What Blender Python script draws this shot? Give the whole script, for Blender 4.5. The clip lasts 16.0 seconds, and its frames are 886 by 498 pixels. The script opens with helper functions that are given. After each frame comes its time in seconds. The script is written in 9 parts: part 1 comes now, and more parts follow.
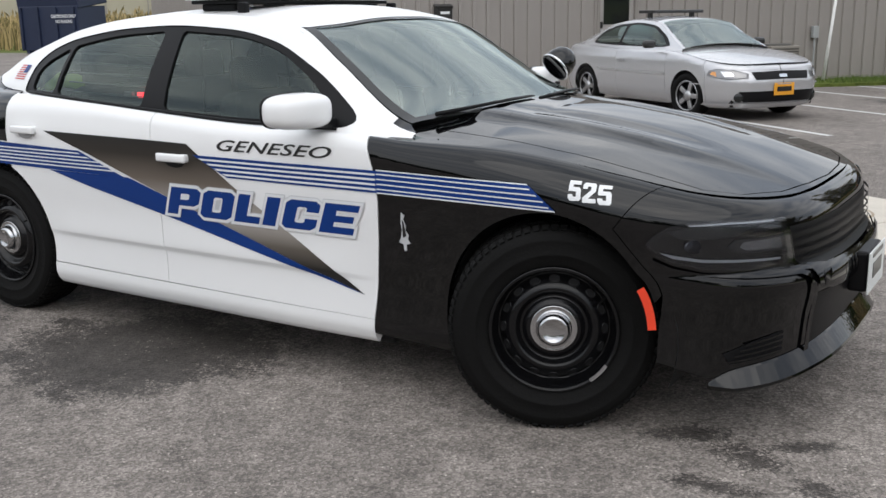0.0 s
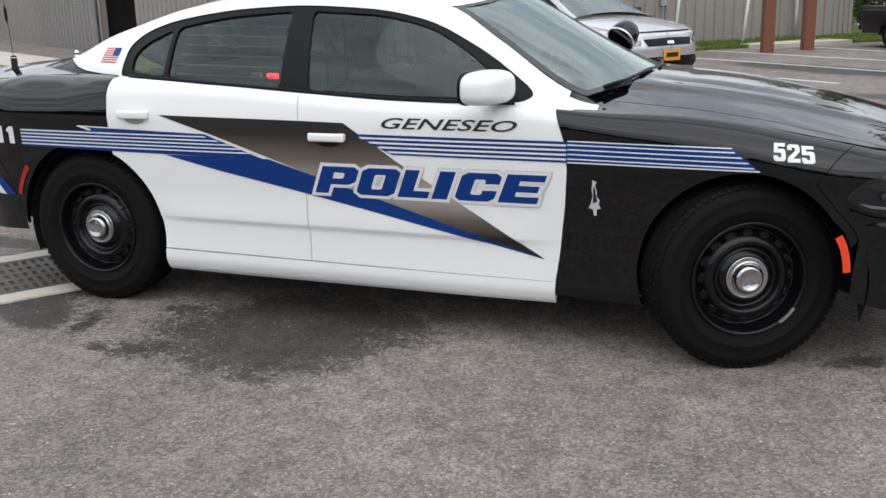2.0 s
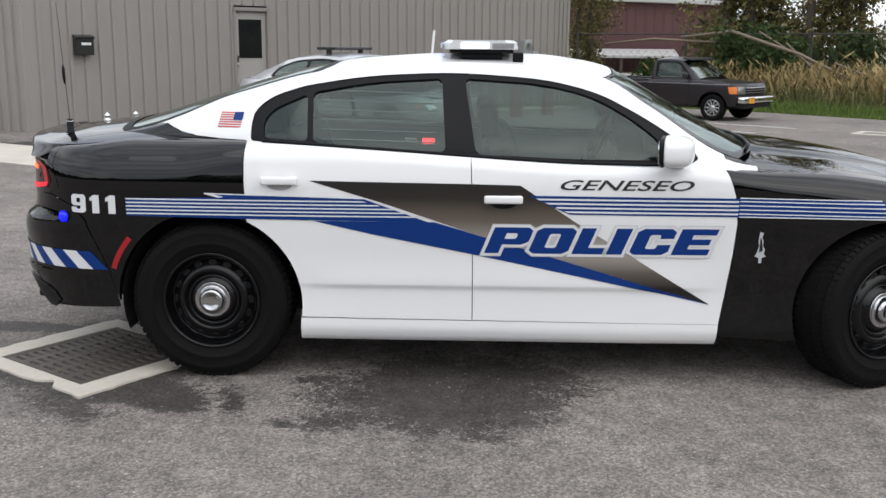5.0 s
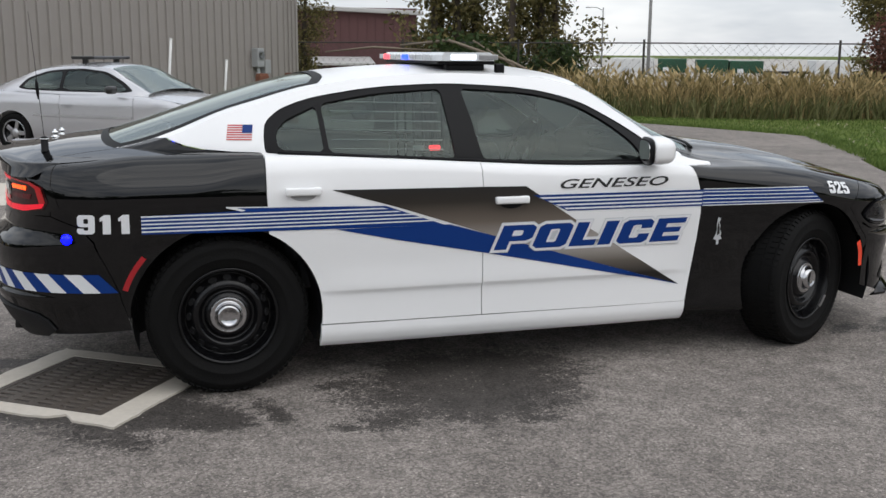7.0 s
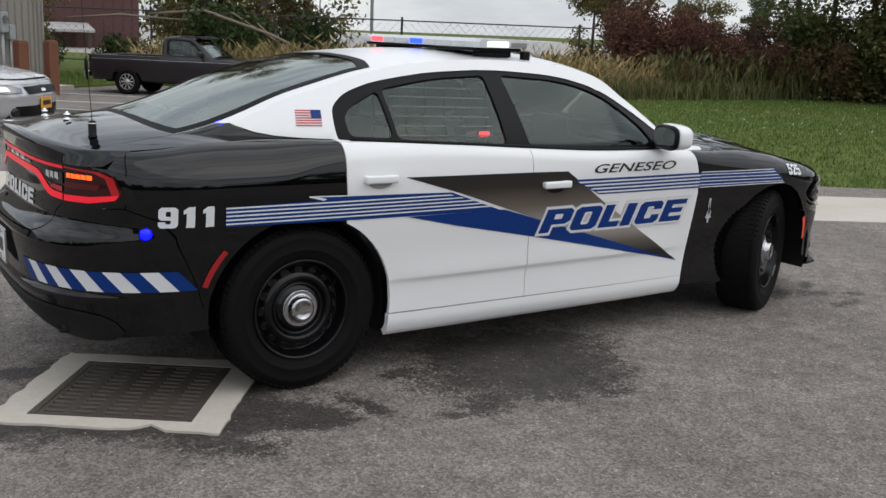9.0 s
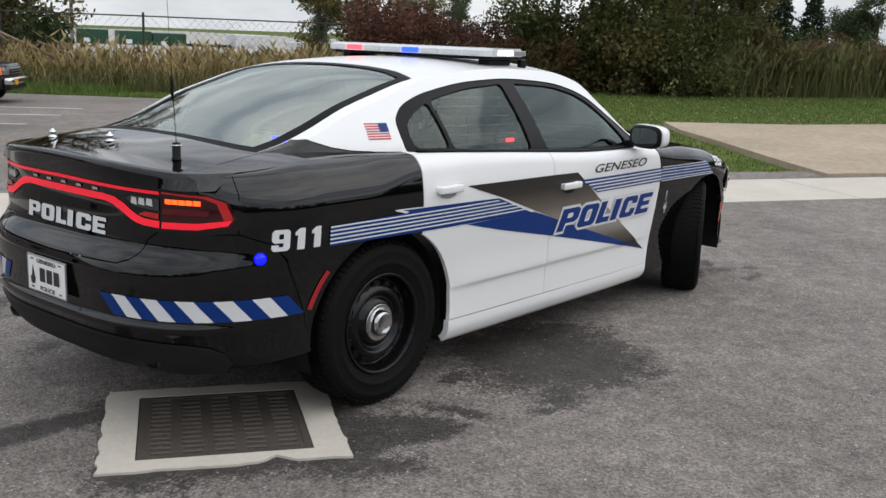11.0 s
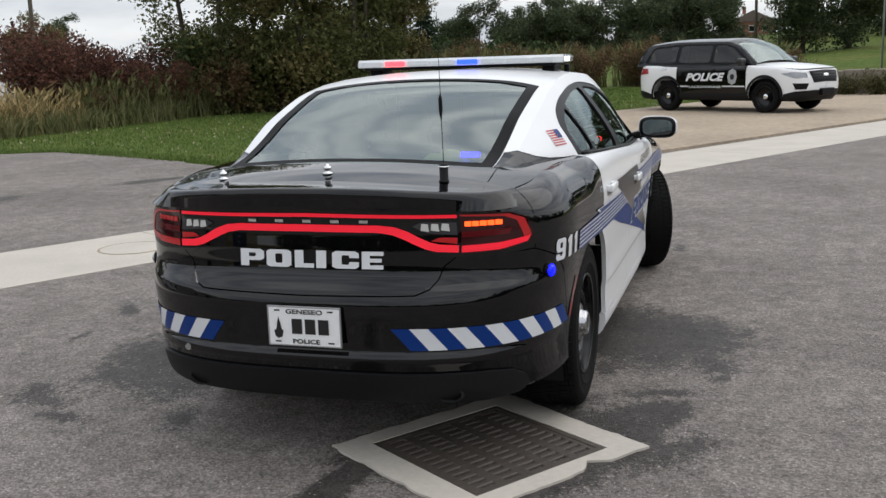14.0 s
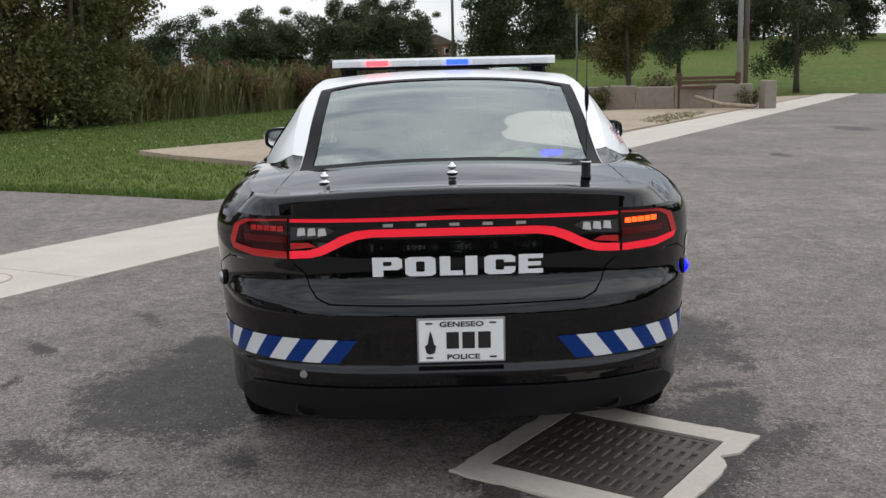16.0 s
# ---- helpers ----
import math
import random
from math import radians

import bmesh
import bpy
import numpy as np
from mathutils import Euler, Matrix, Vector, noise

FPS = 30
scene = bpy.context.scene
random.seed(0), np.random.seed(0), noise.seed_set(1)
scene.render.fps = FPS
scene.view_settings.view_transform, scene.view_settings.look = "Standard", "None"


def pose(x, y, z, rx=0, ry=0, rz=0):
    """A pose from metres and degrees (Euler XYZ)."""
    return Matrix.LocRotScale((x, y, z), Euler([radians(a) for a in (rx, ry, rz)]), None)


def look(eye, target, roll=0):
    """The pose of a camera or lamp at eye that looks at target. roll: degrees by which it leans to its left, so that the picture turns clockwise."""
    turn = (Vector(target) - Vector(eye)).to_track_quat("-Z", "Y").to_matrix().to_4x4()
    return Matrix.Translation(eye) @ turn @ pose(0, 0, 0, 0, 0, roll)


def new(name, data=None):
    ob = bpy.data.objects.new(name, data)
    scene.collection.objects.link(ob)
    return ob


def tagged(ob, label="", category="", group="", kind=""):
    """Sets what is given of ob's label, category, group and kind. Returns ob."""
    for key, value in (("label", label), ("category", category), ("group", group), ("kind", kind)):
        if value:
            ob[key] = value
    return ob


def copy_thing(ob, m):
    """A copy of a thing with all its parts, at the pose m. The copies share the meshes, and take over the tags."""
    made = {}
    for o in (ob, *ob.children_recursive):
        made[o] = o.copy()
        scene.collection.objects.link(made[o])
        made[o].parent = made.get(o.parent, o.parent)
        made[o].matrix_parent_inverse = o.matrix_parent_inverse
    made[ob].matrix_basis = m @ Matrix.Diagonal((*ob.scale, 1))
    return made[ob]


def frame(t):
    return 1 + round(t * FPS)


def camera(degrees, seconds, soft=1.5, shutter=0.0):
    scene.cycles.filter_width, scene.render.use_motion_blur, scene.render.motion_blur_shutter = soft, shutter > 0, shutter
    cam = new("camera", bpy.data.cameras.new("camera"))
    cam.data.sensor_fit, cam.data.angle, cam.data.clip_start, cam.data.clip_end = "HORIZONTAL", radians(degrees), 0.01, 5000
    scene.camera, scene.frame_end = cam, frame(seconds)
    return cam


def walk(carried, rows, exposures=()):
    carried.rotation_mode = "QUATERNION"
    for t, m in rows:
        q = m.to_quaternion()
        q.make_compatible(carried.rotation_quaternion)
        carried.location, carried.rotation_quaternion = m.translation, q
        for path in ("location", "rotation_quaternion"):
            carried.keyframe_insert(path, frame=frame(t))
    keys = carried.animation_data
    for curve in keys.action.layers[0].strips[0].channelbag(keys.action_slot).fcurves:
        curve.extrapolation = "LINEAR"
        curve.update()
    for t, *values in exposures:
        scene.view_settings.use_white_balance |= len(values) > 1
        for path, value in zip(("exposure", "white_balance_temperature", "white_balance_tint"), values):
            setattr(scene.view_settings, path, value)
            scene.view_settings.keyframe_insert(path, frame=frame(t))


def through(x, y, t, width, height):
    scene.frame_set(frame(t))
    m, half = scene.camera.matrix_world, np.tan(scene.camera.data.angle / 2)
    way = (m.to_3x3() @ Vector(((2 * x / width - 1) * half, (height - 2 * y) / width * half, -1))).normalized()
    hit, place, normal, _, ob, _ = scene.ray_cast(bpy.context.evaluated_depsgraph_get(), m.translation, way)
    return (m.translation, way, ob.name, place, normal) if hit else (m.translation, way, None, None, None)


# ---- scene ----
cam = camera(47.8, 16.0)
PATH = [
    (0, (2.971, -3.858, 1.416), (1.927, -2.214, 0.963), -0.90),
    (0.5, (2.635, -4.026, 1.434), (1.647, -2.346, 0.986), -1.85),
    (1, (2.380, -4.339, 1.461), (1.474, -2.609, 1.027), -1.81),
    (1.5, (2.071, -4.512, 1.445), (1.258, -2.753, 0.951), -1.14),
    (2, (1.766, -4.699, 1.481), (1.067, -2.897, 0.965), -1.41),
    (2.5, (1.466, -4.936, 1.515), (0.889, -3.078, 1.052), -2.10),
    (3, (1.121, -5.006, 1.516), (0.632, -3.116, 1.086), -1.12),
    (3.5, (0.769, -5.115, 1.511), (0.403, -3.192, 1.101), -0.77),
    (4, (0.427, -5.212, 1.529), (0.190, -3.267, 1.128), -0.67),
    (4.5, (0.050, -5.261, 1.528), (-0.105, -3.308, 1.126), 0.05),
    (7, (-1.855, -5.360, 1.541), (-1.293, -3.480, 1.156), 0.33),
    (7.5, (-2.233, -5.260, 1.572), (-1.510, -3.426, 1.236), 0.90),
    (8, (-2.649, -5.152, 1.581), (-1.802, -3.372, 1.240), 1.05),
    (8.5, (-3.016, -4.944, 1.567), (-2.055, -3.234, 1.178), 1.67),
    (11, (-4.609, -3.729, 1.595), (-3.096, -2.488, 1.179), 2.1),
    (11.5, (-4.914, -3.453, 1.583), (-3.323, -2.307, 1.186), 1.3),
    (12, (-5.146, -3.165, 1.576), (-3.478, -2.141, 1.166), 1.0),
    (12.5, (-5.333, -2.788, 1.581), (-3.617, -1.85, 1.162), 0.5),
    (13, (-5.541, -2.396, 1.563), (-3.75, -1.599, 1.165), -0.6),
    (13.5, (-5.681, -1.986, 1.546), (-3.846, -1.297, 1.147), -1.5),
    (14, (-5.839, -1.577, 1.544), (-3.965, -0.988, 1.169), -1.9),
    (14.5, (-5.931, -1.145, 1.551), (-4.011, -0.721, 1.184), -1.7),
    (15, (-5.925, -0.715, 1.52), (-3.989, -0.392, 1.14), -1.5),
    (15.5, (-5.933, -0.266, 1.486), (-3.972, -0.142, 1.111), -1.6),
    (16, (-5.828, 0.061, 1.48), (-3.859, 0.049, 1.127), -1.4),
]
walk(cam, [(t, look(eye, target, roll)) for t, eye, target, roll in PATH],
     [(0, 0.02), (1.5, 0.10), (4.5, 0.12), (7, -0.16), (8.5, -0.34), (11, -0.16), (13.5, -0.20), (16, -0.20)])

# ---- world, sun, exposure ----
world = bpy.data.worlds.new("sky")
scene.world = world
world.use_nodes = True
SKY_TURN = 0.0


def build_sky():
    """A bright overcast sky: Nishita light behind broken grey cloud."""
    nt = world.node_tree
    nt.nodes.clear()
    out = nt.nodes.new("ShaderNodeOutputWorld")
    sky = nt.nodes.new("ShaderNodeTexSky")
    sky.sky_type, sky.sun_disc = "NISHITA", False
    sky.sun_elevation, sky.sun_rotation = radians(42), radians(150)
    bg = nt.nodes.new("ShaderNodeBackground")
    bg.inputs[1].default_value = 0.115
    co = nt.nodes.new("ShaderNodeTexCoord")
    mp = nt.nodes.new("ShaderNodeMapping")
    mp.inputs["Scale"].default_value = (1.3, 1.3, 5.5)
    nt.links.new(co.outputs["Generated"], mp.inputs[0])
    no = nt.nodes.new("ShaderNodeTexNoise")
    no.inputs["Scale"].default_value, no.inputs["Detail"].default_value = 1.9, 5.0
    no.inputs["Roughness"].default_value = 0.55
    nt.links.new(mp.outputs[0], no.inputs["Vector"])
    ramp = nt.nodes.new("ShaderNodeValToRGB")
    for e, p, c in zip(ramp.color_ramp.elements, (0.36, 0.66), ((5.2, 5.7, 6.5, 1), (11.4, 11.5, 11.6, 1))):
        e.position, e.color = p, c
    nt.links.new(no.outputs["Fac"], ramp.inputs[0])
    mix = nt.nodes.new("ShaderNodeMixRGB")
    mix.inputs[0].default_value = 0.86
    nt.links.new(sky.outputs[0], mix.inputs[1])
    nt.links.new(ramp.outputs[0], mix.inputs[2])
    # an overcast sky brightens towards the zenith
    sep = nt.nodes.new("ShaderNodeSeparateXYZ")
    nt.links.new(co.outputs["Generated"], sep.inputs[0])
    rise = nt.nodes.new("ShaderNodeMapRange")
    for i, v in zip((1, 2, 3, 4), (0.0, 0.5, 0.98, 1.42)):
        rise.inputs[i].default_value = v
    nt.links.new(sep.outputs["Z"], rise.inputs[0])
    grade = nt.nodes.new("ShaderNodeVectorMath")
    grade.operation = "SCALE"
    nt.links.new(mix.outputs[0], grade.inputs[0])
    nt.links.new(rise.outputs[0], grade.inputs["Scale"])
    nt.links.new(grade.outputs[0], bg.inputs[0])
    nt.links.new(bg.outputs[0], out.inputs[0])


build_sky()
sun = new("sun", bpy.data.lights.new("sun", "SUN"))
sun.data.energy, sun.data.angle, sun.data.color = 0.9, radians(75), (1.0, 0.96, 0.9)
sun.matrix_world = look((0, 0, 30), (-9, 16, 0))

# ---- materials ----


def node_mat(name):
    m = bpy.data.materials.new(name)
    m.use_nodes = True
    return m, m.node_tree, m.node_tree.nodes["Principled BSDF"]


def plain(name, colour, rough=0.5, metal=0.0, coat=0.0, grain=0.0, grain_scale=60.0, bump=0.0, dirt=0.0, glow=0.0, rand=0.0):
    """A surface with a little variation at two scales, in metres of the object."""
    m, nt, b = node_mat(name)
    b.inputs["Base Color"].default_value = (*colour, 1)
    b.inputs["Roughness"].default_value, b.inputs["Metallic"].default_value = rough, metal
    b.inputs["Coat Weight"].default_value, b.inputs["Coat Roughness"].default_value = coat, 0.03
    if glow:
        b.inputs["Emission Color"].default_value = (*colour, 1)
        b.inputs["Emission Strength"].default_value = glow
    if grain or bump or dirt or rand:
        co = nt.nodes.new("ShaderNodeTexCoord")
        fine = nt.nodes.new("ShaderNodeTexNoise")
        fine.inputs["Scale"].default_value, fine.inputs["Detail"].default_value = grain_scale, 6
        wide = nt.nodes.new("ShaderNodeTexNoise")
        wide.inputs["Scale"].default_value, wide.inputs["Detail"].default_value = grain_scale / 22, 4
        for n in (fine, wide):
            nt.links.new(co.outputs["Object"], n.inputs["Vector"])
        add = nt.nodes.new("ShaderNodeMath")
        add.operation = "MULTIPLY_ADD"
        nt.links.new(fine.outputs["Fac"], add.inputs[0])
        add.inputs[1].default_value = grain
        wmul = nt.nodes.new("ShaderNodeMath")
        wmul.operation = "MULTIPLY_ADD"
        nt.links.new(wide.outputs["Fac"], wmul.inputs[0])
        wmul.inputs[1].default_value = dirt
        wmul.inputs[2].default_value = 1.0 - 0.5 * grain - 0.5 * dirt - 0.5 * rand
        last = wmul
        if rand:
            info = nt.nodes.new("ShaderNodeObjectInfo")
            rm = nt.nodes.new("ShaderNodeMath")
            rm.operation = "MULTIPLY_ADD"
            nt.links.new(info.outputs["Random"], rm.inputs[0])
            rm.inputs[1].default_value = rand
            nt.links.new(wmul.outputs[0], rm.inputs[2])
            last = rm
        nt.links.new(last.outputs[0], add.inputs[2])
        mul = nt.nodes.new("ShaderNodeVectorMath")
        mul.operation = "SCALE"
        mul.inputs[0].default_value = colour
        nt.links.new(add.outputs[0], mul.inputs["Scale"])
        nt.links.new(mul.outputs[0], b.inputs["Base Color"])
        if bump:
            bp = nt.nodes.new("ShaderNodeBump")
            bp.inputs["Strength"].default_value, bp.inputs["Distance"].default_value = bump, 0.01
            nt.links.new(fine.outputs["Fac"], bp.inputs["Height"])
            nt.links.new(bp.outputs[0], b.inputs["Normal"])
    return m


def glass_mat(name, tint, gloss=(1, 1, 1), rough=0.0, ior=2.1):
    """Thin tinted pane: lets tinted light through and mirrors by Fresnel."""
    m, nt, b = node_mat(name)
    nt.nodes.remove(b)
    out = nt.nodes["Material Output"]
    tr = nt.nodes.new("ShaderNodeBsdfTransparent")
    tr.inputs[0].default_value = (*tint, 1)
    gl = nt.nodes.new("ShaderNodeBsdfGlossy")
    gl.inputs["Roughness"].default_value = rough
    gl.inputs["Color"].default_value = (*gloss, 1)
    fr = nt.nodes.new("ShaderNodeFresnel")
    fr.inputs["IOR"].default_value = ior
    mx = nt.nodes.new("ShaderNodeMixShader")
    nt.links.new(fr.outputs[0], mx.inputs[0])
    nt.links.new(tr.outputs[0], mx.inputs[1])
    nt.links.new(gl.outputs[0], mx.inputs[2])
    nt.links.new(mx.outputs[0], out.inputs[0])
    return m


WHITE = plain("white_paint", (0.82, 0.82, 0.82), 0.22)
BLACK = plain("black_paint", (0.002, 0.002, 0.0024), 0.03)
BLACK.node_tree.nodes["Principled BSDF"].inputs["IOR"].default_value = 1.49
TRIM = plain("black_trim", (0.006, 0.006, 0.0068), 0.42, grain=0.3, grain_scale=300)
PLASTIC = plain("rough_plastic", (0.011, 0.011, 0.0117), 0.55, grain=0.4, grain_scale=400, bump=0.1)
RUBBER = plain("tyre_rubber", (0.0042, 0.0041, 0.0040), 0.72, grain=0.4, grain_scale=90, bump=0.25, dirt=0.5)
STEEL = plain("black_steel", (0.0045, 0.0045, 0.0052), 0.2, 0.0, 0.0, grain=0.3, grain_scale=120)
CHROME = plain("chrome", (0.82, 0.82, 0.82), 0.08, 1.0, grain=0.1, grain_scale=60)
HUB = plain("hub_chrome", (0.50, 0.50, 0.51), 0.16, 1.0, grain=0.15, grain_scale=60)
ALLOY = plain("alloy", (0.45, 0.45, 0.46), 0.32, 0.9, grain=0.2, grain_scale=80)
BLUE = plain("blue_vinyl", (0.002, 0.033, 0.185), 0.4)
DARKBLUE = plain("deep_blue_vinyl", (0.004, 0.032, 0.17), 0.4)
VINYL_WHITE = plain("white_vinyl", (0.72, 0.73, 0.74), 0.35, 0, 0.2)
VINYL_BLACK = plain("black_vinyl", (0.012, 0.012, 0.012), 0.35, 0, 0.2)
SILVER_EDGE = plain("silver_vinyl", (0.55, 0.56, 0.58), 0.35, 0.2)
RED_REFLECT = plain("red_reflector", (0.36, 0.010, 0.016), 0.25, 0, 0.4)
ORANGE_REFLECT = plain("orange_reflector", (0.85, 0.06, 0.02), 0.25, 0, 0.6)
GLASS = glass_mat("tinted_glass", (0.36, 0.44, 0.415), (0.88, 1.0, 0.96), 0.0, 1.6)
GLASS_CLEAR = glass_mat("windscreen_glass", (0.62, 0.72, 0.69), (0.90, 1.0, 0.97), 0.0, 2.9)
GLASS_REAR = glass_mat("rear_window_glass", (0.42, 0.49, 0.46), (0.93, 1.0, 0.96), 0.0, 3.1)
LENS = glass_mat("clear_lens", (0.85, 0.86, 0.88), (1, 1, 1), 0.0, 1.38)
LENS_DARK = glass_mat("smoked_lens", (0.30, 0.30, 0.32))
CABIN = plain("cabin_black", (0.014, 0.014, 0.0145), 0.7, grain=0.4, grain_scale=150)
SEATGREY = plain("seat_grey", (0.06, 0.06, 0.062), 0.85, grain=0.4, grain_scale=200)
RED_GLOW = plain("red_tail_glow", (0.75, 0.012, 0.03), 0.3, glow=0.55)
RED_DIM = plain("red_lens_dim", (0.35, 0.008, 0.01), 0.2, 0, 0.6, glow=0.25)
AMBER_GLOW = plain("amber_led", (1.0, 0.085, 0.012), 0.3, glow=2.6)
BLUE_GLOW = plain("blue_led", (0.010, 0.035, 1.0), 0.3, glow=6.0)
BLUE_STROBE = plain("blue_strobe", (0.0006, 0.0012, 1.0), 0.3, glow=16.0)
REDLED_GLOW = plain("red_led", (1.0, 0.03, 0.04), 0.3, glow=6.0)
LIGHTBAR_LENS = plain("lightbar_lens", (0.66, 0.68, 0.69), 0.15, 0, 0.7, grain=0.2, grain_scale=90)


def wedge_mat():
    """Black vinyl that fades to tan along the height of the wedge."""
    m, nt, b = node_mat("wedge_vinyl")
    co = nt.nodes.new("ShaderNodeTexCoord")
    sep = nt.nodes.new("ShaderNodeSeparateXYZ")
    nt.links.new(co.outputs["Object"], sep.inputs[0])
    ramp = nt.nodes.new("ShaderNodeValToRGB")
    els = ramp.color_ramp.elements
    els[0].position, els[0].color = 0.36, (0.010, 0.009, 0.008, 1)
    els[1].position, els[1].color = 0.93, (0.010, 0.009, 0.008, 1)
    for p, c in ((0.46, (0.016, 0.014, 0.012, 1)), (0.53, (0.10, 0.085, 0.07, 1)), (0.61, (0.36, 0.33, 0.30, 1)), (0.66, (0.34, 0.31, 0.28, 1)), (0.76, (0.13, 0.105, 0.085, 1)), (0.86, (0.022, 0.018, 0.014, 1))):
        e = els.new(p)
        e.color = c
    nt.links.new(sep.outputs["Z"], ramp.inputs[0])
    nt.links.new(ramp.outputs[0], b.inputs["Base Color"])
    b.inputs["Roughness"].default_value = 0.3
    return m


WEDGE = wedge_mat()
GLASS_EDGE = plain("printed_glass_border", (0.003, 0.003, 0.0032), 0.5)
for m_, s_ in ((GLASS_EDGE, 0.08), (RUBBER, 0.15), (CABIN, 0.2), (PLASTIC, 0.2), (STEEL, 0.32), (TRIM, 0.16), (BLUE, 0.25), (DARKBLUE, 0.25)):
    m_.node_tree.nodes["Principled BSDF"].inputs["Specular IOR Level"].default_value = s_


def asphalt_mat(name, tone, stains=()):
    """Aggregate asphalt with paler worn patches; stains: (x, y, rx, ry, turn) of damp marks."""
    m, nt, b = node_mat(name)
    geo = nt.nodes.new("ShaderNodeNewGeometry")

    def tex(scale, detail=5.0, rough=0.6):
        n = nt.nodes.new("ShaderNodeTexNoise")
        n.inputs["Scale"].default_value, n.inputs["Detail"].default_value, n.inputs["Roughness"].default_value = scale, detail, rough
        nt.links.new(geo.outputs["Position"], n.inputs["Vector"])
        return n.outputs["Fac"]

    def math_node(op, a, c, d=None):
        n = nt.nodes.new("ShaderNodeMath")
        n.operation = op
        for i, v in enumerate((a, c) if d is None else (a, c, d)):
            if isinstance(v, (int, float)):
                n.inputs[i].default_value = v
            else:
                nt.links.new(v, n.inputs[i])
        return n.outputs[0]

    def ramp(v, lo, hi, a=0.0, c=1.0):
        n = nt.nodes.new("ShaderNodeMapRange")
        for i, q in zip((1, 2, 3, 4), (lo, hi, a, c)):
            n.inputs[i].default_value = q
        nt.links.new(v, n.inputs[0])
        return n.outputs[0]

    fine, mid, wide = tex(170, 3), tex(9, 6), tex(0.55, 5)
    vor = nt.nodes.new("ShaderNodeTexVoronoi")
    vor.inputs["Scale"].default_value = 95
    nt.links.new(geo.outputs["Position"], vor.inputs["Vector"])
    stone = math_node("MULTIPLY", ramp(vor.outputs["Distance"], 0.0, 0.75, 1.14, 0.86), ramp(vor.outputs["Color"], 0.2, 0.8, 0.68, 1.36))
    shade = math_node("MULTIPLY", stone, ramp(fine, 0.3, 0.7, 0.62, 1.45))
    shade = math_node("MULTIPLY", shade, ramp(mid, 0.3, 0.72, 0.76, 1.24))
    shade = math_node("MULTIPLY", shade, ramp(wide, 0.3, 0.7, 0.78, 1.18))
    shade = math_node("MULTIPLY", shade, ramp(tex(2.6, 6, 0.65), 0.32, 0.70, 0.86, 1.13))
    spot = nt.nodes.new("ShaderNodeTexVoronoi")
    spot.inputs["Scale"].default_value = 42
    nt.links.new(geo.outputs["Position"], spot.inputs["Vector"])
    pale = math_node("MULTIPLY", ramp(spot.outputs["Distance"], 0.13, 0.24, 1.0, 0.0), ramp(tex(31, 2), 0.55, 0.60))
    pits = math_node("MULTIPLY", ramp(tex(13, 5, 0.7), 0.64, 0.70), 0.45)
    wet = 0.0
    sep = nt.nodes.new("ShaderNodeSeparateXYZ")
    nt.links.new(geo.outputs["Position"], sep.inputs[0])
    edge = math_node("ADD", math_node("MULTIPLY_ADD", tex(3.2, 8, 0.7), 1.5, -0.75), math_node("ADD", math_node("MULTIPLY_ADD", tex(24, 9, 0.85), 2.2, -1.10), math_node("MULTIPLY_ADD", tex(75, 4, 0.8), 1.3, -0.65)))
    rough_edge = math_node("MULTIPLY", edge, 3.2)
    for sx, sy, rx, ry, turn, *square in stains:
        c, s = math.cos(radians(turn)), math.sin(radians(turn))
        dx, dy = math_node("SUBTRACT", sep.outputs["X"], sx), math_node("SUBTRACT", sep.outputs["Y"], sy)
        u = math_node("ADD", math_node("MULTIPLY", dx, c / rx), math_node("MULTIPLY", dy, s / rx))
        v = math_node("ADD", math_node("MULTIPLY", dx, -s / ry), math_node("MULTIPLY", dy, c / ry))
        d = math_node("SQRT", math_node("ADD", math_node("MULTIPLY", u, u), math_node("MULTIPLY", v, v)), 0.0)
        if square:
            d = math_node("MAXIMUM", math_node("ABSOLUTE", u, 0.0), math_node("ABSOLUTE", v, 0.0))
        mask = ramp(math_node("ADD", d, edge if max(rx, ry) > 0.25 else rough_edge), 0.90, 1.0, 1.0, 0.0)
        wet = mask if isinstance(wet, float) else math_node("MAXIMUM", wet, mask)
    col = nt.nodes.new("ShaderNodeVectorMath")
    col.operation = "SCALE"
    col.inputs[0].default_value = tone
    if not isinstance(wet, float):
        shade = math_node("MULTIPLY", shade, math_node("MULTIPLY_ADD", wet, -0.70, 1.0))
        nt.links.new(math_node("MULTIPLY_ADD", wet, -0.26, 0.88), b.inputs["Roughness"])
    else:
        b.inputs["Roughness"].default_value = 0.88
    b.inputs["Specular IOR Level"].default_value = 0.25
    shade = math_node("MULTIPLY", shade, math_node("SUBTRACT", 1.0, pits))
    shade = math_node("ADD", shade, math_node("MULTIPLY", pale, 1.5))
    nt.links.new(shade, col.inputs["Scale"])
    nt.links.new(col.outputs[0], b.inputs["Base Color"])
    bp = nt.nodes.new("ShaderNodeBump")
    bp.inputs["Strength"].default_value, bp.inputs["Distance"].default_value = 0.55, 0.006
    nt.links.new(math_node("ADD", vor.outputs["Distance"], fine), bp.inputs["Height"])
    nt.links.new(bp.outputs[0], b.inputs["Normal"])
    return m


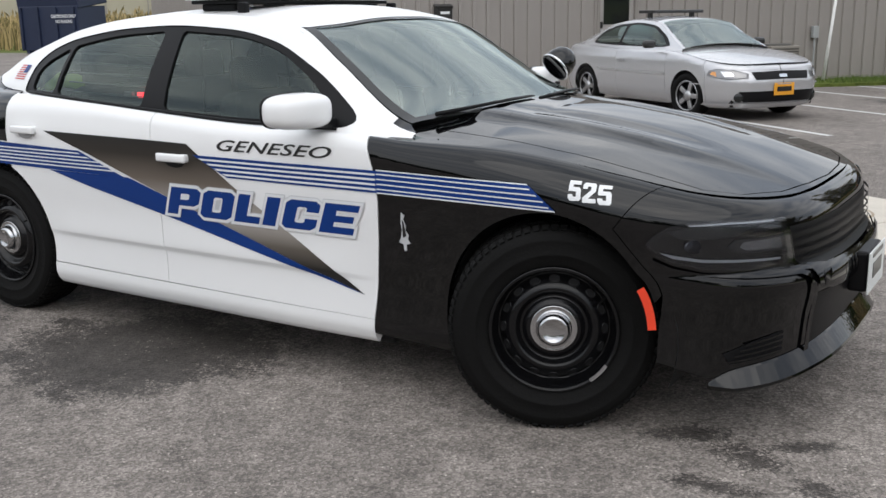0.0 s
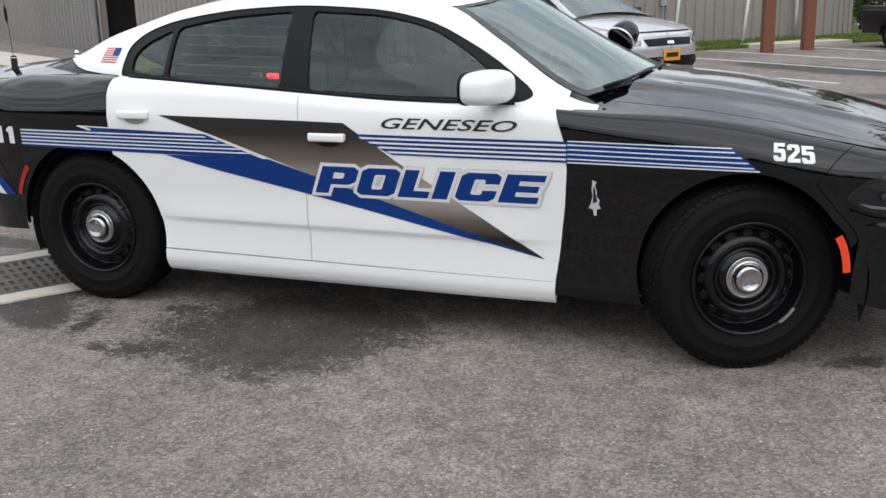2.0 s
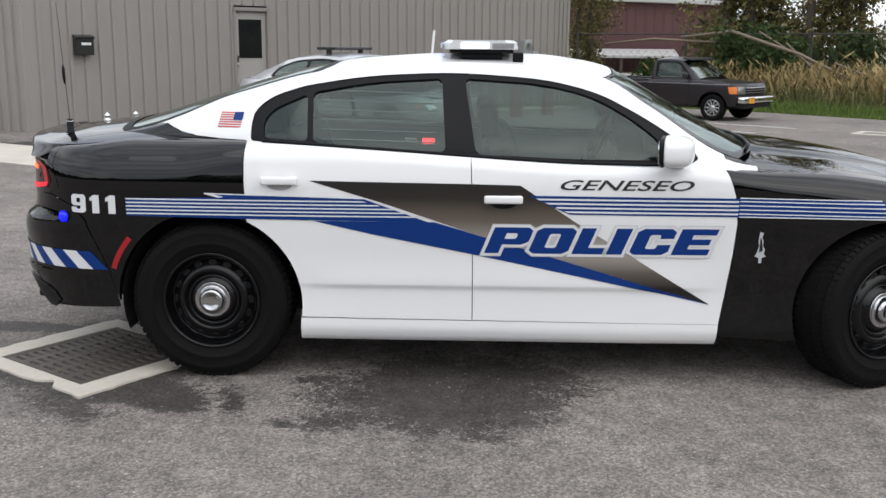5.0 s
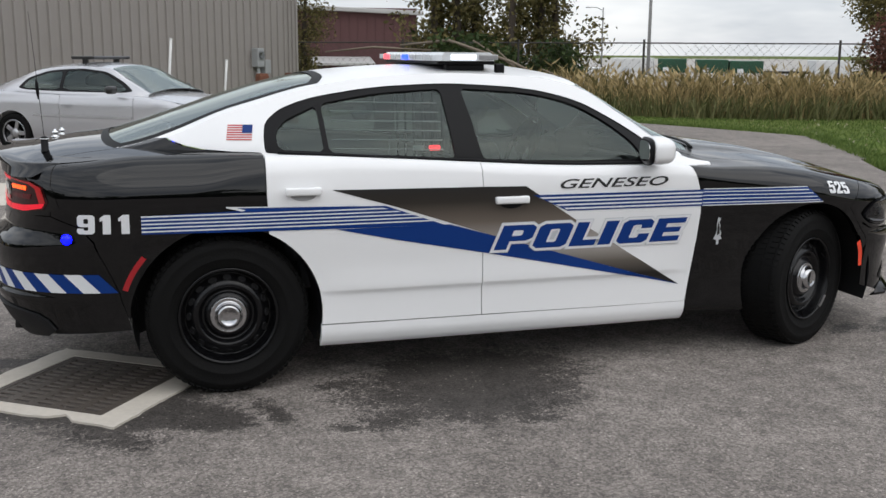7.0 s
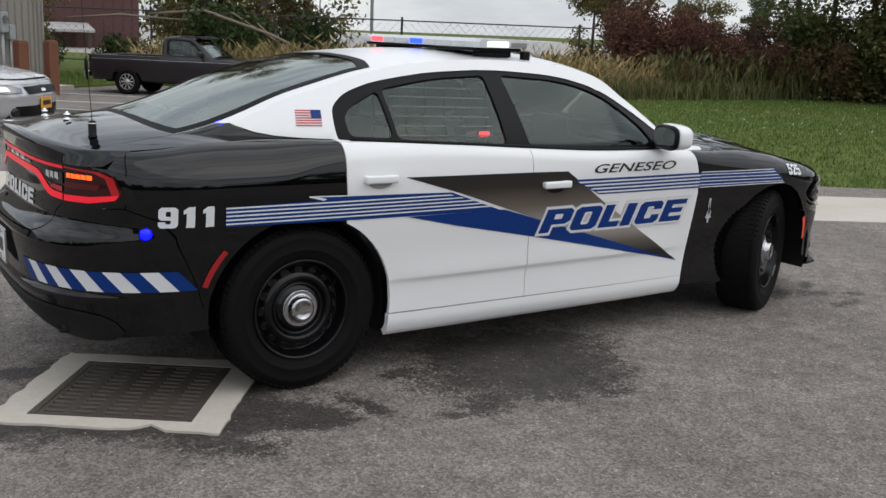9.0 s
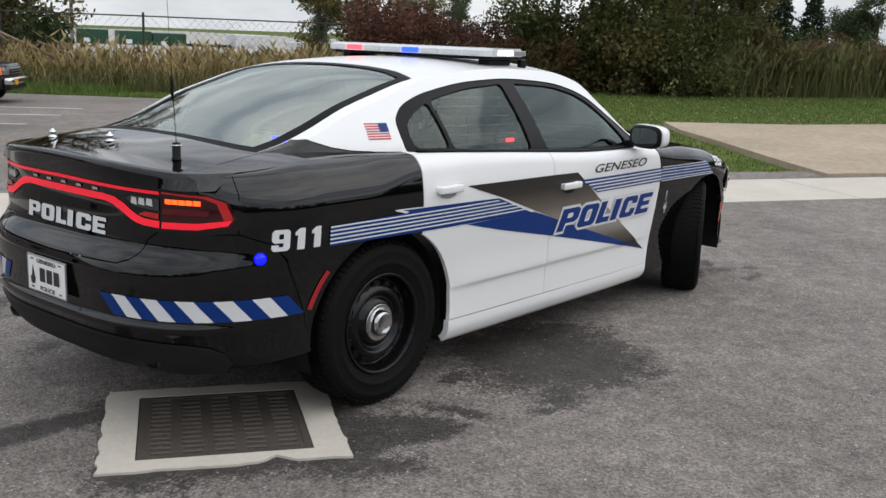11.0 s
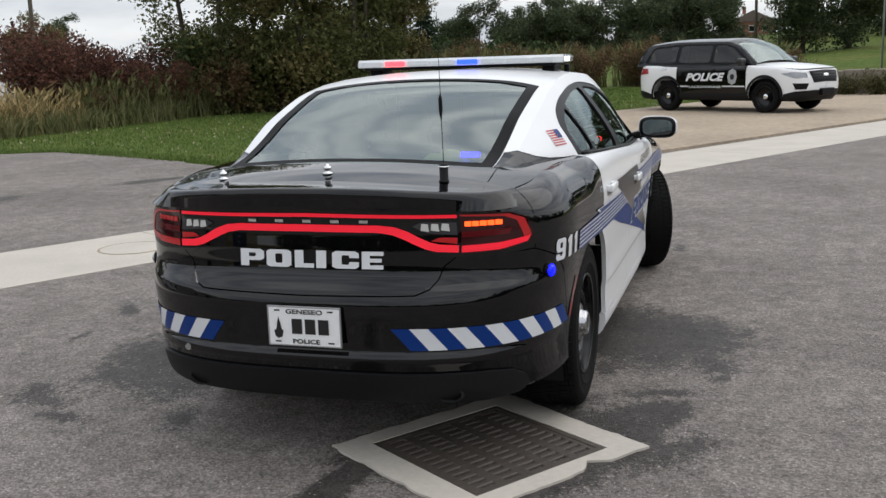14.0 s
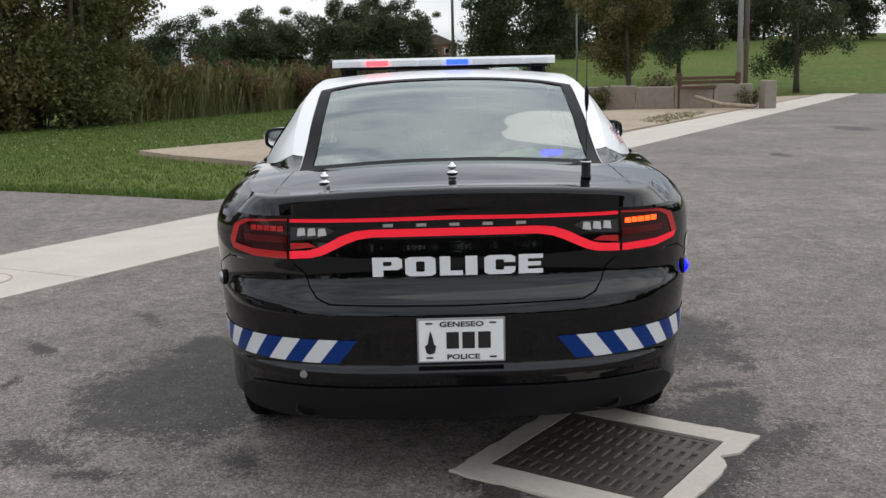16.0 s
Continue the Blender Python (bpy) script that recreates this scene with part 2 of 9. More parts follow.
ASPHALT = asphalt_mat("asphalt", (0.214, 0.190, 0.172), [
    (-0.44, -1.04, 0.60, 0.54, 0), (-0.02, -0.82, 0.24, 0.22, 20), (-0.80, -1.36, 0.22, 0.12, 20), (-0.30, -1.56, 0.14, 0.07, -20), (-1.36, -1.20, 0.15, 0.045, -70), (-1.08, -1.47, 0.13, 0.04, -20), (-1.02, -0.88, 0.13, 0.05, 20),
    (-2.134, -0.700, 0.60, 0.52, -35.2, 1), (-1.72, -1.12, 0.30, 0.20, -35), (-1.98, -1.36, 0.14, 0.10, 0), (-3.0, -0.08, 0.85, 0.10, -8),
    (-1.16, 1.22, 0.80, 0.56, -8), (-0.55, 1.30, 0.30, 0.22, 20), (-2.06, 1.62, 0.18, 0.07, 75), (-1.88, 1.80, 0.12, 0.06, 40), (-2.22, 1.42, 0.14, 0.045, 80), (-2.14, 0.84, 0.14, 0.06, 20), (0.22, 1.84, 0.17, 0.06, 30), (-0.40, 2.30, 0.16, 0.05, 40), (-1.02, 2.20, 0.10, 0.04, 0),
    (1.96, -0.68, 0.15, 0.05, 20), (2.20, -0.79, 0.13, 0.07, -30), (2.14, -1.05, 0.11, 0.04, 10), (2.42, -0.89, 0.09, 0.06, 0), (2.31, -0.62, 0.09, 0.035, 30),
    (16.1, -9.1, 0.9, 0.4, 0), (10.2, -5.5, 0.4, 0.15, 0), (3.3, 8.0, 1.6, 0.4, -35), (6.2, 6.4, 0.6, 0.2, -30), (-7.5, 9.0, 3.0, 0.9, 20), (1.6, 12.5, 2.0, 0.6, -40)])
CONCRETE = plain("concrete", (0.53, 0.485, 0.42), 0.85, grain=0.25, grain_scale=40, bump=0.15, dirt=0.35)
OLD_CONCRETE = plain("weathered_concrete", (0.37, 0.295, 0.215), 0.9, grain=0.8, grain_scale=9, bump=0.3, dirt=0.75)
CAST_IRON = plain("cast_iron", (0.085, 0.070, 0.058), 0.6, 0.2, grain=0.6, grain_scale=70, bump=0.4, dirt=0.4)
GRASS_SOIL = plain("grass_soil", (0.065, 0.09, 0.025), 0.95, grain=0.9, grain_scale=18, bump=0.4, dirt=0.7)
METAL_WALL = plain("ribbed_metal_wall", (0.285, 0.262, 0.242), 0.45, 0.0, grain=0.12, grain_scale=8, dirt=0.25)
LINE_PAINT = plain("line_paint", (0.62, 0.62, 0.60), 0.8, grain=0.4, grain_scale=30)

# ---- mesh helpers ----


def mesh_object(name, verts, faces, material, parent=None, label="", smooth=False):
    me = bpy.data.meshes.new(name)
    me.from_pydata([tuple(v) for v in verts], [], faces)
    me.materials.append(material)
    if smooth:
        me.polygons.foreach_set("use_smooth", [True] * len(me.polygons))
    ob = new(name, me)
    if parent:
        ob.parent = parent
    if label:
        ob["label"] = label
    return ob


def part(name, bm, material, parent=None, label="", smooth=False):
    me = bpy.data.meshes.new(name)
    bm.to_mesh(me)
    bm.free()
    me.materials.append(material)
    if smooth:
        me.polygons.foreach_set("use_smooth", [True] * len(me.polygons))
    ob = new(name, me)
    if parent:
        ob.parent = parent
    if label:
        ob["label"] = label
    return ob


def thing(name, label, category, m=None, group="", kind=""):
    ob = new(name)
    ob.empty_display_size = 0.1
    if m is not None:
        ob.matrix_world = m
    return tagged(ob, label, category, group, kind)


def add_box(bm, size, at=(0, 0, 0), turn=(0, 0, 0), bevel=0.0, segments=2):
    """One bevelled box into bm."""
    t = bmesh.new()
    bmesh.ops.create_cube(t, size=1, matrix=Matrix.Diagonal((*size, 1)))
    if bevel:
        bmesh.ops.bevel(t, geom=t.edges[:], offset=min(bevel, min(size) * 0.45), segments=segments, affect="EDGES", profile=0.5)
    m = pose(*at, *turn)
    vs = [bm.verts.new(m @ v.co) for v in t.verts]
    for f in t.faces:
        bm.faces.new([vs[v.index] for v in f.verts])
    t.free()
    return bm


def box(size, at=(0, 0, 0), turn=(0, 0, 0), bevel=0.0, segments=2):
    return add_box(bmesh.new(), size, at, turn, bevel, segments)


def add_lathe(bm, profile, segments=48, m=None, closed=False, caps=True):
    """Turns a list of (radius, height) round z."""
    m = m or Matrix()
    rings = []
    for r, h in profile:
        rings.append([bm.verts.new(m @ Vector((r * math.cos(2 * math.pi * i / segments), r * math.sin(2 * math.pi * i / segments), h))) for i in range(segments)])
    pairs = list(zip(rings, rings[1:])) + ([(rings[-1], rings[0])] if closed else [])
    for a, c in pairs:
        for i in range(segments):
            j = (i + 1) % segments
            bm.faces.new((a[i], a[j], c[j], c[i]))
    if caps and not closed:
        for ring in (rings[0], rings[-1]):
            bm.faces.new(ring)
    bmesh.ops.recalc_face_normals(bm, faces=bm.faces[:])
    return bm


def lathe(profile, segments=48, m=None, closed=False, caps=True):
    return add_lathe(bmesh.new(), profile, segments, m, closed, caps)


def rod(a, c, r, r2=None, segments=8, bm=None):
    """A round bar from a to c."""
    bm = bm or bmesh.new()
    a, c = Vector(a), Vector(c)
    d = c - a
    q = d.to_track_quat("Z", "Y").to_matrix().to_4x4()
    return add_lathe(bm, [(r, 0), (r if r2 is None else r2, d.length)], segments, Matrix.Translation(a) @ q)


def tube(points, r, segments=8, bm=None):
    """A round bar along a line of points."""
    bm = bm or bmesh.new()
    rings = []
    pts = [Vector(p) for p in points]
    for i, p in enumerate(pts):
        d = (pts[min(i + 1, len(pts) - 1)] - pts[max(i - 1, 0)]).normalized()
        q = d.to_track_quat("Z", "Y").to_matrix()
        rr = r[i] if isinstance(r, (list, tuple)) else r
        rings.append([bm.verts.new(p + q @ Vector((rr * math.cos(2 * math.pi * k / segments), rr * math.sin(2 * math.pi * k / segments), 0))) for k in range(segments)])
    for a, c in zip(rings, rings[1:]):
        for k in range(segments):
            j = (k + 1) % segments
            bm.faces.new((a[k], a[j], c[j], c[k]))
    bm.faces.new(list(reversed(rings[0])))
    bm.faces.new(rings[-1])
    return bm


def curve(*pairs):
    """A smooth function through (x, y) pairs."""
    xs, ys = np.array([p[0] for p in pairs], float), np.array([p[1] for p in pairs], float)
    d = np.diff(ys) / np.diff(xs)
    t = np.concatenate(([d[0]], [0.0 if a * c <= 0 else 2 * a * c / (a + c) for a, c in zip(d, d[1:])], [d[-1]]))

    def f(x):
        x = min(max(x, xs[0]), xs[-1])
        i = min(int(np.searchsorted(xs, x, side="right")) - 1, len(xs) - 2)
        h = xs[i + 1] - xs[i]
        s = (x - xs[i]) / h
        return float((1 + 2 * s) * (1 - s) ** 2 * ys[i] + s * (1 - s) ** 2 * h * t[i] + s * s * (3 - 2 * s) * ys[i + 1] + s * s * (s - 1) * h * t[i + 1])

    return f


def cut_grid(bm, us, vs):
    for axis, lines in ((0, us), (1, vs)):
        for q in lines:
            co, no = Vector((0, 0, 0)), Vector((0, 0, 0))
            co[axis], no[axis] = q, 1
            bmesh.ops.bisect_plane(bm, geom=bm.verts[:] + bm.edges[:] + bm.faces[:], dist=1e-6, plane_co=co, plane_no=no)


def flat_polygon(outlines):
    """A triangulated flat face set from outlines of (u, v)."""
    bm = bmesh.new()
    for outline in outlines:
        if sum(x0 * y1 - x1 * y0 for (x0, y0), (x1, y1) in zip(outline, list(outline[1:]) + [outline[0]])) < 0:
            outline = list(reversed(outline))
        bm.faces.new([bm.verts.new((float(u), float(v), 0)) for u, v in outline])
    bmesh.ops.remove_doubles(bm, verts=bm.verts[:], dist=1e-5)
    bmesh.ops.triangulate(bm, faces=bm.faces[:], ngon_method="EAR_CLIP")
    return bm


def lines_between(lo, hi, step):
    n = max(int((hi - lo) / step), 0)
    return [lo + (hi - lo) * (i + 0.5) / (n + 1) for i in range(n + 1)] if n else []


PAINTS = (BLACK, WHITE)


def sheet(name, flat, fn, material, parent, label="", step=0.05, lift=0.0, rim=0.0, vstep=None):
    """Lays a flat (u, v) mesh on the surface fn(u, v), smooth, lifted off it, with a rim turned inwards."""
    bm = flat if isinstance(flat, bmesh.types.BMesh) else flat_polygon([flat])
    us, vs = [v.co.x for v in bm.verts], [v.co.y for v in bm.verts]
    cut_grid(bm, lines_between(min(us), max(us), step), lines_between(min(vs), max(vs), vstep or step))
    if material in PAINTS:
        # merge the triangles of each grid cell, so that the paint mirrors evenly
        slanted = [ed for ed in bm.edges if len(ed.link_faces) == 2 and min(abs(ed.verts[0].co.x - ed.verts[1].co.x), abs(ed.verts[0].co.y - ed.verts[1].co.y)) > 1e-5]
        bmesh.ops.dissolve_edges(bm, edges=slanted, use_verts=False, use_face_split=False)
    bm.verts.index_update()
    e = 0.004
    normals = {}
    for v in bm.verts:
        u, w = v.co.x, v.co.y
        p = Vector(fn(u, w))
        n = (Vector(fn(u + e, w)) - Vector(fn(u - e, w))).cross(Vector(fn(u, w + e)) - Vector(fn(u, w - e)))
        if n.length < 1e-12:
            n = Vector((0, 0, 1))
        n.normalize()
        if n.dot(p - Vector((p.x * 0.82, 0, 0.55))) < 0:
            n.negate()
        normals[v] = n
        v.co = p + n * lift
    for f in bm.faces:
        f.normal_update()
        if f.normal.dot(normals[f.verts[0]]) < 0:
            f.normal_flip()
        f.smooth = True
    front = set(bm.faces)
    if rim:
        borders = [ed for ed in bm.edges if len(ed.link_faces) == 1]
        inner = {}
        for ed in borders:
            for v in ed.verts:
                if v not in inner:
                    inner[v] = bm.verts.new(v.co - normals[v] * rim)
        for ed in borders:
            lp = ed.link_loops[0]
            a, c = lp.vert, lp.link_loop_next.vert
            bm.faces.new((c, a, inner[a], inner[c]))
    bm.faces.ensure_lookup_table()
    loops = []
    for f in bm.faces:
        for lp in f.loops:
            loops.append(tuple(normals[lp.vert]) if f in front else (0.0, 0.0, 0.0))
    me = bpy.data.meshes.new(name)
    bm.to_mesh(me)
    bm.free()
    me.normals_split_custom_set(loops)
    me.materials.append(material)
    ob = new(name, me)
    ob.parent = parent
    if label:
        ob["label"] = label
    return ob


def letters(text, u0, v0, u1, v1, shear=0.0, weight=0.0, spacing=1.0):
    """A flat mesh of words that fills the box u0..u1, v0..v1."""
    cu = bpy.data.curves.new("letters", "FONT")
    cu.body, cu.shear, cu.offset, cu.space_character = text, shear, weight, spacing
    cu.resolution_u, cu.fill_mode = 4, "FRONT"
    ob = bpy.data.objects.new("letters", cu)
    me = ob.to_mesh()
    co = np.array([v.co for v in me.vertices])
    lo, hi = co.min(0), co.max(0)
    bm = bmesh.new()
    vs = [bm.verts.new((u0 + (c[0] - lo[0]) / (hi[0] - lo[0]) * (u1 - u0), v0 + (c[1] - lo[1]) / (hi[1] - lo[1]) * (v1 - v0), 0)) for c in co]
    for p in me.polygons:
        try:
            bm.faces.new([vs[i] for i in p.vertices])
        except ValueError:
            pass
    ob.to_mesh_clear()
    bpy.data.objects.remove(ob)
    bpy.data.curves.remove(cu)
    return bm

# ---- the black and white patrol sedan: its surface ----
# x runs forward, y to the left, z up; the middle of the wheelbase stands over the origin.
AXLE_F, AXLE_R, TYRE = 1.526, -1.526, 0.363
flank_width = curve((0.18, 0.865), (0.215, 0.9), (0.26, 0.914), (0.33, 0.912), (0.39, 0.911), (0.55, 0.922), (0.70, 0.936), (0.80, 0.944), (0.90, 0.948), (1.0, 0.936), (1.06, 0.918), (1.12, 0.895))
waist = curve((-2.6, -0.050), (-1.9, -0.034), (-1.5, -0.017), (-1.1, -0.006), (-0.7, -0.001), (0.3, 0.0), (0.8, -0.008), (1.5, -0.006), (2.0, -0.02), (2.5, -0.05))
shoulder = curve((-2.58, 0.995), (-2.4, 1.025), (-2.2, 1.06), (-1.9, 1.088), (-1.6, 1.094), (-1.34, 1.090), (-0.8, 1.066), (-0.34, 1.036), (0.14, 1.009), (0.8, 0.995), (1.2, 0.985), (1.5, 0.955), (1.8, 0.898), (2.1, 0.828), (2.3, 0.778), (2.47, 0.735))
crown = curve((-2.58, 0.075), (-2.4, 0.075), (-2.1, 0.07), (-1.8, 0.06), (0.8, 0.055), (1.1, 0.06), (1.5, 0.052), (2.05, 0.038), (2.47, 0.012))
turn_in = curve((-2.5, 0.020), (-2.42, 0.036), (-2.35, 0.07), (-2.2, 0.13), (-1.9, 0.175), (-1.65, 0.165), (-1.45, 0.105), (-1.3, 0.080), (-1.15, 0.066), (-0.9, 0.05), (0.7, 0.05), (1.1, 0.10), (1.5, 0.135), (1.75, 0.135), (2.0, 0.105), (2.2, 0.085), (2.47, 0.04))
rear_end = curve((0.18, -2.36), (0.26, -2.45), (0.34, -2.52), (0.40, -2.552), (0.44, -2.570), (0.462, -2.580), (0.474, -2.579), (0.496, -2.564), (0.55, -2.568), (0.66, -2.578), (0.71, -2.565), (0.745, -2.528), (0.78, -2.506), (0.86, -2.498), (0.95, -2.490), (1.0, -2.494), (1.06, -2.52))
front_end = curve((0.15, 2.27), (0.20, 2.345), (0.28, 2.36), (0.40, 2.365), (0.52, 2.385), (0.555, 2.387), (0.585, 2.370), (0.605, 2.348), (0.63, 2.342), (0.68, 2.340), (0.74, 2.335), (0.80, 2.295), (0.9, 2.22))
REAR_TURN, FRONT_TURN = -1.88, 1.5
PLAN_N, PLAN_M = 2.5, 3.1
FRONT_N = 2.9      # the nose is blunter than the tail


def plan_table(length, width, power=PLAN_N):
    """Arc length along the rounded corner against its angle."""
    ph = np.linspace(0, math.pi / 2, 400)
    px, py = length * np.sin(ph) ** (2 / power), width * np.cos(ph) ** (2 / PLAN_M)
    s = np.concatenate(([0], np.cumsum(np.hypot(np.diff(px), np.diff(py)))))
    return s, ph


REAR_S, REAR_PH = plan_table(0.66, 0.93, PLAN_N)
FRONT_S, FRONT_PH = plan_table(0.92, 0.93, FRONT_N)
A_REAR, A_FRONT = REAR_TURN - REAR_S[-1], FRONT_TURN + FRONT_S[-1]


def ring(a, z):
    """The point (x, half width) of the body's outline at height z, a metres along it; a is x on the straight flank."""
    if REAR_TURN <= a <= FRONT_TURN:
        return a, flank_width(z) + waist(a)
    if a < REAR_TURN:
        ph = float(np.interp(REAR_TURN - a, REAR_S, REAR_PH))
        end, start, power = rear_end(z), REAR_TURN, PLAN_N
        w = flank_width(z) + waist(REAR_TURN - 0.3)
    else:
        ph = float(np.interp(a - FRONT_TURN, FRONT_S, FRONT_PH))
        end, start, power = front_end(z) - 0.04, FRONT_TURN, FRONT_N
        w = flank_width(z) + waist(FRONT_TURN + 0.4)
    blend = min(abs(a - start) / 0.3, 1.0)
    w = (flank_width(z) + waist(start)) * (1 - blend) + w * blend
    sn, cs = max(math.sin(ph), 0.0), max(math.cos(ph), 0.0)
    return start + (end - start) * sn ** (2 / power), w * cs ** (2 / PLAN_M)


brim_y = curve((-2.58, 0.80), (-2.4, 0.78), (-2.2, 0.76), (-1.9, 0.79), (-1.6, 0.81), (-1.3, 0.865), (0.8, 0.86), (1.2, 0.84), (1.5, 0.82), (2.0, 0.79), (2.47, 0.77))


def lid(x, y):
    """Height of the bonnet and boot lid."""
    z = shoulder(x) - 0.004 + crown(x) * (1 - min(abs(y) / brim_y(x), 1.06) ** 2.2)
    if x > 0.7:
        f = min((x - 0.7) / 0.3, 1) * min(max((2.3 - x) / 0.6, 0), 1)
        half = 0.50 - 0.12 * (x - 0.9)
        z += f * (0.022 / (1 + math.exp((abs(y) - half) / 0.02)) - 0.008)
        dent = max(0.0, 1 - ((x - 1.45) / 0.45) ** 2) * 0.012 * math.exp(-((abs(y) - 0.30 + 0.06 * (x - 1.2)) / 0.06) ** 2)
        z -= dent
        z += 0.024 * min(max((1.18 - x) / 0.25, 0.0), 1.0) * max(0.0, 1 - (abs(y) / 0.80) ** 4) * min((x - 0.7) / 0.1, 1)
    return z


def skin(a, q, side=-1):
    """The body's side: a along the outline, q up it, which turns over on to the top at the shoulder."""
    x0, y0 = ring(a, 0.8)
    r = turn_in(x0)
    h = lid(x0, max(y0 - r, 0)) if (a < REAR_TURN or a > 0.9) else shoulder(x0)
    if 0.7 < a <= 0.9:
        h = shoulder(x0) + (lid(x0, y0 - r) - shoulder(x0)) * (a - 0.7) / 0.2
    if REAR_TURN <= a < REAR_TURN + 0.2:
        h = shoulder(x0) + (lid(x0, y0 - r) - shoulder(x0)) * (REAR_TURN + 0.2 - a) / 0.2
    z0 = h - r
    if q <= z0:
        x, y = ring(a, q)
        z = q
        if -1.2 < a < 0.8:
            y += 0.010 * math.exp(-((q - 0.462) / (0.075 if q > 0.462 else 0.016)) ** 2) * min(1, (a + 1.2) / 0.25 if a < -0.3 else (0.8 - a) / 0.25)
    else:
        th = min((q - z0) / r, 1.45)
        x, y = ring(a, z0)
        x2, y2 = ring(a + 0.01, z0)
        x1, y1 = ring(a - 0.01, z0)
        t = Vector((x2 - x1, y2 - y1)).normalized()
        inset = r * (1 - math.cos(th))
        xb, yb = ring(a, z0 - 0.006)
        lean = r * math.sin(th) * max(math.cos(th), 0.0) / 0.006
        x, y = x + t.y * inset + (x - xb) * lean, max(y - t.x * inset + (y - yb) * lean, 0.0)
        z = z0 + r * math.sin(th)
    return x, side * y, z


def q_top(a):
    x0, y0 = ring(a, 0.8)
    r = turn_in(x0)
    h = lid(x0, max(y0 - r, 0)) if (a < REAR_TURN or a > 0.9) else shoulder(x0)
    return h - r + 1.40 * r


def brim(a, k=1):
    """The edge between flank and top, a along the outline: (x, y)."""
    x, y, _ = skin(a, q_top(a), k)
    return x, y


def top(x, y):
    return x, y, lid(x, y)


def a_at(y, z=0.8):
    """How far along the outline the rear face has half width y."""
    lo, hi = A_REAR, REAR_TURN
    for _ in range(40):
        mid = (lo + hi) / 2
        if ring(mid, z)[1] < y:
            lo = mid
        else:
            hi = mid
    return lo


def a_front(y, z=0.6):
    lo, hi = FRONT_TURN, A_FRONT
    for _ in range(40):
        mid = (lo + hi) / 2
        if ring(mid, z)[1] > y:
            lo = mid
        else:
            hi = mid
    return lo


def brim_line(a0, a1, n, k=1):
    return [brim(a0 + (a1 - a0) * i / n, k) for i in range(n + 1)]


def flank_y(x, z):
    """Half width of the straight side at a place, for marks."""
    return skin(x, z, 1)[1]


# upper body
belt_y = curve((-2.2, 0.585), (-1.9, 0.645), (-1.75, 0.69), (-1.6, 0.742), (-1.45, 0.788), (-1.25, 0.832), (-1.1, 0.856), (-0.8, 0.882), (0.0, 0.885), (0.5, 0.868), (0.9, 0.84))
belt_z = curve((-2.2, 1.065), (-1.9, 1.095), (-1.6, 1.097), (-1.34, 1.091), (-0.8, 1.066), (-0.34, 1.037), (0.14, 1.010), (0.8, 0.997), (0.95, 0.99))
rail_y = curve((-2.15, 0.57), (-1.9, 0.612), (-1.75, 0.636), (-1.6, 0.648), (-1.36, 0.652), (-1.08, 0.642), (-0.8, 0.628), (-0.43, 0.622), (0.0, 0.632), (0.26, 0.655), (0.48, 0.70), (0.85, 0.79), (0.98, 0.83))
rail_z = curve((-2.15, 1.085), (-1.87, 1.125), (-1.72, 1.170), (-1.5, 1.262), (-1.36, 1.305), (-1.08, 1.383), (-0.8, 1.425), (-0.43, 1.444), (0.0, 1.428), (0.26, 1.372), (0.48, 1.235), (0.85, 1.012), (0.98, 0.995))
roof_z = curve((-2.15, 1.118), (-2.05, 1.142), (-1.87, 1.196), (-1.7, 1.252), (-1.41, 1.345), (-1.12, 1.421), (-0.84, 1.459), (-0.46, 1.479), (-0.03, 1.478), (0.2, 1.453), (0.34, 1.420), (0.6, 1.285), (0.85, 1.150), (1.0, 1.072), (1.1, 1.035))


def cabin_side(x, z, side=-1):
    """The upper flank (windows, pillars): z from the belt to the roof rail."""
    s = (z - belt_z(x)) / max(rail_z(x) - belt_z(x), 0.01)
    s = min(max(s, -0.3), 1.3)
    y = belt_y(x) + (rail_y(x) - belt_y(x)) * (s ** 1.3 if s > 0 else s)
    return x, side * y, z


def roof(x, y):
    yr = rail_y(x)
    e = min(abs(y) / yr, 1.2)
    return x, y, rail_z(x) + (roof_z(x) - rail_z(x)) * (1 - e ** 2.3)


def arc(cx, cz, r, a0, a1, n=28):
    return [(cx + r * math.cos(radians(a0 + (a1 - a0) * i / n)), cz + r * math.sin(radians(a0 + (a1 - a0) * i / n))) for i in range(n + 1)]


def top_line(a0, a1, n=24):
    return [(a0 + (a1 - a0) * i / n, q_top(a0 + (a1 - a0) * i / n)) for i in range(n + 1)]


car = thing("patrol_car", "black and white police patrol sedan with blue stripes, parked on asphalt", "car")
GAP = 0.004
ARCH_F, ARCH_R = 0.382, 0.378


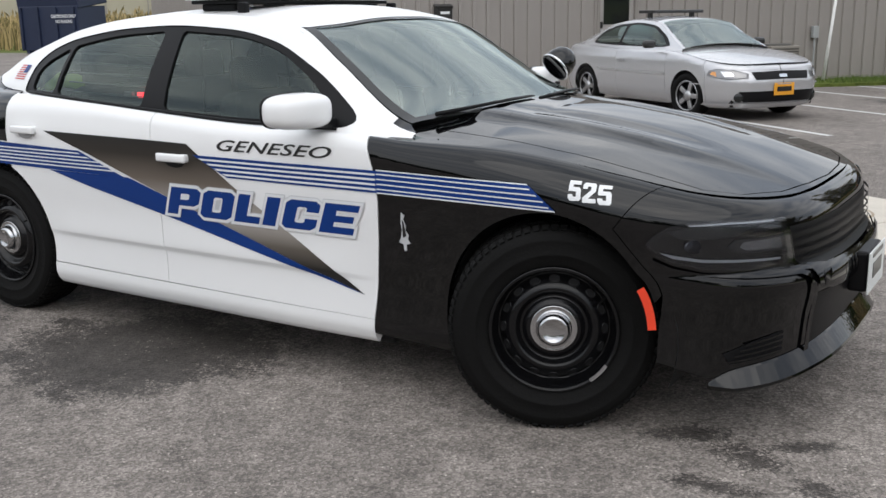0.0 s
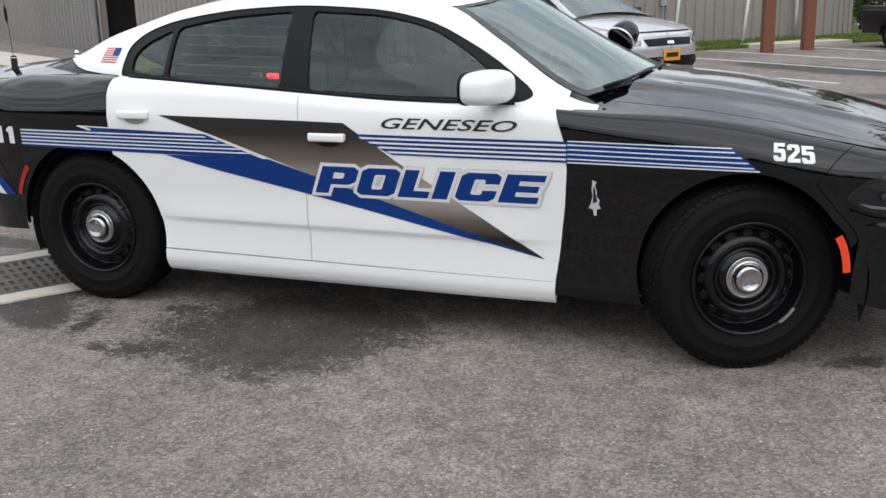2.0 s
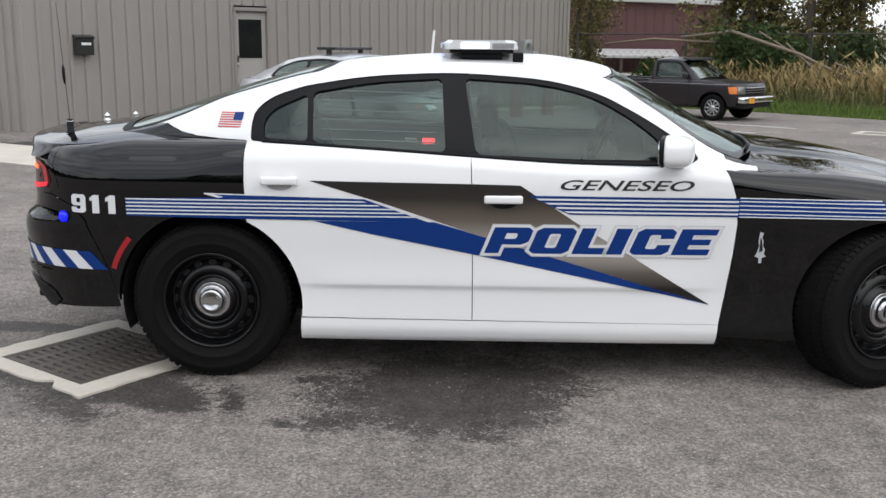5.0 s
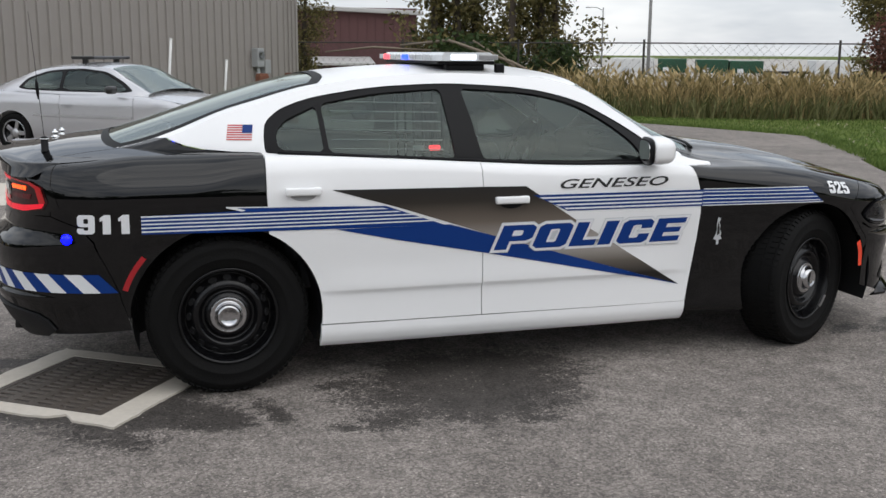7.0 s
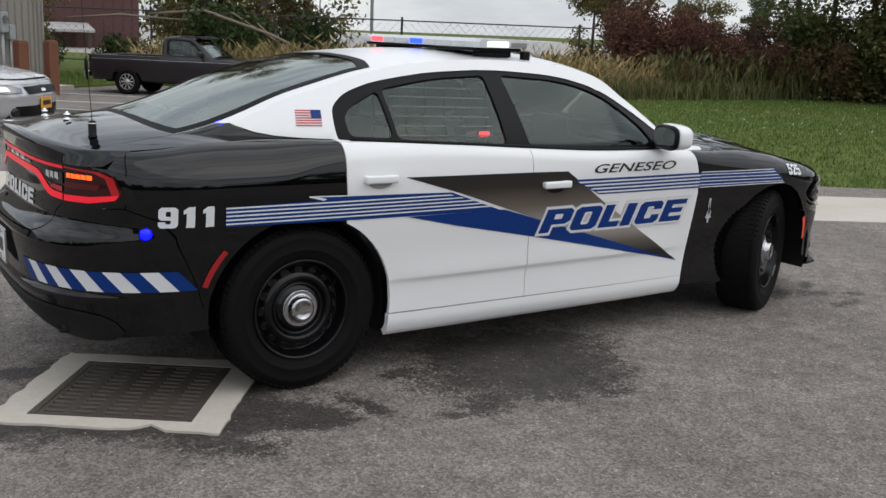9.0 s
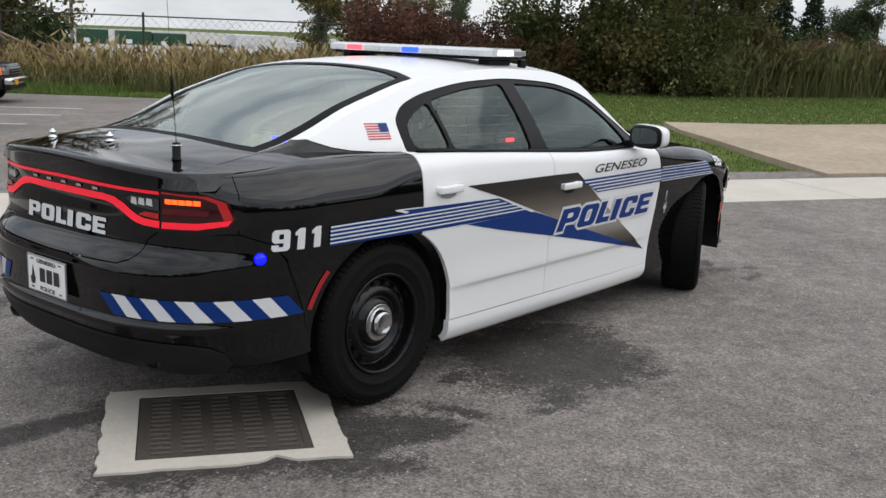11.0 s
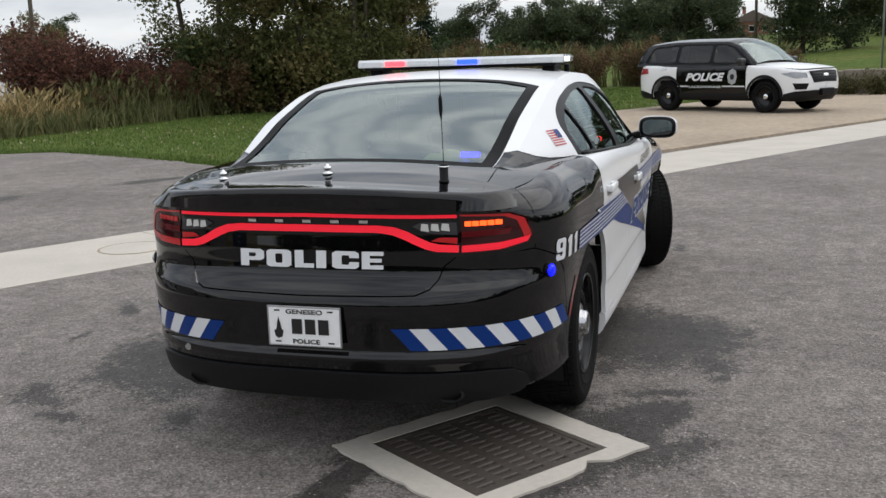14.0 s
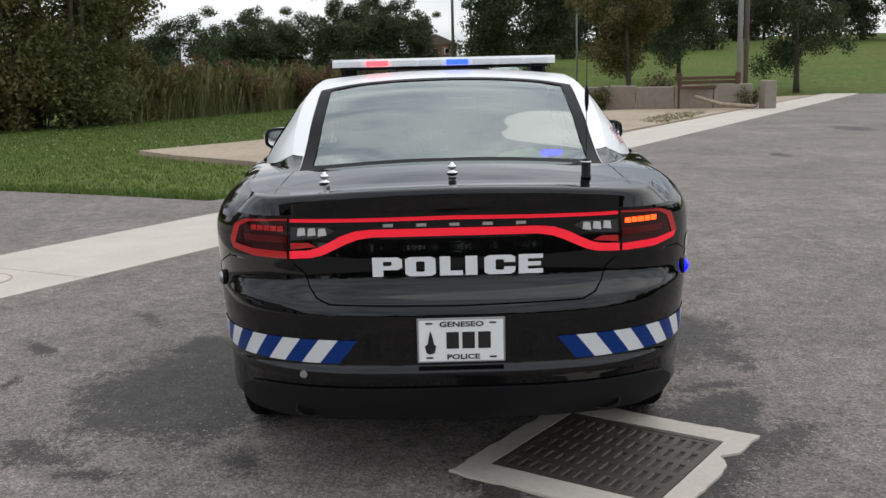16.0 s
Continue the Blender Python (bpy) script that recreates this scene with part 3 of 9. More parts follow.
def body_panels(side):
    sk = lambda a, q: skin(a, q, side)
    # sill
    sheet("sill", [(-1.112, 0.19), (0.776, 0.19), (0.781, 0.290), (-1.108, 0.297)], sk, WHITE, car, "white sill", 0.06, rim=0.03, vstep=0.02)
    # rear door, with the wheel arch cut into it
    rear = [(-1.108 + 0.0, 0.303), (-0.331, 0.299), (-0.3335, 0.713), (-0.345, q_top(-0.345))]
    rear += top_line(-0.345, -1.345, 18)[1:]
    rear += [(-1.346, 0.929), (-1.340, 0.742)] + arc(AXLE_R, 0.36, 0.425, 64, -8, 12)[0:]
    door = sheet("rear_door", rear, sk, WHITE, car, "white rear door", 0.053, rim=0.02, vstep=0.010)
    front = [(-0.331 + GAP, 0.299), (0.781, 0.292), (0.800, 0.42), (0.822, 0.62), (0.831, 0.76), (0.816, 0.88), (0.772, q_top(0.772))]
    front += top_line(0.772, -0.345 + GAP, 20)[1:] + [(-0.3335 + GAP, 0.713)]
    fdoor = sheet("front_door", front, sk, WHITE, car, "white front door", 0.06, rim=0.02, vstep=0.010)
    # front wing
    wing = [(0.776 + GAP, 0.235), (1.135, 0.215)] + arc(AXLE_F, 0.36, ARCH_F + 0.035, 199, 20, 34)
    wing += [(1.94, 0.53), (1.915, 0.60), (1.785, 0.742), (1.86, 0.80), (2.0, 0.852)]
    wing = wing[:-2] + [(1.98, q_top(1.98))] + top_line(1.98, 0.772 + GAP, 30)[1:]
    wing += [(0.816 + GAP, 0.88), (0.831 + GAP, 0.76), (0.822 + GAP, 0.62), (0.800 + GAP, 0.42), (0.781 + GAP, 0.292)]
    sheet("front_wing", wing, sk, BLACK, car, "glossy black front wing", 0.05, rim=0.03, vstep=0.014)
    # quarter panel, round to the tail lamp
    quarter = [(-1.35, 0.93), (-1.344, 0.746)] + arc(AXLE_R, 0.36, ARCH_R + 0.047, 65, 180, 24)
    quarter += [(-1.985, 0.50), (-2.03, 0.62), (-2.08, 0.73), (-2.17, 0.80), (-2.30, 0.842), (-2.30, 0.99), (-2.33, q_top(-2.33))]
    quarter += top_line(-2.33, -1.35, 26)[1:]
    sheet("quarter_panel", quarter, sk, BLACK, car, "glossy black rear quarter panel", 0.05, rim=0.02, vstep=0.012)
    return door, fdoor


for side in (-1, 1):
    body_panels(side)

# bumpers go round the corners; both halves in one mesh each
def band(name, outline, material, label, step=0.06, vstep=0.03, lift=0.0, rim=0.0, parent=None):
    """A sheet on the right flank and its mirror image as one mesh."""
    obs = [sheet(name, flat_polygon([outline]), lambda a, q, k=k: skin(a, q, k), material, parent or car, label, step, lift, rim, vstep) for k in (-1, 1)]
    return obs


def join(obs):
    """Joins meshes that share a place and a material into the first."""
    bm = bmesh.new()
    for o in obs:
        bm.from_mesh(o.data)
    loops = []
    for o in obs:
        loops += [tuple(n.vector) for n in o.data.corner_normals]
    bm.to_mesh(obs[0].data)
    bm.free()
    obs[0].data.normals_split_custom_set(loops)
    for o in obs[1:]:
        bpy.data.objects.remove(o)
    return obs[0]


AB = a_at(0.535)
join(band("rear_bumper", [(-1.95, 0.33), (-1.955, 0.37), (-1.985 - GAP, 0.50), (-2.03 - GAP, 0.62), (-2.08 - GAP, 0.725), (-2.17, 0.795), (-2.30, 0.838), (AB + 0.03, 0.838), (AB - 0.02, 0.80), (AB - 0.035, 0.755), (AB - 0.06, 0.725), (AB - 0.11, 0.706), (A_REAR, 0.699), (A_REAR, 0.30), (-2.45, 0.30)], BLACK, "glossy black rear bumper", 0.05, 0.011))
join(band("bumper_valance", [(-2.30, 0.33), (-2.32, 0.37), (-2.37, 0.396), (-2.46, 0.408), (-2.60, 0.412), (A_REAR, 0.414), (A_REAR, 0.285), (-2.52, 0.285), (-2.36, 0.30)], PLASTIC, "rough black lower valance", 0.05, 0.03, lift=0.012, rim=0.024))
join(band("boot_face", [(AB + 0.03, 0.842), (AB - 0.024, 0.803), (AB - 0.039, 0.758), (AB - 0.064, 0.729), (AB - 0.112, 0.711), (A_REAR, 0.704)] + [(a, q_top(a)) for a in np.linspace(A_REAR, -2.33 - GAP, 30)] + [(-2.30 - GAP, 0.99), (-2.30 - GAP, 0.842)], BLACK, "glossy black boot face", 0.05, 0.011))
AL = a_at(0.66, 0.95)
sheet("boot_lid", [(-1.95, -0.60), (-1.95, 0.60), (-2.20, 0.62)] + brim_line(AL, A_REAR, 24, 1) + brim_line(A_REAR, AL, 24, -1) + [(-2.20, -0.62)], top, BLACK, car, "glossy black boot lid", 0.04, rim=0.01, vstep=0.05)
for k in (-1, 1):
    sheet("deck_side", [(x, (belt_y(x) - 0.03) * k) for x in (-1.80, -1.65, -1.5, -1.352)] + brim_line(-1.352, AL, 44, k) + [(-2.20, 0.624 * k), (-1.95, 0.604 * k)], top, BLACK, car, "", 0.04)
    sheet("bonnet_edge", [(0.84, 0.70 * k)] + brim_line(0.84, 1.98, 30, k) + [(1.98, 0.722 * k), (1.45, 0.739 * k), (0.97, 0.719 * k), (0.90, 0.625 * k)], top, BLACK, car, "", 0.05)


def lip():
    """The raised lip across the end of the boot lid."""
    bm = bmesh.new()
    rows = []
    a_side = a_at(0.80, 0.95)
    line = [brim(a_side + (A_REAR - a_side) * i / 30, -1) for i in range(31)] + [brim(A_REAR + (a_side - A_REAR) * i / 30, 1) for i in range(1, 31)]
    for i, (x, y) in enumerate(line):
        z = lid(x, y)
        f = min(1.0, 1.2 * math.sin(math.pi * i / 60) ** 0.8)
        out = Vector((-1, y * 0.35, 0)).normalized() * (turn_in(x) + 0.006)
        p = Vector((x, y, z))
        rows.append([bm.verts.new(q) for q in (Vector((x + 0.13, y * 0.97, lid(x + 0.13, y * 0.97) + 0.001)), p + Vector((0.04, 0, 0.010 * f)), p + out * 0.6 * f + Vector((0, 0, 0.014 * f)), p + out * f + Vector((0, 0, 0.008 * f - 0.004)), p + out * (0.3 + 0.7 * f) + Vector((0.004, 0, -0.018)), p + out + Vector((0.012, 0, -0.055)))])
    for a, c in zip(rows, rows[1:]):
        for j in range(5):
            bm.faces.new((a[j], c[j], c[j + 1], a[j + 1]))
    bmesh.ops.recalc_face_normals(bm, faces=bm.faces[:])
    return part("spoiler_lip", bm, BLACK, car, "", True)


lip()
SHUT = [(1.98, 0.716), (2.08, 0.64), (2.16, 0.47), (2.20, 0.25), (2.215, 0.0)]
shut_r = [(x, -y) for x, y in SHUT]
sheet("bonnet", [(0.90, -0.62), (0.965, -0.4), (1.0, 0), (0.965, 0.4), (0.90, 0.62), (0.97, 0.713), (1.45, 0.733)] + SHUT + list(reversed(shut_r))[1:] + [(1.45, -0.733), (0.97, -0.713)], top, BLACK, car, "glossy black bonnet with two raised creases", 0.04, rim=0.012, vstep=0.05)
sheet("nose_panel", [(x + 0.005, y) for x, y in SHUT] + [(x + 0.005, y) for x, y in list(reversed(shut_r))[1:]] + brim_line(1.985, A_FRONT, 40, -1) + brim_line(A_FRONT, 1.985, 40, 1)[1:], top, BLACK, car, "", 0.03, vstep=0.05)
front_cut = [(1.94, 0.30), (1.945, 0.53), (1.92, 0.60), (1.789, 0.742)] + [(a, q_top(a)) for a in np.linspace(1.985, A_FRONT, 40)] + [(A_FRONT, 0.21), (2.45, 0.21), (2.2, 0.235)]
join(band("front_bumper", front_cut, BLACK, "glossy black front bumper", 0.05, 0.014))

# ---- cabin of the patrol car ----
DLO = [(-1.315, 1.090), (-1.336, 1.098), (-1.338, 1.16), (-1.326, 1.228), (-1.25, 1.288), (-1.10, 1.338), (-0.80, 1.383), (-0.43, 1.400), (-0.02, 1.374), (0.23, 1.315), (0.48, 1.183), (0.735, 1.003), (0.14, 1.014), (-0.34, 1.041), (-0.8, 1.070)]
PANES = {
    "quarter_glass": [(-1.276, 1.108), (-1.284, 1.185), (-1.236, 1.237), (-1.088, 1.302), (-1.072, 1.098)],
    "rear_door_glass": [(-1.050, 1.095), (-1.066, 1.309), (-0.80, 1.356), (-0.478, 1.374), (-0.455, 1.057), (-0.8, 1.077)],
    "front_door_glass": [(-0.375, 1.375), (-0.02, 1.353), (0.205, 1.300), (0.385, 1.200), (0.50, 1.110), (0.55, 1.028), (0.14, 1.030), (-0.320, 1.050)],
}


def inside(poly, u, v):
    hit = False
    for (x0, y0), (x1, y1) in zip(poly, poly[1:] + poly[:1]):
        if (y0 > v) != (y1 > v) and u < (x1 - x0) * (v - y0) / (y1 - y0) + x0:
            hit = not hit
    return hit


def smooth_loop(poly, n=3, c=0.9):
    """Rounds a closed outline by cutting its corners."""
    for _ in range(n):
        out = []
        for (x0, y0), (x1, y1) in zip(poly, poly[1:] + poly[:1]):
            out += [(x0 * c + x1 * (1 - c), y0 * c + y1 * (1 - c)), (x0 * (1 - c) + x1 * c, y0 * (1 - c) + y1 * c)]
        poly = out
    return poly


def trim_loop(poly):
    """Rounds a pane: tight at sharp corners, wide along gentle bends."""
    for step in range(3):
        out = []
        n = len(poly)
        for i in range(n):
            p, a, c = Vector(poly[i]), Vector(poly[i - 1]), Vector(poly[(i + 1) % n])
            u, v = a - p, c - p
            d = 0.24 * min(u.length, v.length)
            if step == 0 and u.angle(v) < radians(135):
                d = min(d, 0.016)
            out += [tuple(p + u.normalized() * d), tuple(p + v.normalized() * d)]
        poly = out
    return poly


def holed(outline, holes):
    """A flat mesh of an outline with holes, filled by triangles."""
    bm = bmesh.new()
    edges = []
    for loop in [outline] + holes:
        vs = [bm.verts.new((u, v, 0)) for u, v in loop]
        edges += [bm.edges.new((a, c)) for a, c in zip(vs, vs[1:] + vs[:1])]
    bmesh.ops.triangle_fill(bm, use_beauty=True, edges=edges)
    keep = []
    for f in bm.faces:
        c = f.calc_center_median()
        if not inside(outline, c.x, c.y) or any(inside(h, c.x, c.y) for h in holes):
            keep.append(f)
    bmesh.ops.delete(bm, geom=keep, context="FACES_ONLY")
    return bm


def rail_points(x0, x1, n, dz=0.0):
    return [(x0 + (x1 - x0) * i / n, rail_z(x0 + (x1 - x0) * i / n) + dz) for i in range(n + 1)]


def belt_points(x0, x1, n, dz=0.0):
    return [(x0 + (x1 - x0) * i / n, belt_z(x0 + (x1 - x0) * i / n) + dz) for i in range(n + 1)]


dlo = smooth_loop(DLO, 3, 0.8)
panes = {k: trim_loop(v) for k, v in PANES.items()}
for k in (-1, 1):
    cs = lambda x, z, k=k: cabin_side(x, z, k)
    bound = [(-1.36, belt_z(-1.36) + 0.004), (-1.48, 1.100), (-1.60, 1.109), (-1.68, 1.124), (-1.745, 1.148)]
    shell = rail_points(-1.76, 0.93, 60) + list(reversed(belt_points(-1.36, 0.93, 40, -0.02))) + bound
    sheet("cabin_side", holed(shell, [dlo]), cs, WHITE, car, "white roof pillars and rail", 0.06, rim=0.0, vstep=0.05)
    tail = rail_points(-2.1, -1.763, 14) + list(reversed([(x - 0.003, z - 0.004) for x, z in bound])) + list(reversed(belt_points(-2.1, -1.365, 14, -0.02)))
    sheet("pillar_base", flat_polygon([tail]), cs, BLACK, car, "glossy black pillar base", 0.05, vstep=0.04)
    sheet("window_frame", holed(dlo, list(panes.values())), cs, TRIM, car, "satin black window surround", 0.06, lift=-0.004, rim=0.02, vstep=0.05)
    for name, loop in panes.items():
        ob = sheet(name, flat_polygon([loop]), cs, GLASS, car, "dark tinted side glass", 0.08, lift=-0.012)
        ob.visible_shadow = False

FRONT_EDGE = curve((0, 1.045), (0.4, 1.01), (0.6, 0.955), (0.74, 0.87), (0.8, 0.80))
HEAD_EDGE = curve((0, 0.345), (0.4, 0.325), (0.6, 0.27), (0.66, 0.24))
REAR_TOP = curve((0, -0.985), (0.4, -1.0), (0.6, -1.06), (0.7, -1.1))
REAR_BASE = curve((0, -2.07), (0.3, -2.06), (0.5, -2.03), (0.6, -1.99))


def roof_outline():
    pts = [(HEAD_EDGE(abs(y)), y) for y in np.linspace(-0.6, 0.6, 25)]
    pts += [(x, rail_y(x)) for x in np.linspace(0.22, -1.76, 54)]
    pts += [(-1.785, 0.612), (-1.805, 0.588), (REAR_BASE(0.583), 0.586)]
    pts += [(x, y) for x, y in reversed(GLASS_LINE)]
    pts += [(REAR_BASE(0.583), -0.586), (-1.805, -0.588), (-1.785, -0.612)]
    pts += [(x, -rail_y(x)) for x in np.linspace(-1.76, 0.22, 54)]
    return pts


GLASS_LINE = [(REAR_BASE(0.583), -0.584)] + [(REAR_TOP(abs(y)), y) for y in np.linspace(-0.586, 0.586, 17)] + [(REAR_BASE(0.583), 0.584)]
back_glass = [(REAR_TOP(abs(y)), y) for y in np.linspace(-0.585, 0.585, 17)] + [(REAR_BASE(abs(y)), y) for y in np.linspace(0.583, -0.583, 17)]
screen = [(HEAD_EDGE(abs(y)) + 0.008, y) for y in np.linspace(-0.625, 0.625, 21)] + [(FRONT_EDGE(abs(y)), y) for y in np.linspace(0.745, -0.745, 21)]
sheet("roof_panel", flat_polygon([[(float(a), float(c)) for a, c in roof_outline()]]), roof, WHITE, car, "white roof", 0.05, vstep=0.06)
base = [(-1.765, rail_y(-1.765)), (-1.9, rail_y(-1.9)), (-2.1, rail_y(-2.1))] + [(REAR_BASE(abs(y)) - 0.035, y) for y in np.linspace(0.56, -0.56, 15)] + [(-2.1, -rail_y(-2.1)), (-1.9, -rail_y(-1.9)), (-1.765, -rail_y(-1.765)), (-1.787, -0.615), (-1.807, -0.590)]
base += [(REAR_BASE(abs(y)) - 0.001, y) for y in np.linspace(-0.5865, 0.5865, 21)] + [(-1.807, 0.590), (-1.787, 0.615)]
sheet("rear_window_panel", flat_polygon([[(float(a), float(c)) for a, c in base]]), roof, BLACK, car, "", 0.05, vstep=0.06)
for k in (-1, 1):
    inner_at = lambda x: 0.625 + 0.127 * (x - 0.25) / 0.62
    pil = [(float(x), k * rail_y(x)) for x in np.linspace(0.20, 0.80, 22)] + [(0.80 - 0.55 * i / 14, k * inner_at(0.80 - 0.55 * i / 14)) for i in range(15)]
    sheet("windscreen_pillar", flat_polygon([pil]), roof, WHITE, car, "", 0.05)
    foot = [(float(x), k * rail_y(x)) for x in np.linspace(0.804, 0.93, 8)] + [(FRONT_EDGE(0.745), k * 0.752), (0.87, k * 0.752), (0.804, k * inner_at(0.804))]
    sheet("pillar_foot", flat_polygon([foot]), roof, BLACK, car, "", 0.04)
shrink = lambda poly, f, cx, cy: [(cx + (x - cx) * f, cy + (y - cy) * f) for x, y in poly]
sheet("back_glass_border", holed([(float(a), float(c)) for a, c in back_glass], [shrink([(float(a), float(c)) for a, c in back_glass], 0.915, -1.53, 0)]), roof, GLASS_EDGE, car, "black printed glass border", 0.06, lift=0.001)
ob = sheet("back_glass", flat_polygon([[(float(a), float(c)) for a, c in back_glass]]), roof, GLASS_REAR, car, "rear window", 0.06, lift=-0.003)
ob.visible_shadow = False
sheet("windscreen_border", holed([(float(a), float(c)) for a, c in screen], [shrink([(float(a), float(c)) for a, c in screen], 0.94, 0.64, 0)]), roof, VINYL_BLACK, car, "", 0.06, lift=0.001)
ob = sheet("windscreen", flat_polygon([[(float(a), float(c)) for a, c in screen]]), roof, GLASS_CLEAR, car, "windscreen", 0.06, lift=-0.003)
ob.visible_shadow = False

# cowl under the windscreen, floor pan, wheel wells
bm = bmesh.new()
rows = []
for i in range(25):
    y = -0.80 + 1.6 * i / 24
    xa, xb = FRONT_EDGE(abs(y)) - 0.05, 1.03 - 0.16 * (abs(y) / 0.8) ** 2
    za = roof(xa, y)[2] - 0.012
    zb = lid(xb, y) - 0.014
    rows.append([bm.verts.new(p) for p in ((xa, y, za), ((xa + xb) / 2, y, min(za, zb) - 0.015), (xb + 0.04, y, zb))])
for a, c in zip(rows, rows[1:]):
    for j in range(2):
        bm.faces.new((a[j], c[j], c[j + 1], a[j + 1]))
bmesh.ops.recalc_face_normals(bm, faces=bm.faces[:])
part("cowl", bm, PLASTIC, car, "black plastic cowl", True)

bm = box((1.9, 1.66, 0.10), (-0.13, 0, 0.22), bevel=0.02)
add_box(bm, (0.45, 1.2, 0.10), (-2.15, 0, 0.36), bevel=0.02)
add_box(bm, (0.75, 1.04, 0.14), (-1.5, 0, 0.33), bevel=0.02)
add_box(bm, (1.1, 1.04, 0.3), (1.6, 0, 0.45), bevel=0.02)
add_box(bm, (0.12, 1.1, 0.2), (2.15, 0, 0.38), bevel=0.02)
part("underbody", bm, CABIN, car, "dark underbody")
for ax, r in ((AXLE_F, 0.43), (AXLE_R, 0.42)):
    for k in (-1, 1):
        bm = bmesh.new()
        rows = []
        for i in range(25):
            t = radians(-20 + 220 * i / 24)
            rows.append([bm.verts.new((ax + r * math.cos(t), k * y, 0.36 + r * math.sin(t))) for y in (0.85, 0.83, 0.52)])
        for a, c in zip(rows, rows[1:]):
            for j in range(2):
                bm.faces.new((a[j], a[j + 1], c[j + 1], c[j]))
        cen = bm.verts.new((ax, k * 0.52, 0.36))
        for a, c in zip(rows, rows[1:]):
            bm.faces.new((a[2], c[2], cen))
        part("wheel_well", bm, CABIN, car, "")


# ---- seats and fittings inside ----
def seat(x, y, rear_bench=False):
    w = 1.25 if rear_bench else 0.52
    bm = box((0.52, w, 0.16), (x + 0.05, y, 0.50), (0, -6, 0), 0.05, 3)
    part("seat_cushion", bm, SEATGREY, car, "")
    bm = box((0.16, w * 0.96, 0.58), (x - 0.25, y, 0.82), (0, -14, 0), 0.06, 3)
    part("seat_back", bm, SEATGREY, car, "")
    for yy in ((y,) if not rear_bench else (-0.35, 0.35)):
        bm = box((0.10, 0.27, 0.17), (x - 0.36, yy, 1.17), (0, -8, 0), 0.045, 3)
        part("headrest", bm, CABIN, car, "")


seat(0.10, -0.37)
seat(0.10, 0.37)
seat(-0.95, 0.0, True)
bm = box((0.42, 1.46, 0.22), (0.72, 0, 0.87), (0, 8, 0), 0.07, 3)
add_box(bm, (0.28, 0.42, 0.10), (0.60, 0.38, 0.98), (0, 8, 0), 0.04, 3)
part("dashboard", bm, CABIN, car, "black dashboard")
bm = bmesh.new()
m = Matrix.Translation((0.36, 0.37, 0.985)) @ Euler((0, radians(-65), 0)).to_matrix().to_4x4()
add_lathe(bm, [(0.188 + 0.016 * math.cos(radians(a)), 0.016 * math.sin(radians(a))) for a in range(0, 360, 45)], 40, m, True)
for a in (0, 120, 240):
    d = Vector((math.cos(radians(a + 90)), math.sin(radians(a + 90)), 0))
    rod(m @ (d * 0.03), m @ (d * 0.19), 0.016, bm=bm)
add_lathe(bm, [(0.02, -0.02), (0.065, -0.01), (0.06, 0.02), (0.02, 0.03)], 20, m)
part("steering_wheel", bm, CABIN, car, "", True)
bm = box((0.05, 0.26, 0.16), (0.52, -0.02, 1.03), (0, -12, 15), 0.015)
rod((0.60, 0.0, 0.80), (0.53, -0.02, 0.96), 0.018, bm=bm)
part("laptop_mount", bm, CABIN, car, "")
# prisoner partition: a frame with bars behind the front seats
bm = bmesh.new()
for z in (0.75, 1.02, 1.34):
    rod((-0.36, -0.60, z), (-0.36, 0.60, z), 0.012, bm=bm)
for i in range(7):
    y = -0.6 + 0.2 * i
    rod((-0.36, y, 0.55), (-0.38, y * 0.95, 1.36), 0.008, bm=bm)
part("partition_cage", bm, TRIM, car, "black steel partition cage", True)
for i in range(6):
    zb = 1.105 + 0.042 * i
    part("window_bar", rod((-1.02, cabin_side(-1.02, zb)[1] + 0.035, zb), (-0.50, cabin_side(-0.50, zb)[1] + 0.035, zb - 0.012), 0.003), ALLOY, car, "")
bm = bmesh.new()
bmesh.ops.create_grid(bm, x_segments=14, y_segments=16, size=0.5)
for v in bm.verts:
    x, y = v.co.x, v.co.y
    v.co = (-1.68 + 0.22 * x * (1 + 0.25 * math.sin(5 * y)), -0.31 + 0.27 * y * (1 + 0.2 * math.sin(4 * x + 1)), 1.078 + 0.07 * max(0.0, 1 - 4 * x * x) * max(0.0, 1 - 4 * y * y) + 0.022 * noise.noise((x * 5, y * 5, 2.0)))
bmesh.ops.solidify(bm, geom=bm.faces[:], thickness=0.006)
part("safety_vest", bm, plain("vest_yellow", (0.55, 0.75, 0.16), 0.7, grain=0.3, grain_scale=40), car, "crumpled yellow-green safety vest on the rear shelf", True)
bm = box((0.52, 1.30, 0.03), (-1.72, 0, 1.035), (0, 2, 0), 0.01)
part("rear_shelf", bm, CABIN, car, "dark rear parcel shelf")
bm = box((0.02, 0.24, 0.07), (0.36, 0, 1.335), (0, 18, 0), 0.015)
part("inside_mirror", bm, CABIN, car, "")

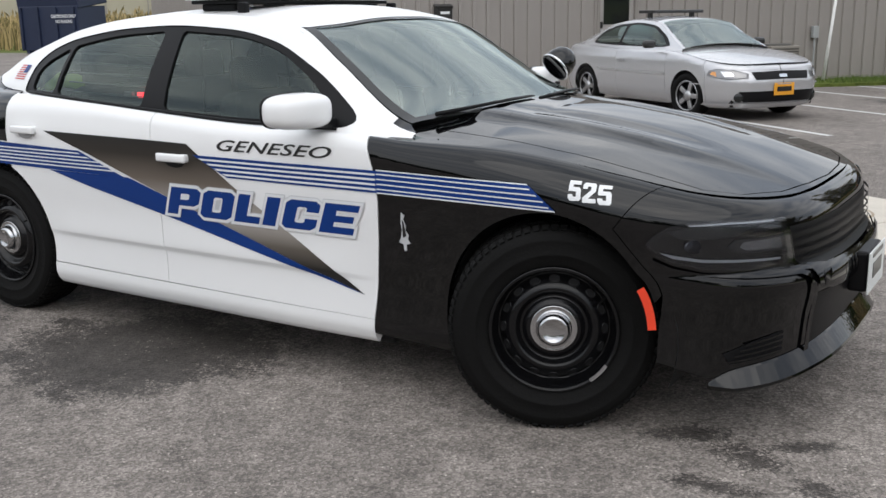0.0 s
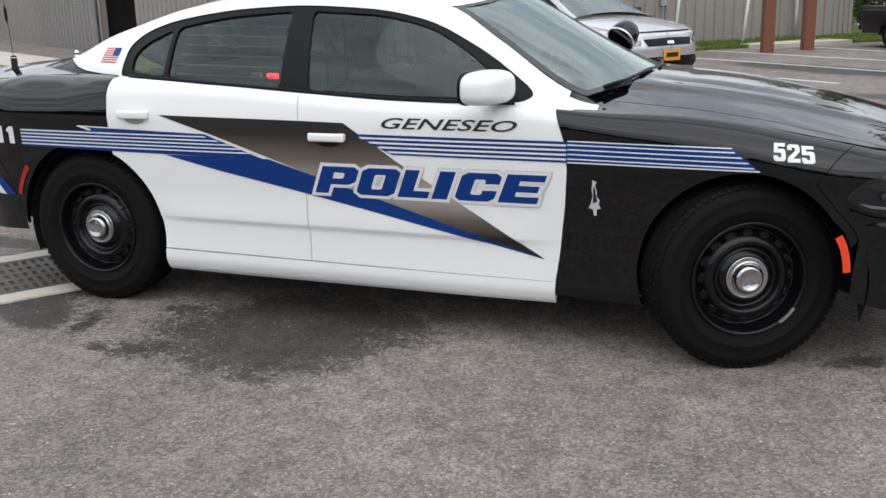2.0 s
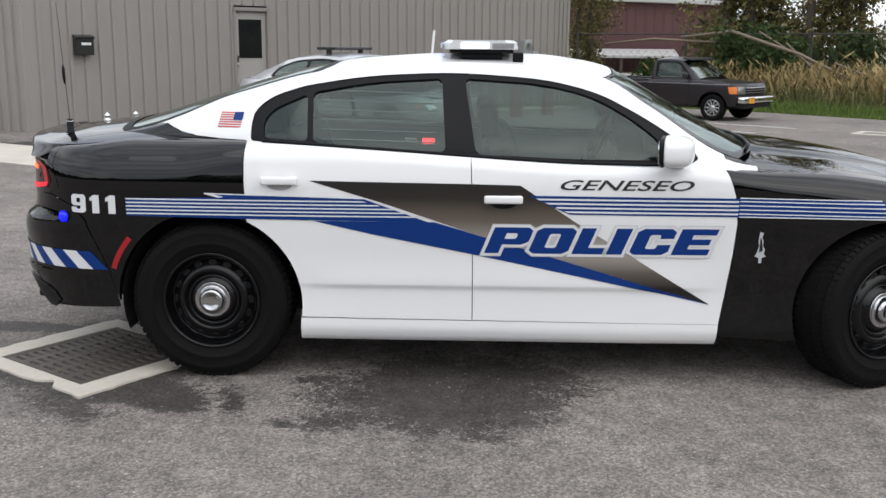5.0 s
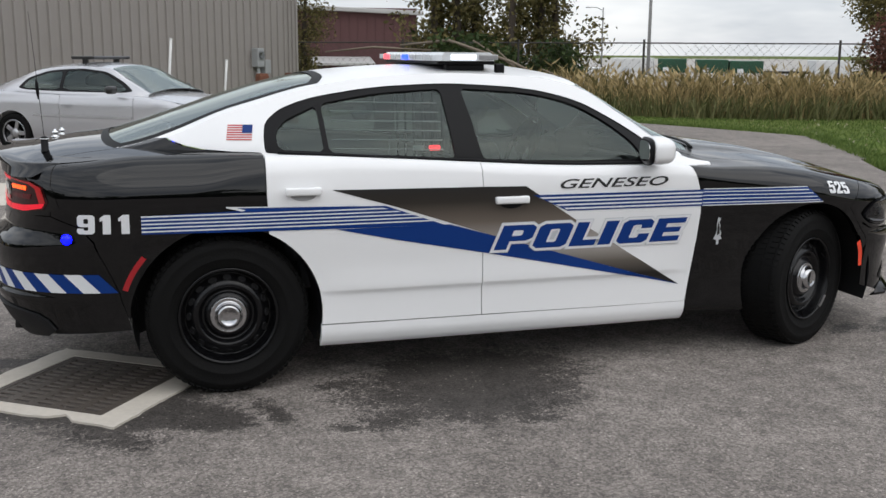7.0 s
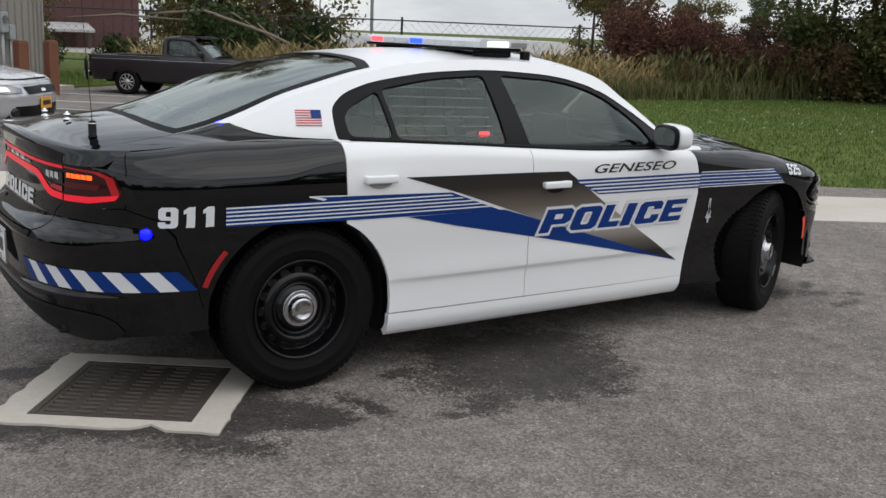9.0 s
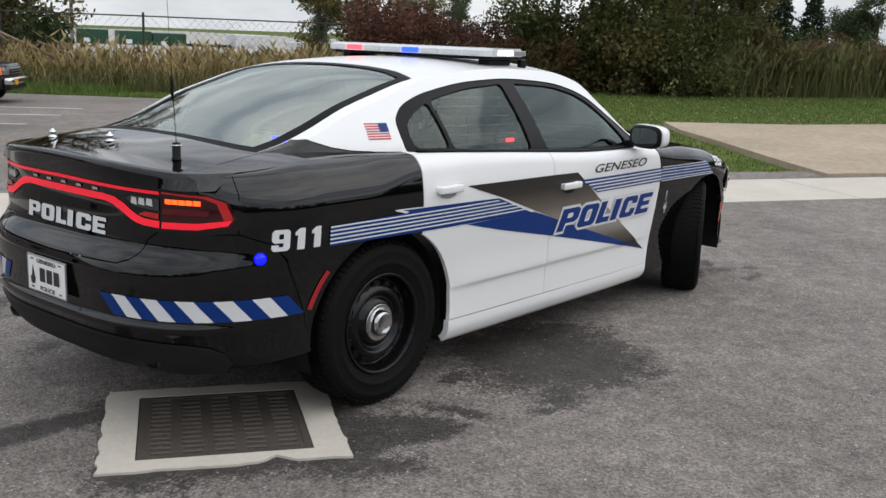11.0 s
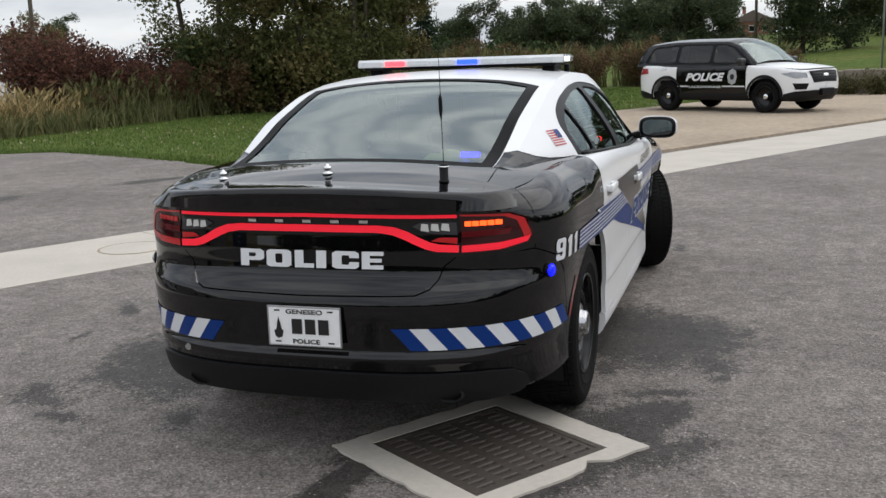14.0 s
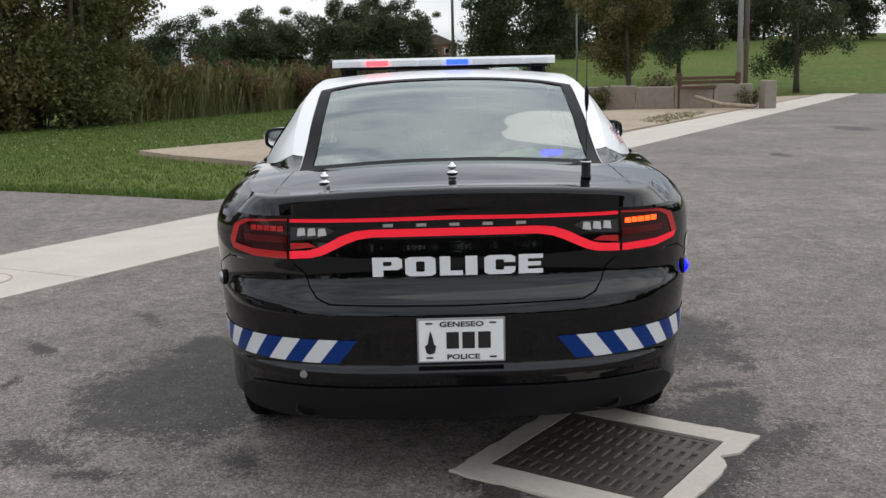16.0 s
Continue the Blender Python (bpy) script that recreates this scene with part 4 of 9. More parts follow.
# ---- wheels ----
TYRE_PROFILE = [(0.218, -0.10), (0.250, -0.113), (0.295, -0.120), (0.336, -0.115), (0.353, -0.101), (0.3615, -0.080), (0.363, -0.03), (0.363, 0.03), (0.3615, 0.080), (0.353, 0.101), (0.336, 0.115), (0.322, 0.1185), (0.318, 0.1205), (0.312, 0.1185), (0.295, 0.120), (0.272, 0.1195), (0.268, 0.1215), (0.264, 0.118), (0.250, 0.113), (0.232, 0.106), (0.218, 0.10)]
RIM_PROFILE = [(0.92 * r, h) for r, h in ((0.238, 0.098), (0.245, 0.104), (0.242, 0.112), (0.234, 0.110), (0.229, 0.098), (0.226, 0.078), (0.220, 0.060), (0.214, 0.050), (0.208, 0.046), (0.203, 0.048), (0.195, 0.060), (0.172, 0.078), (0.158, 0.086), (0.148, 0.086), (0.140, 0.078), (0.132, 0.064), (0.124, 0.058), (0.114, 0.062), (0.104, 0.080), (0.09, 0.084), (0.02, 0.084))]
CAP_PROFILE = [(0.082, 0.078), (0.082, 0.086), (0.079, 0.088), (0.075, 0.086), (0.064, 0.086), (0.060, 0.090), (0.057, 0.102), (0.053, 0.113), (0.047, 0.119), (0.040, 0.121), (0.038, 0.118), (0.006, 0.119)]


def wheel(m):
    """A black steel wheel with a chrome cap; z of its own frame is the axle, outwards."""
    w = new("wheel")
    w.parent = car
    w.matrix_local = m
    bm = bmesh.new()
    add_lathe(bm, TYRE_PROFILE, 96, closed=True)
    tyre = part("tyre", bm, RUBBER, w, "black tyre", True)
    bm = bmesh.new()
    for i in range(72):
        a = radians(5 * i)
        for z, sh in ((-0.06, 0), (0.0, 2.5), (0.06, 0)):
            add_box(bm, (0.006, 0.024, 0.042), (0.3635 * math.cos(a + radians(sh)), 0.3635 * math.sin(a + radians(sh)), z), (0, 0, math.degrees(a) + sh))
        for s in (-1, 1):
            add_box(bm, (0.012, 0.020, 0.02), (0.355 * math.cos(a), 0.355 * math.sin(a), s * 0.097), (0, -35 * s, math.degrees(a)))
    part("tread", bm, RUBBER, w)
    bm = bmesh.new()
    add_lathe(bm, RIM_PROFILE, 64, caps=False)
    rim = part("rim", bm, STEEL, w, "glossy black steel rim with round vents", True)
    bm = bmesh.new()
    add_lathe(bm, [(0.214, -0.09), (0.214, 0.05)], 48, caps=False)
    part("barrel", bm, CABIN, w)
    for i in range(16):
        a = radians(22.5 * i)
        bm = bmesh.new()
        vm = Matrix.Translation((0.174 * math.cos(a), 0.174 * math.sin(a), 0.0640)) @ Matrix.Rotation(a, 4, "Z") @ Matrix.Rotation(radians(38), 4, "Y") @ Matrix.Diagonal((0.86, 1.25, 1, 1))
        add_lathe(bm, [(0.0185, -0.002), (0.0175, 0.0035), (0.0145, 0.0035), (0.0140, 0.0015)], 16, vm, True)
        vent = part("vent", bm, STEEL, rim, "", True)
        part("vent_hole", lathe([(0.0143, 0.0005), (0.0143, 0.0018), (0.004, 0.0018)], 16, vm), CABIN, rim)
    for r0, h0 in ((0.215, 0.1055),):
        part("rim_ring", lathe([(r0 + 0.004 * math.cos(radians(t)), h0 + 0.004 * math.sin(radians(t))) for t in range(0, 360, 60)], 64, closed=True), STEEL, rim, "", True)
    part("hub_cap", lathe(CAP_PROFILE, 48), HUB, w, "chrome hub cap", True)
    bm = bmesh.new()
    rod((0.175, 0.11, 0.075), (0.152, 0.097, 0.104), 0.004, bm=bm)
    part("valve", bm, RUBBER, w)
    return w


STEER = 25
out_r = Matrix.Rotation(radians(90), 4, "X")
wheel(Matrix.Translation((AXLE_R, -0.77, TYRE)) @ out_r)
w = wheel(Matrix.Translation((AXLE_F - 0.037, -0.80, TYRE)) @ Matrix.Rotation(radians(STEER), 4, "Z") @ out_r)
bm = bmesh.new()
for i in range(5):
    a0 = radians(-52 + 4 * i)
    add_box(bm, (0.012, 0.017, 0.006), (0.216 * math.cos(a0), 0.216 * math.sin(a0), 0.112), (0, 0, math.degrees(a0)))
part("balance_weight", bm, ALLOY, w, "grey stick-on balance weight")
out_l = Matrix.Rotation(radians(-90), 4, "X")
wheel(Matrix.Translation((AXLE_R, 0.77, TYRE)) @ out_l)
wheel(Matrix.Translation((AXLE_F - 0.037, 0.80, TYRE)) @ Matrix.Rotation(radians(STEER), 4, "Z") @ out_l)

# ---- marks, lamps and fittings on the patrol car ----
right_flank = lambda x, z: skin(x, z, -1)
# heavy block capitals and digits: outline, then hole, in a unit box
BEND = [(0.14, 0), (0.86, 0), (1, 0.12), (1, 0.88), (0.86, 1), (0.14, 1), (0, 0.88), (0, 0.12)]
GLYPHS = {
    "P": ([(0, 0), (0.36, 0), (0.36, 0.34), (0.84, 0.34), (1, 0.46), (1, 0.88), (0.86, 1), (0, 1)], [(0.36, 0.56), (0.60, 0.56), (0.65, 0.60), (0.65, 0.74), (0.60, 0.78), (0.36, 0.78)]),
    "O": (BEND, [(0.36, 0.27), (0.40, 0.23), (0.60, 0.23), (0.64, 0.27), (0.64, 0.73), (0.60, 0.77), (0.40, 0.77), (0.36, 0.73)]),
    "L": ([(0, 0), (1, 0), (1, 0.25), (0.46, 0.25), (0.46, 1), (0, 1)],),
    "I": ([(0, 0), (0.86, 0), (0.86, 1), (0, 1)],),
    "C": ([(0.14, 0), (0.86, 0), (1, 0.12), (1, 0.39), (0.64, 0.39), (0.64, 0.27), (0.60, 0.23), (0.40, 0.23), (0.36, 0.27), (0.36, 0.73), (0.40, 0.77), (0.60, 0.77), (0.64, 0.73), (0.64, 0.62), (1, 0.62), (1, 0.88), (0.86, 1), (0.14, 1), (0, 0.88), (0, 0.12)],),
    "E": ([(0, 0), (1, 0), (1, 0.23), (0.38, 0.23), (0.38, 0.39), (0.92, 0.39), (0.92, 0.61), (0.38, 0.61), (0.38, 0.77), (1, 0.77), (1, 1), (0, 1)],),
    "5": ([(0, 0.30), (0, 0.12), (0.14, 0), (0.86, 0), (1, 0.12), (1, 0.54), (0.88, 0.66), (0.37, 0.66), (0.37, 0.79), (0.95, 0.79), (0.95, 1), (0.03, 1), (0.03, 0.45), (0.60, 0.45), (0.63, 0.42), (0.63, 0.24), (0.59, 0.20), (0.41, 0.20), (0.37, 0.24), (0.37, 0.30)],),
    "2": ([(0, 0), (1, 0), (1, 0.2), (0.46, 0.2), (1, 0.56), (1, 0.88), (0.86, 1), (0.14, 1), (0, 0.88), (0, 0.66), (0.37, 0.66), (0.37, 0.76), (0.41, 0.8), (0.59, 0.8), (0.63, 0.76), (0.63, 0.61), (0, 0.22)],),
    "9": ([(0.14, 0), (0.86, 0), (1, 0.12), (1, 0.88), (0.86, 1), (0.14, 1), (0, 0.88), (0, 0.50), (0.14, 0.38), (0.63, 0.38), (0.63, 0.24), (0.59, 0.2), (0.41, 0.2), (0.37, 0.24), (0.37, 0.30), (0, 0.30), (0, 0.12)], [(0.37, 0.60), (0.41, 0.56), (0.63, 0.56), (0.63, 0.76), (0.59, 0.80), (0.41, 0.80), (0.37, 0.76)]),
    "1": ([(0.26, 0), (1, 0), (1, 1), (0.45, 1), (0, 0.84), (0, 0.66), (0.26, 0.70)],),
}


def offset_loop(loop, d):
    """Moves each edge of a closed outline outwards by d."""
    area = sum(x0 * y1 - x1 * y0 for (x0, y0), (x1, y1) in zip(loop, loop[1:] + loop[:1]))
    d = d if area > 0 else -d
    out = []
    for i, (x, y) in enumerate(loop):
        (xa, ya), (xb, yb) = loop[i - 1], loop[(i + 1) % len(loop)]
        n0 = Vector((y - ya, xa - x)).normalized()
        n1 = Vector((yb - y, x - xb)).normalized()
        m = n0 + n1
        m = m / max(m.dot(m) / 2, 0.35)
        out.append((x + d * m.x, y + d * m.y))
    return out


def block_word(cells, v0, v1, slant, grow, sag=0.0):
    """Block letters between v0 and v1: cells of (letter, left, right), slanted, grown outwards."""
    whole = bmesh.new()
    for n, (g, a, c) in enumerate(cells):
        loops = [[(a + (c - a) * u + slant * (v - 0.0) * (v1 - v0), v0 + (v1 - v0) * v - sag * n) for u, v in loop] for loop in GLYPHS[g]]
        if grow:
            loops = [offset_loop(loops[0], grow)] + [h for h in (offset_loop(q, -grow) for q in loops[1:]) if max(p[1] for p in h) - min(p[1] for p in h) > 0.012 and grow < 0.014]
        bm = holed(loops[0], loops[1:])
        vs = [whole.verts.new(v.co) for v in bm.verts]
        bm.verts.index_update()
        for f in bm.faces:
            pts = [vs[v.index] for v in f.verts]
            if f.normal.z < 0:
                pts.reverse()
            whole.faces.new(pts)
        bm.free()
    return whole



def rear_face(u, z):
    """u to the right as one stands behind the car."""
    return skin(a_at(abs(u), 0.8), z, -1 if u > 0 else 1)


def decal(name, outline, material, label="", lift=0.002, fn=right_flank, step=0.07, parent=None, vstep=None):
    flat = outline if isinstance(outline, bmesh.types.BMesh) else flat_polygon([outline])
    return sheet(name, flat, fn, material, parent or car, label, step, lift, 0.0, vstep)


decal("wedge_decal", [(-1.055, 0.932), (-0.345, 0.925), (-0.124, 0.921), (0.123, 0.759), (0.739, 0.383), (-0.269, 0.684), (-0.759, 0.846)], WEDGE, "wedge decal fading from black to tan", 0.0025, vstep=0.012)
decal("blue_decal", [(-1.040, 0.752), (-0.5, 0.753), (-0.269, 0.684), (0.739, 0.383), (0.502, 0.437), (-0.322, 0.606), (-0.767, 0.692)], BLUE, "blue wedge decal", 0.0030, vstep=0.012)
decal("rear_stripes", [(-1.885, 0.762), (-1.885, 0.842), (-1.46, 0.852), (-1.525, 0.868), (-0.812, 0.853), (-0.526, 0.752), (-1.35, 0.757)], BLUE, "blue stripe decal", 0.0035)
for i in range(5):
    z = 0.8415 - 0.0165 * i
    x1 = -0.80 + 0.062 * i
    decal("white_stripe", [(-1.885, z - 0.0055), (x1, z - 0.003), (x1 - 0.02, z + 0.003), (-1.885, z + 0.001)], VINYL_WHITE, "", 0.0045, step=0.12)
decal("white_stripe", [(-1.525, 0.872), (-1.525, 0.867), (-1.46, 0.850), (-1.44, 0.855), (-1.48, 0.8655), (-0.95, 0.857), (-0.95, 0.860)], VINYL_WHITE, "", 0.0045, step=0.12)
decal("front_stripes", [(-0.087, 0.877), (0.826, 0.873), (1.452, 0.866), (1.566, 0.785), (0.828, 0.790), (0.093, 0.795)], BLUE, "blue stripe decal", 0.0035)
for i in range(4):
    z = 0.8585 - 0.0185 * i
    x0 = -0.04 + 0.042 * i
    decal("white_stripe", [(x0, z - 0.001), (0.83, z - 0.004), (0.83, z + 0.004), (x0 - 0.016, z + 0.007)], VINYL_WHITE, "", 0.0045, step=0.12)
    decal("white_stripe", [(0.835, z), (1.463 + 0.026 * i, z - 0.009), (1.458 + 0.026 * i, z - 0.004), (0.835, z + 0.005)], VINYL_WHITE, "", 0.0045, step=0.12)
decal("white_stripe", [(0.835, 0.789), (1.566, 0.783), (1.56, 0.788), (0.835, 0.794)], VINYL_WHITE, "", 0.0045, step=0.12)
decal("white_stripe", [(0.835, 0.873), (1.452, 0.865), (1.448, 0.869), (0.835, 0.878)], VINYL_WHITE, "", 0.0045, step=0.12)
decal("town_lettering", letters("GENESEO", 0.05, 0.903, 0.634, 0.948, 0.35, 0.012, 1.02), VINYL_BLACK, "black slanted lettering GENESEO", 0.003)
WORD = (("P", 0.0, 0.168), ("O", 0.184, 0.352), ("L", 0.370, 0.500), ("I", 0.516, 0.592), ("C", 0.610, 0.772), ("E", 0.790, 0.945))
for name, grow, mt, lift, text in (("word_border", 0.015, SILVER_EDGE, 0.005, ""), ("word_ground", 0.012, VINYL_WHITE, 0.006, ""), ("word_lettering", 0.0, BLUE, 0.007, "blue slanted lettering POLICE with white border")):
    decal(name, block_word([(g, -0.280 + 1.045 * a, -0.280 + 1.045 * c) for g, a, c in WORD], 0.616, 0.735, 0.40, grow), mt, text, lift, vstep=0.03)
decal("unit_number", block_word([("5", 1.622, 1.676), ("2", 1.683, 1.737), ("5", 1.744, 1.798)], 0.826, 0.896, 0.0, 0.0, 0.004), VINYL_WHITE, "white unit number 525", 0.003, step=0.02, vstep=0.012)
for n, a0, a1 in (("9", -2.168, -2.088), ("1", -2.066, -2.018), ("1", -1.985, -1.937)):
    decal("call_number", block_word([(n, a0, a1)], 0.768, 0.852, 0.0, 0.0), VINYL_WHITE, "white digit " + n, 0.003, step=0.03, vstep=0.03)
# small crest on the wing: plain shapes
decal("crest", [(0.934, 0.726), (0.950, 0.718), (0.944, 0.70), (0.952, 0.682), (0.950, 0.660), (0.962, 0.645), (0.958, 0.626), (0.968, 0.612), (0.950, 0.606), (0.950, 0.582), (0.938, 0.582), (0.936, 0.606), (0.918, 0.612), (0.926, 0.628), (0.934, 0.660), (0.930, 0.685), (0.932, 0.705)], SILVER_EDGE, "small pale crest", 0.003, step=0.3)
decal("crest", [(0.937, 0.70), (0.944, 0.69), (0.952, 0.64), (0.936, 0.63)], VINYL_BLACK, "", 0.004, step=0.3)

# flag on the roof pillar
pillar = lambda x, z: cabin_side(x, z, -1)
flag_shape = lambda u, v: (-1.500 + 0.110 * u + 0.012 * v, 1.148 + 0.066 * v)


def flag_piece(u0, u1, v0, v1, material, lift):
    decal("flag_stripe", [flag_shape(u0, v0), flag_shape(u1, v0), flag_shape(u1, v1), flag_shape(u0, v1)], material, "", lift, pillar, parent=flag)


flag = decal("flag_decal", [flag_shape(0, 0), flag_shape(1, 0), flag_shape(1, 1), flag_shape(0, 1)], VINYL_WHITE, "small red, white and blue striped flag decal", 0.001, pillar)
FLAG_RED = plain("flag_red", (0.52, 0.05, 0.05), 0.5)
for i in range(7):
    flag_piece(0, 1, i / 6.5, i / 6.5 + 1 / 13, FLAG_RED, 0.002)
flag_piece(0.60, 1, 0.46, 1, DARKBLUE, 0.003)

# door handles
for x0, x1, z in ((-1.268, -1.105, 0.931), (-0.283, -0.113, 0.860)):
    bm = bmesh.new()
    cx, L = (x0 + x1) / 2, x1 - x0
    yb = -flank_y(cx, z)
    add_box(bm, (L, 0.020, 0.036), (cx, yb - 0.022, z), (0, 0, 0), 0.009, 3)
    add_box(bm, (0.03, 0.03, 0.03), (x0 + 0.018, yb - 0.008, z), bevel=0.006)
    add_box(bm, (0.04, 0.03, 0.034), (x1 - 0.022, yb - 0.008, z), bevel=0.008)
    handle = part("door_handle", bm, WHITE, car, "white pull handle", True)
    # flat darker oval: shade of the hand recess, painted on the door
    decal("handle_shade", [(cx + 0.058 * math.cos(t), z - 0.017 + 0.026 * math.sin(t)) for t in np.linspace(0, 2 * math.pi, 20, endpoint=False)], plain("handle_shadow_cup", (0.30, 0.30, 0.30), 0.4) if z > 0.9 else TRIM, "", 0.0045, step=0.3)
# belt moulding
for k in (-1, 1):
    bm = tube([(x, k * (belt_y(x) + 0.003), belt_z(x) + 0.006) for x in np.linspace(-1.28, 0.60, 22)], 0.007, 8)
    part("belt_moulding", bm, TRIM, car, "", True)

# mirrors
def oval(bm, w, h, depths, scales, m):
    """A plate with a rounded outline in y and z, built up in slices along x."""
    loops = []
    for d, s in zip(depths, scales):
        loops.append([bm.verts.new(m @ Vector((d, s * w * math.copysign(abs(math.cos(t)) ** 0.6, math.cos(t)), s * h * math.copysign(abs(math.sin(t)) ** 0.6, math.sin(t))))) for t in np.linspace(0, 2 * math.pi, 36, endpoint=False)])
    for a, c in zip(loops, loops[1:]):
        for i in range(36):
            bm.faces.new((a[i], a[i - 1], c[i - 1], c[i]))
    bm.faces.new(list(reversed(loops[0])))
    bm.faces.new(loops[-1])
    bmesh.ops.recalc_face_normals(bm, faces=bm.faces[:])
    return bm


for k in (-1, 1):
    bm = bmesh.new()
    bmesh.ops.create_uvsphere(bm, u_segments=32, v_segments=20, radius=1)
    for v in bm.verts:
        c = v.co
        e = lambda q, p: math.copysign(abs(q) ** p, q)
        x, y, z = e(c.x, 0.72) * 0.088, e(c.y, 0.62) * 0.122, e(c.z, 0.62) * 0.066
        if x < -0.035:
            x = -0.035 - (abs(x) - 0.035) * 0.25
        z *= 1 - 0.10 * (y * -k / 0.12) * -1 * 0.5
        x += 0.045 * (y * k / 0.12) * -0.6
        v.co = (0.525 + x, k * 1.005 + y, 1.082 + z)
    mirror = part("wing_mirror", bm, WHITE, car, "white wing mirror housing", True)
    bm = bmesh.new()
    oval(bm, 0.116, 0.066, (-0.012, 0.0, 0.010), (0.80, 1.0, 0.97), pose(0.474, k * 1.005, 1.082, 0, 0, k * 13))
    part("mirror_rim", bm, TRIM, mirror, "", True)
    part("mirror_glass", oval(bmesh.new(), 0.094, 0.049, (-0.002, 0.002), (1.0, 1.0), pose(0.4625, k * 1.005, 1.082, 0, 0, k * 13)), plain("mirror_silver", (0.75, 0.77, 0.78), 0.02, 1.0) if k < 0 else CHROME, mirror, "mirror glass")
    bm = bmesh.new()
    add_box(bm, (0.08, 0.12, 0.045), (0.555, k * 0.895, 1.035), (k * 12, 0, 0), 0.015, 3)
    part("mirror_foot", bm, TRIM, mirror)

# spot lamp at the far windscreen pillar
bm = bmesh.new()
spot_m = Matrix.Translation((0.70, 0.86, 1.175)) @ Vector((-0.30, -0.62, -0.50)).to_track_quat("Z", "Y").to_matrix().to_4x4()
add_lathe(bm, [(0.012, -0.085), (0.045, -0.075), (0.066, -0.05), (0.078, -0.01), (0.080, 0.03), (0.074, 0.04), (0.068, 0.034)], 32, spot_m)
spot = part("spot_lamp", bm, BLACK, car, "round black spot lamp on the pillar", True)
part("spot_ring", lathe([(0.079 + 0.005 * math.cos(radians(t)), 0.034 + 0.006 * math.sin(radians(t))) for t in range(0, 360, 60)], 32, spot_m, True), CHROME, spot, "chrome ring", True)
part("spot_stem", rod((0.70, 0.84, 1.08), (0.70, 0.82, 1.03), 0.014), TRIM, spot)

# windscreen wipers
for ys in ((-0.66, -0.50, -0.34, -0.18, -0.04), (-0.02, 0.14, 0.30, 0.46, 0.60)):
    pts = [roof(FRONT_EDGE(abs(y)) - 0.016 - 0.007 * i, y) for i, y in enumerate(ys)]
    bm = tube([Vector(p) + Vector((0.008, 0, 0.011)) for p in pts], [0.009, 0.008, 0.007, 0.006, 0.004], 6)
    tube([Vector(p) + Vector((0.020, 0, 0.010)) for p in pts[2:]], [0.004, 0.005, 0.003], 6, bm)
    part("wiper", bm, TRIM, car, "black wiper", True)

# light bar
bar = new("light_bar")
bar.parent = car
bar["label"] = "clear police light bar with red and blue modules on black feet"
bm = bmesh.new()
sec = [(-0.19, 0.0), (-0.185, 0.028), (-0.165, 0.042), (0.165, 0.042), (0.185, 0.028), (0.19, 0.0)]
rows = []
for i in range(33):
    y = -0.59 + 1.18 * i / 32
    f = 1 - 0.30 * (abs(y) / 0.59) ** 6
    bow = 0.05 * (abs(y) / 0.59) ** 2.5
    rows.append([bm.verts.new((-0.30 + x * f - bow * 0.2, y, 1.502 + z)) for x, z in sec])
for a, c in zip(rows, rows[1:]):
    for j in range(5):
        bm.faces.new((a[j], c[j], c[j + 1], a[j + 1]))
    bm.faces.new((a[0], a[5], c[5], c[0]))
bm.faces.new(rows[0])
bm.faces.new(list(reversed(rows[-1])))
bmesh.ops.recalc_face_normals(bm, faces=bm.faces[:])
part("lens_cover", bm, LIGHTBAR_LENS, bar, "clear lens cover")
bm = box((0.30, 1.10, 0.018), (-0.30, 0, 1.494), bevel=0.006)
for k in (-1, 1):
    add_box(bm, (0.20, 0.07, 0.035), (-0.30, k * 0.50, 1.472), bevel=0.01)
    add_box(bm, (0.05, 0.03, 0.05), (-0.13, k * 0.555, 1.465), bevel=0.008)
part("bar_base", bm, TRIM, bar, "black bar base and feet")
for i, mt in enumerate((LIGHTBAR_LENS, REDLED_GLOW, LIGHTBAR_LENS, LIGHTBAR_LENS, BLUE_GLOW, LIGHTBAR_LENS, LIGHTBAR_LENS, LIGHTBAR_LENS)):
    y = 0.49 - 0.14 * i
    part("led_module", box((0.006, 0.115, 0.026), (-0.4935 + 0.02 * (abs(y) / 0.59) ** 6, y, 1.520), bevel=0.003), mt, bar, "lit red module" if mt in (RED_GLOW, REDLED_GLOW) else ("lit blue module" if mt is BLUE_GLOW else ""))
part("led_module", box((0.13, 0.006, 0.026), (-0.33, -0.5925, 1.520), bevel=0.003), plain("white_led", (0.9, 0.95, 1.0), 0.3, glow=1.6), bar, "lit white module")
part("led_module", box((0.10, 0.006, 0.026), (-0.20, -0.5925, 1.520), bevel=0.003), ALLOY, bar)

# lights inside the windows
for x, y, z, mt, t in ((-0.535, -0.795, 1.098, REDLED_GLOW, "lit red window light"), (-0.615, -0.80, 1.100, ALLOY, "")):
    part("window_light", box((0.055, 0.02, 0.024), (x, y, z), bevel=0.006), mt, car, t)
for x, y, mt, t in ((-1.72, -0.42, BLUE_STROBE, "lit blue deck light"), (-1.72, 0.40, ALLOY, "")):
    part("deck_light", box((0.02, 0.085, 0.022), (x, y, 1.135), (0, 0, 0), 0.006), mt, car, t)
    part("deck_light_bracket", box((0.03, 0.08, 0.10), (x + 0.02, y, 1.10), bevel=0.006), CABIN, car)
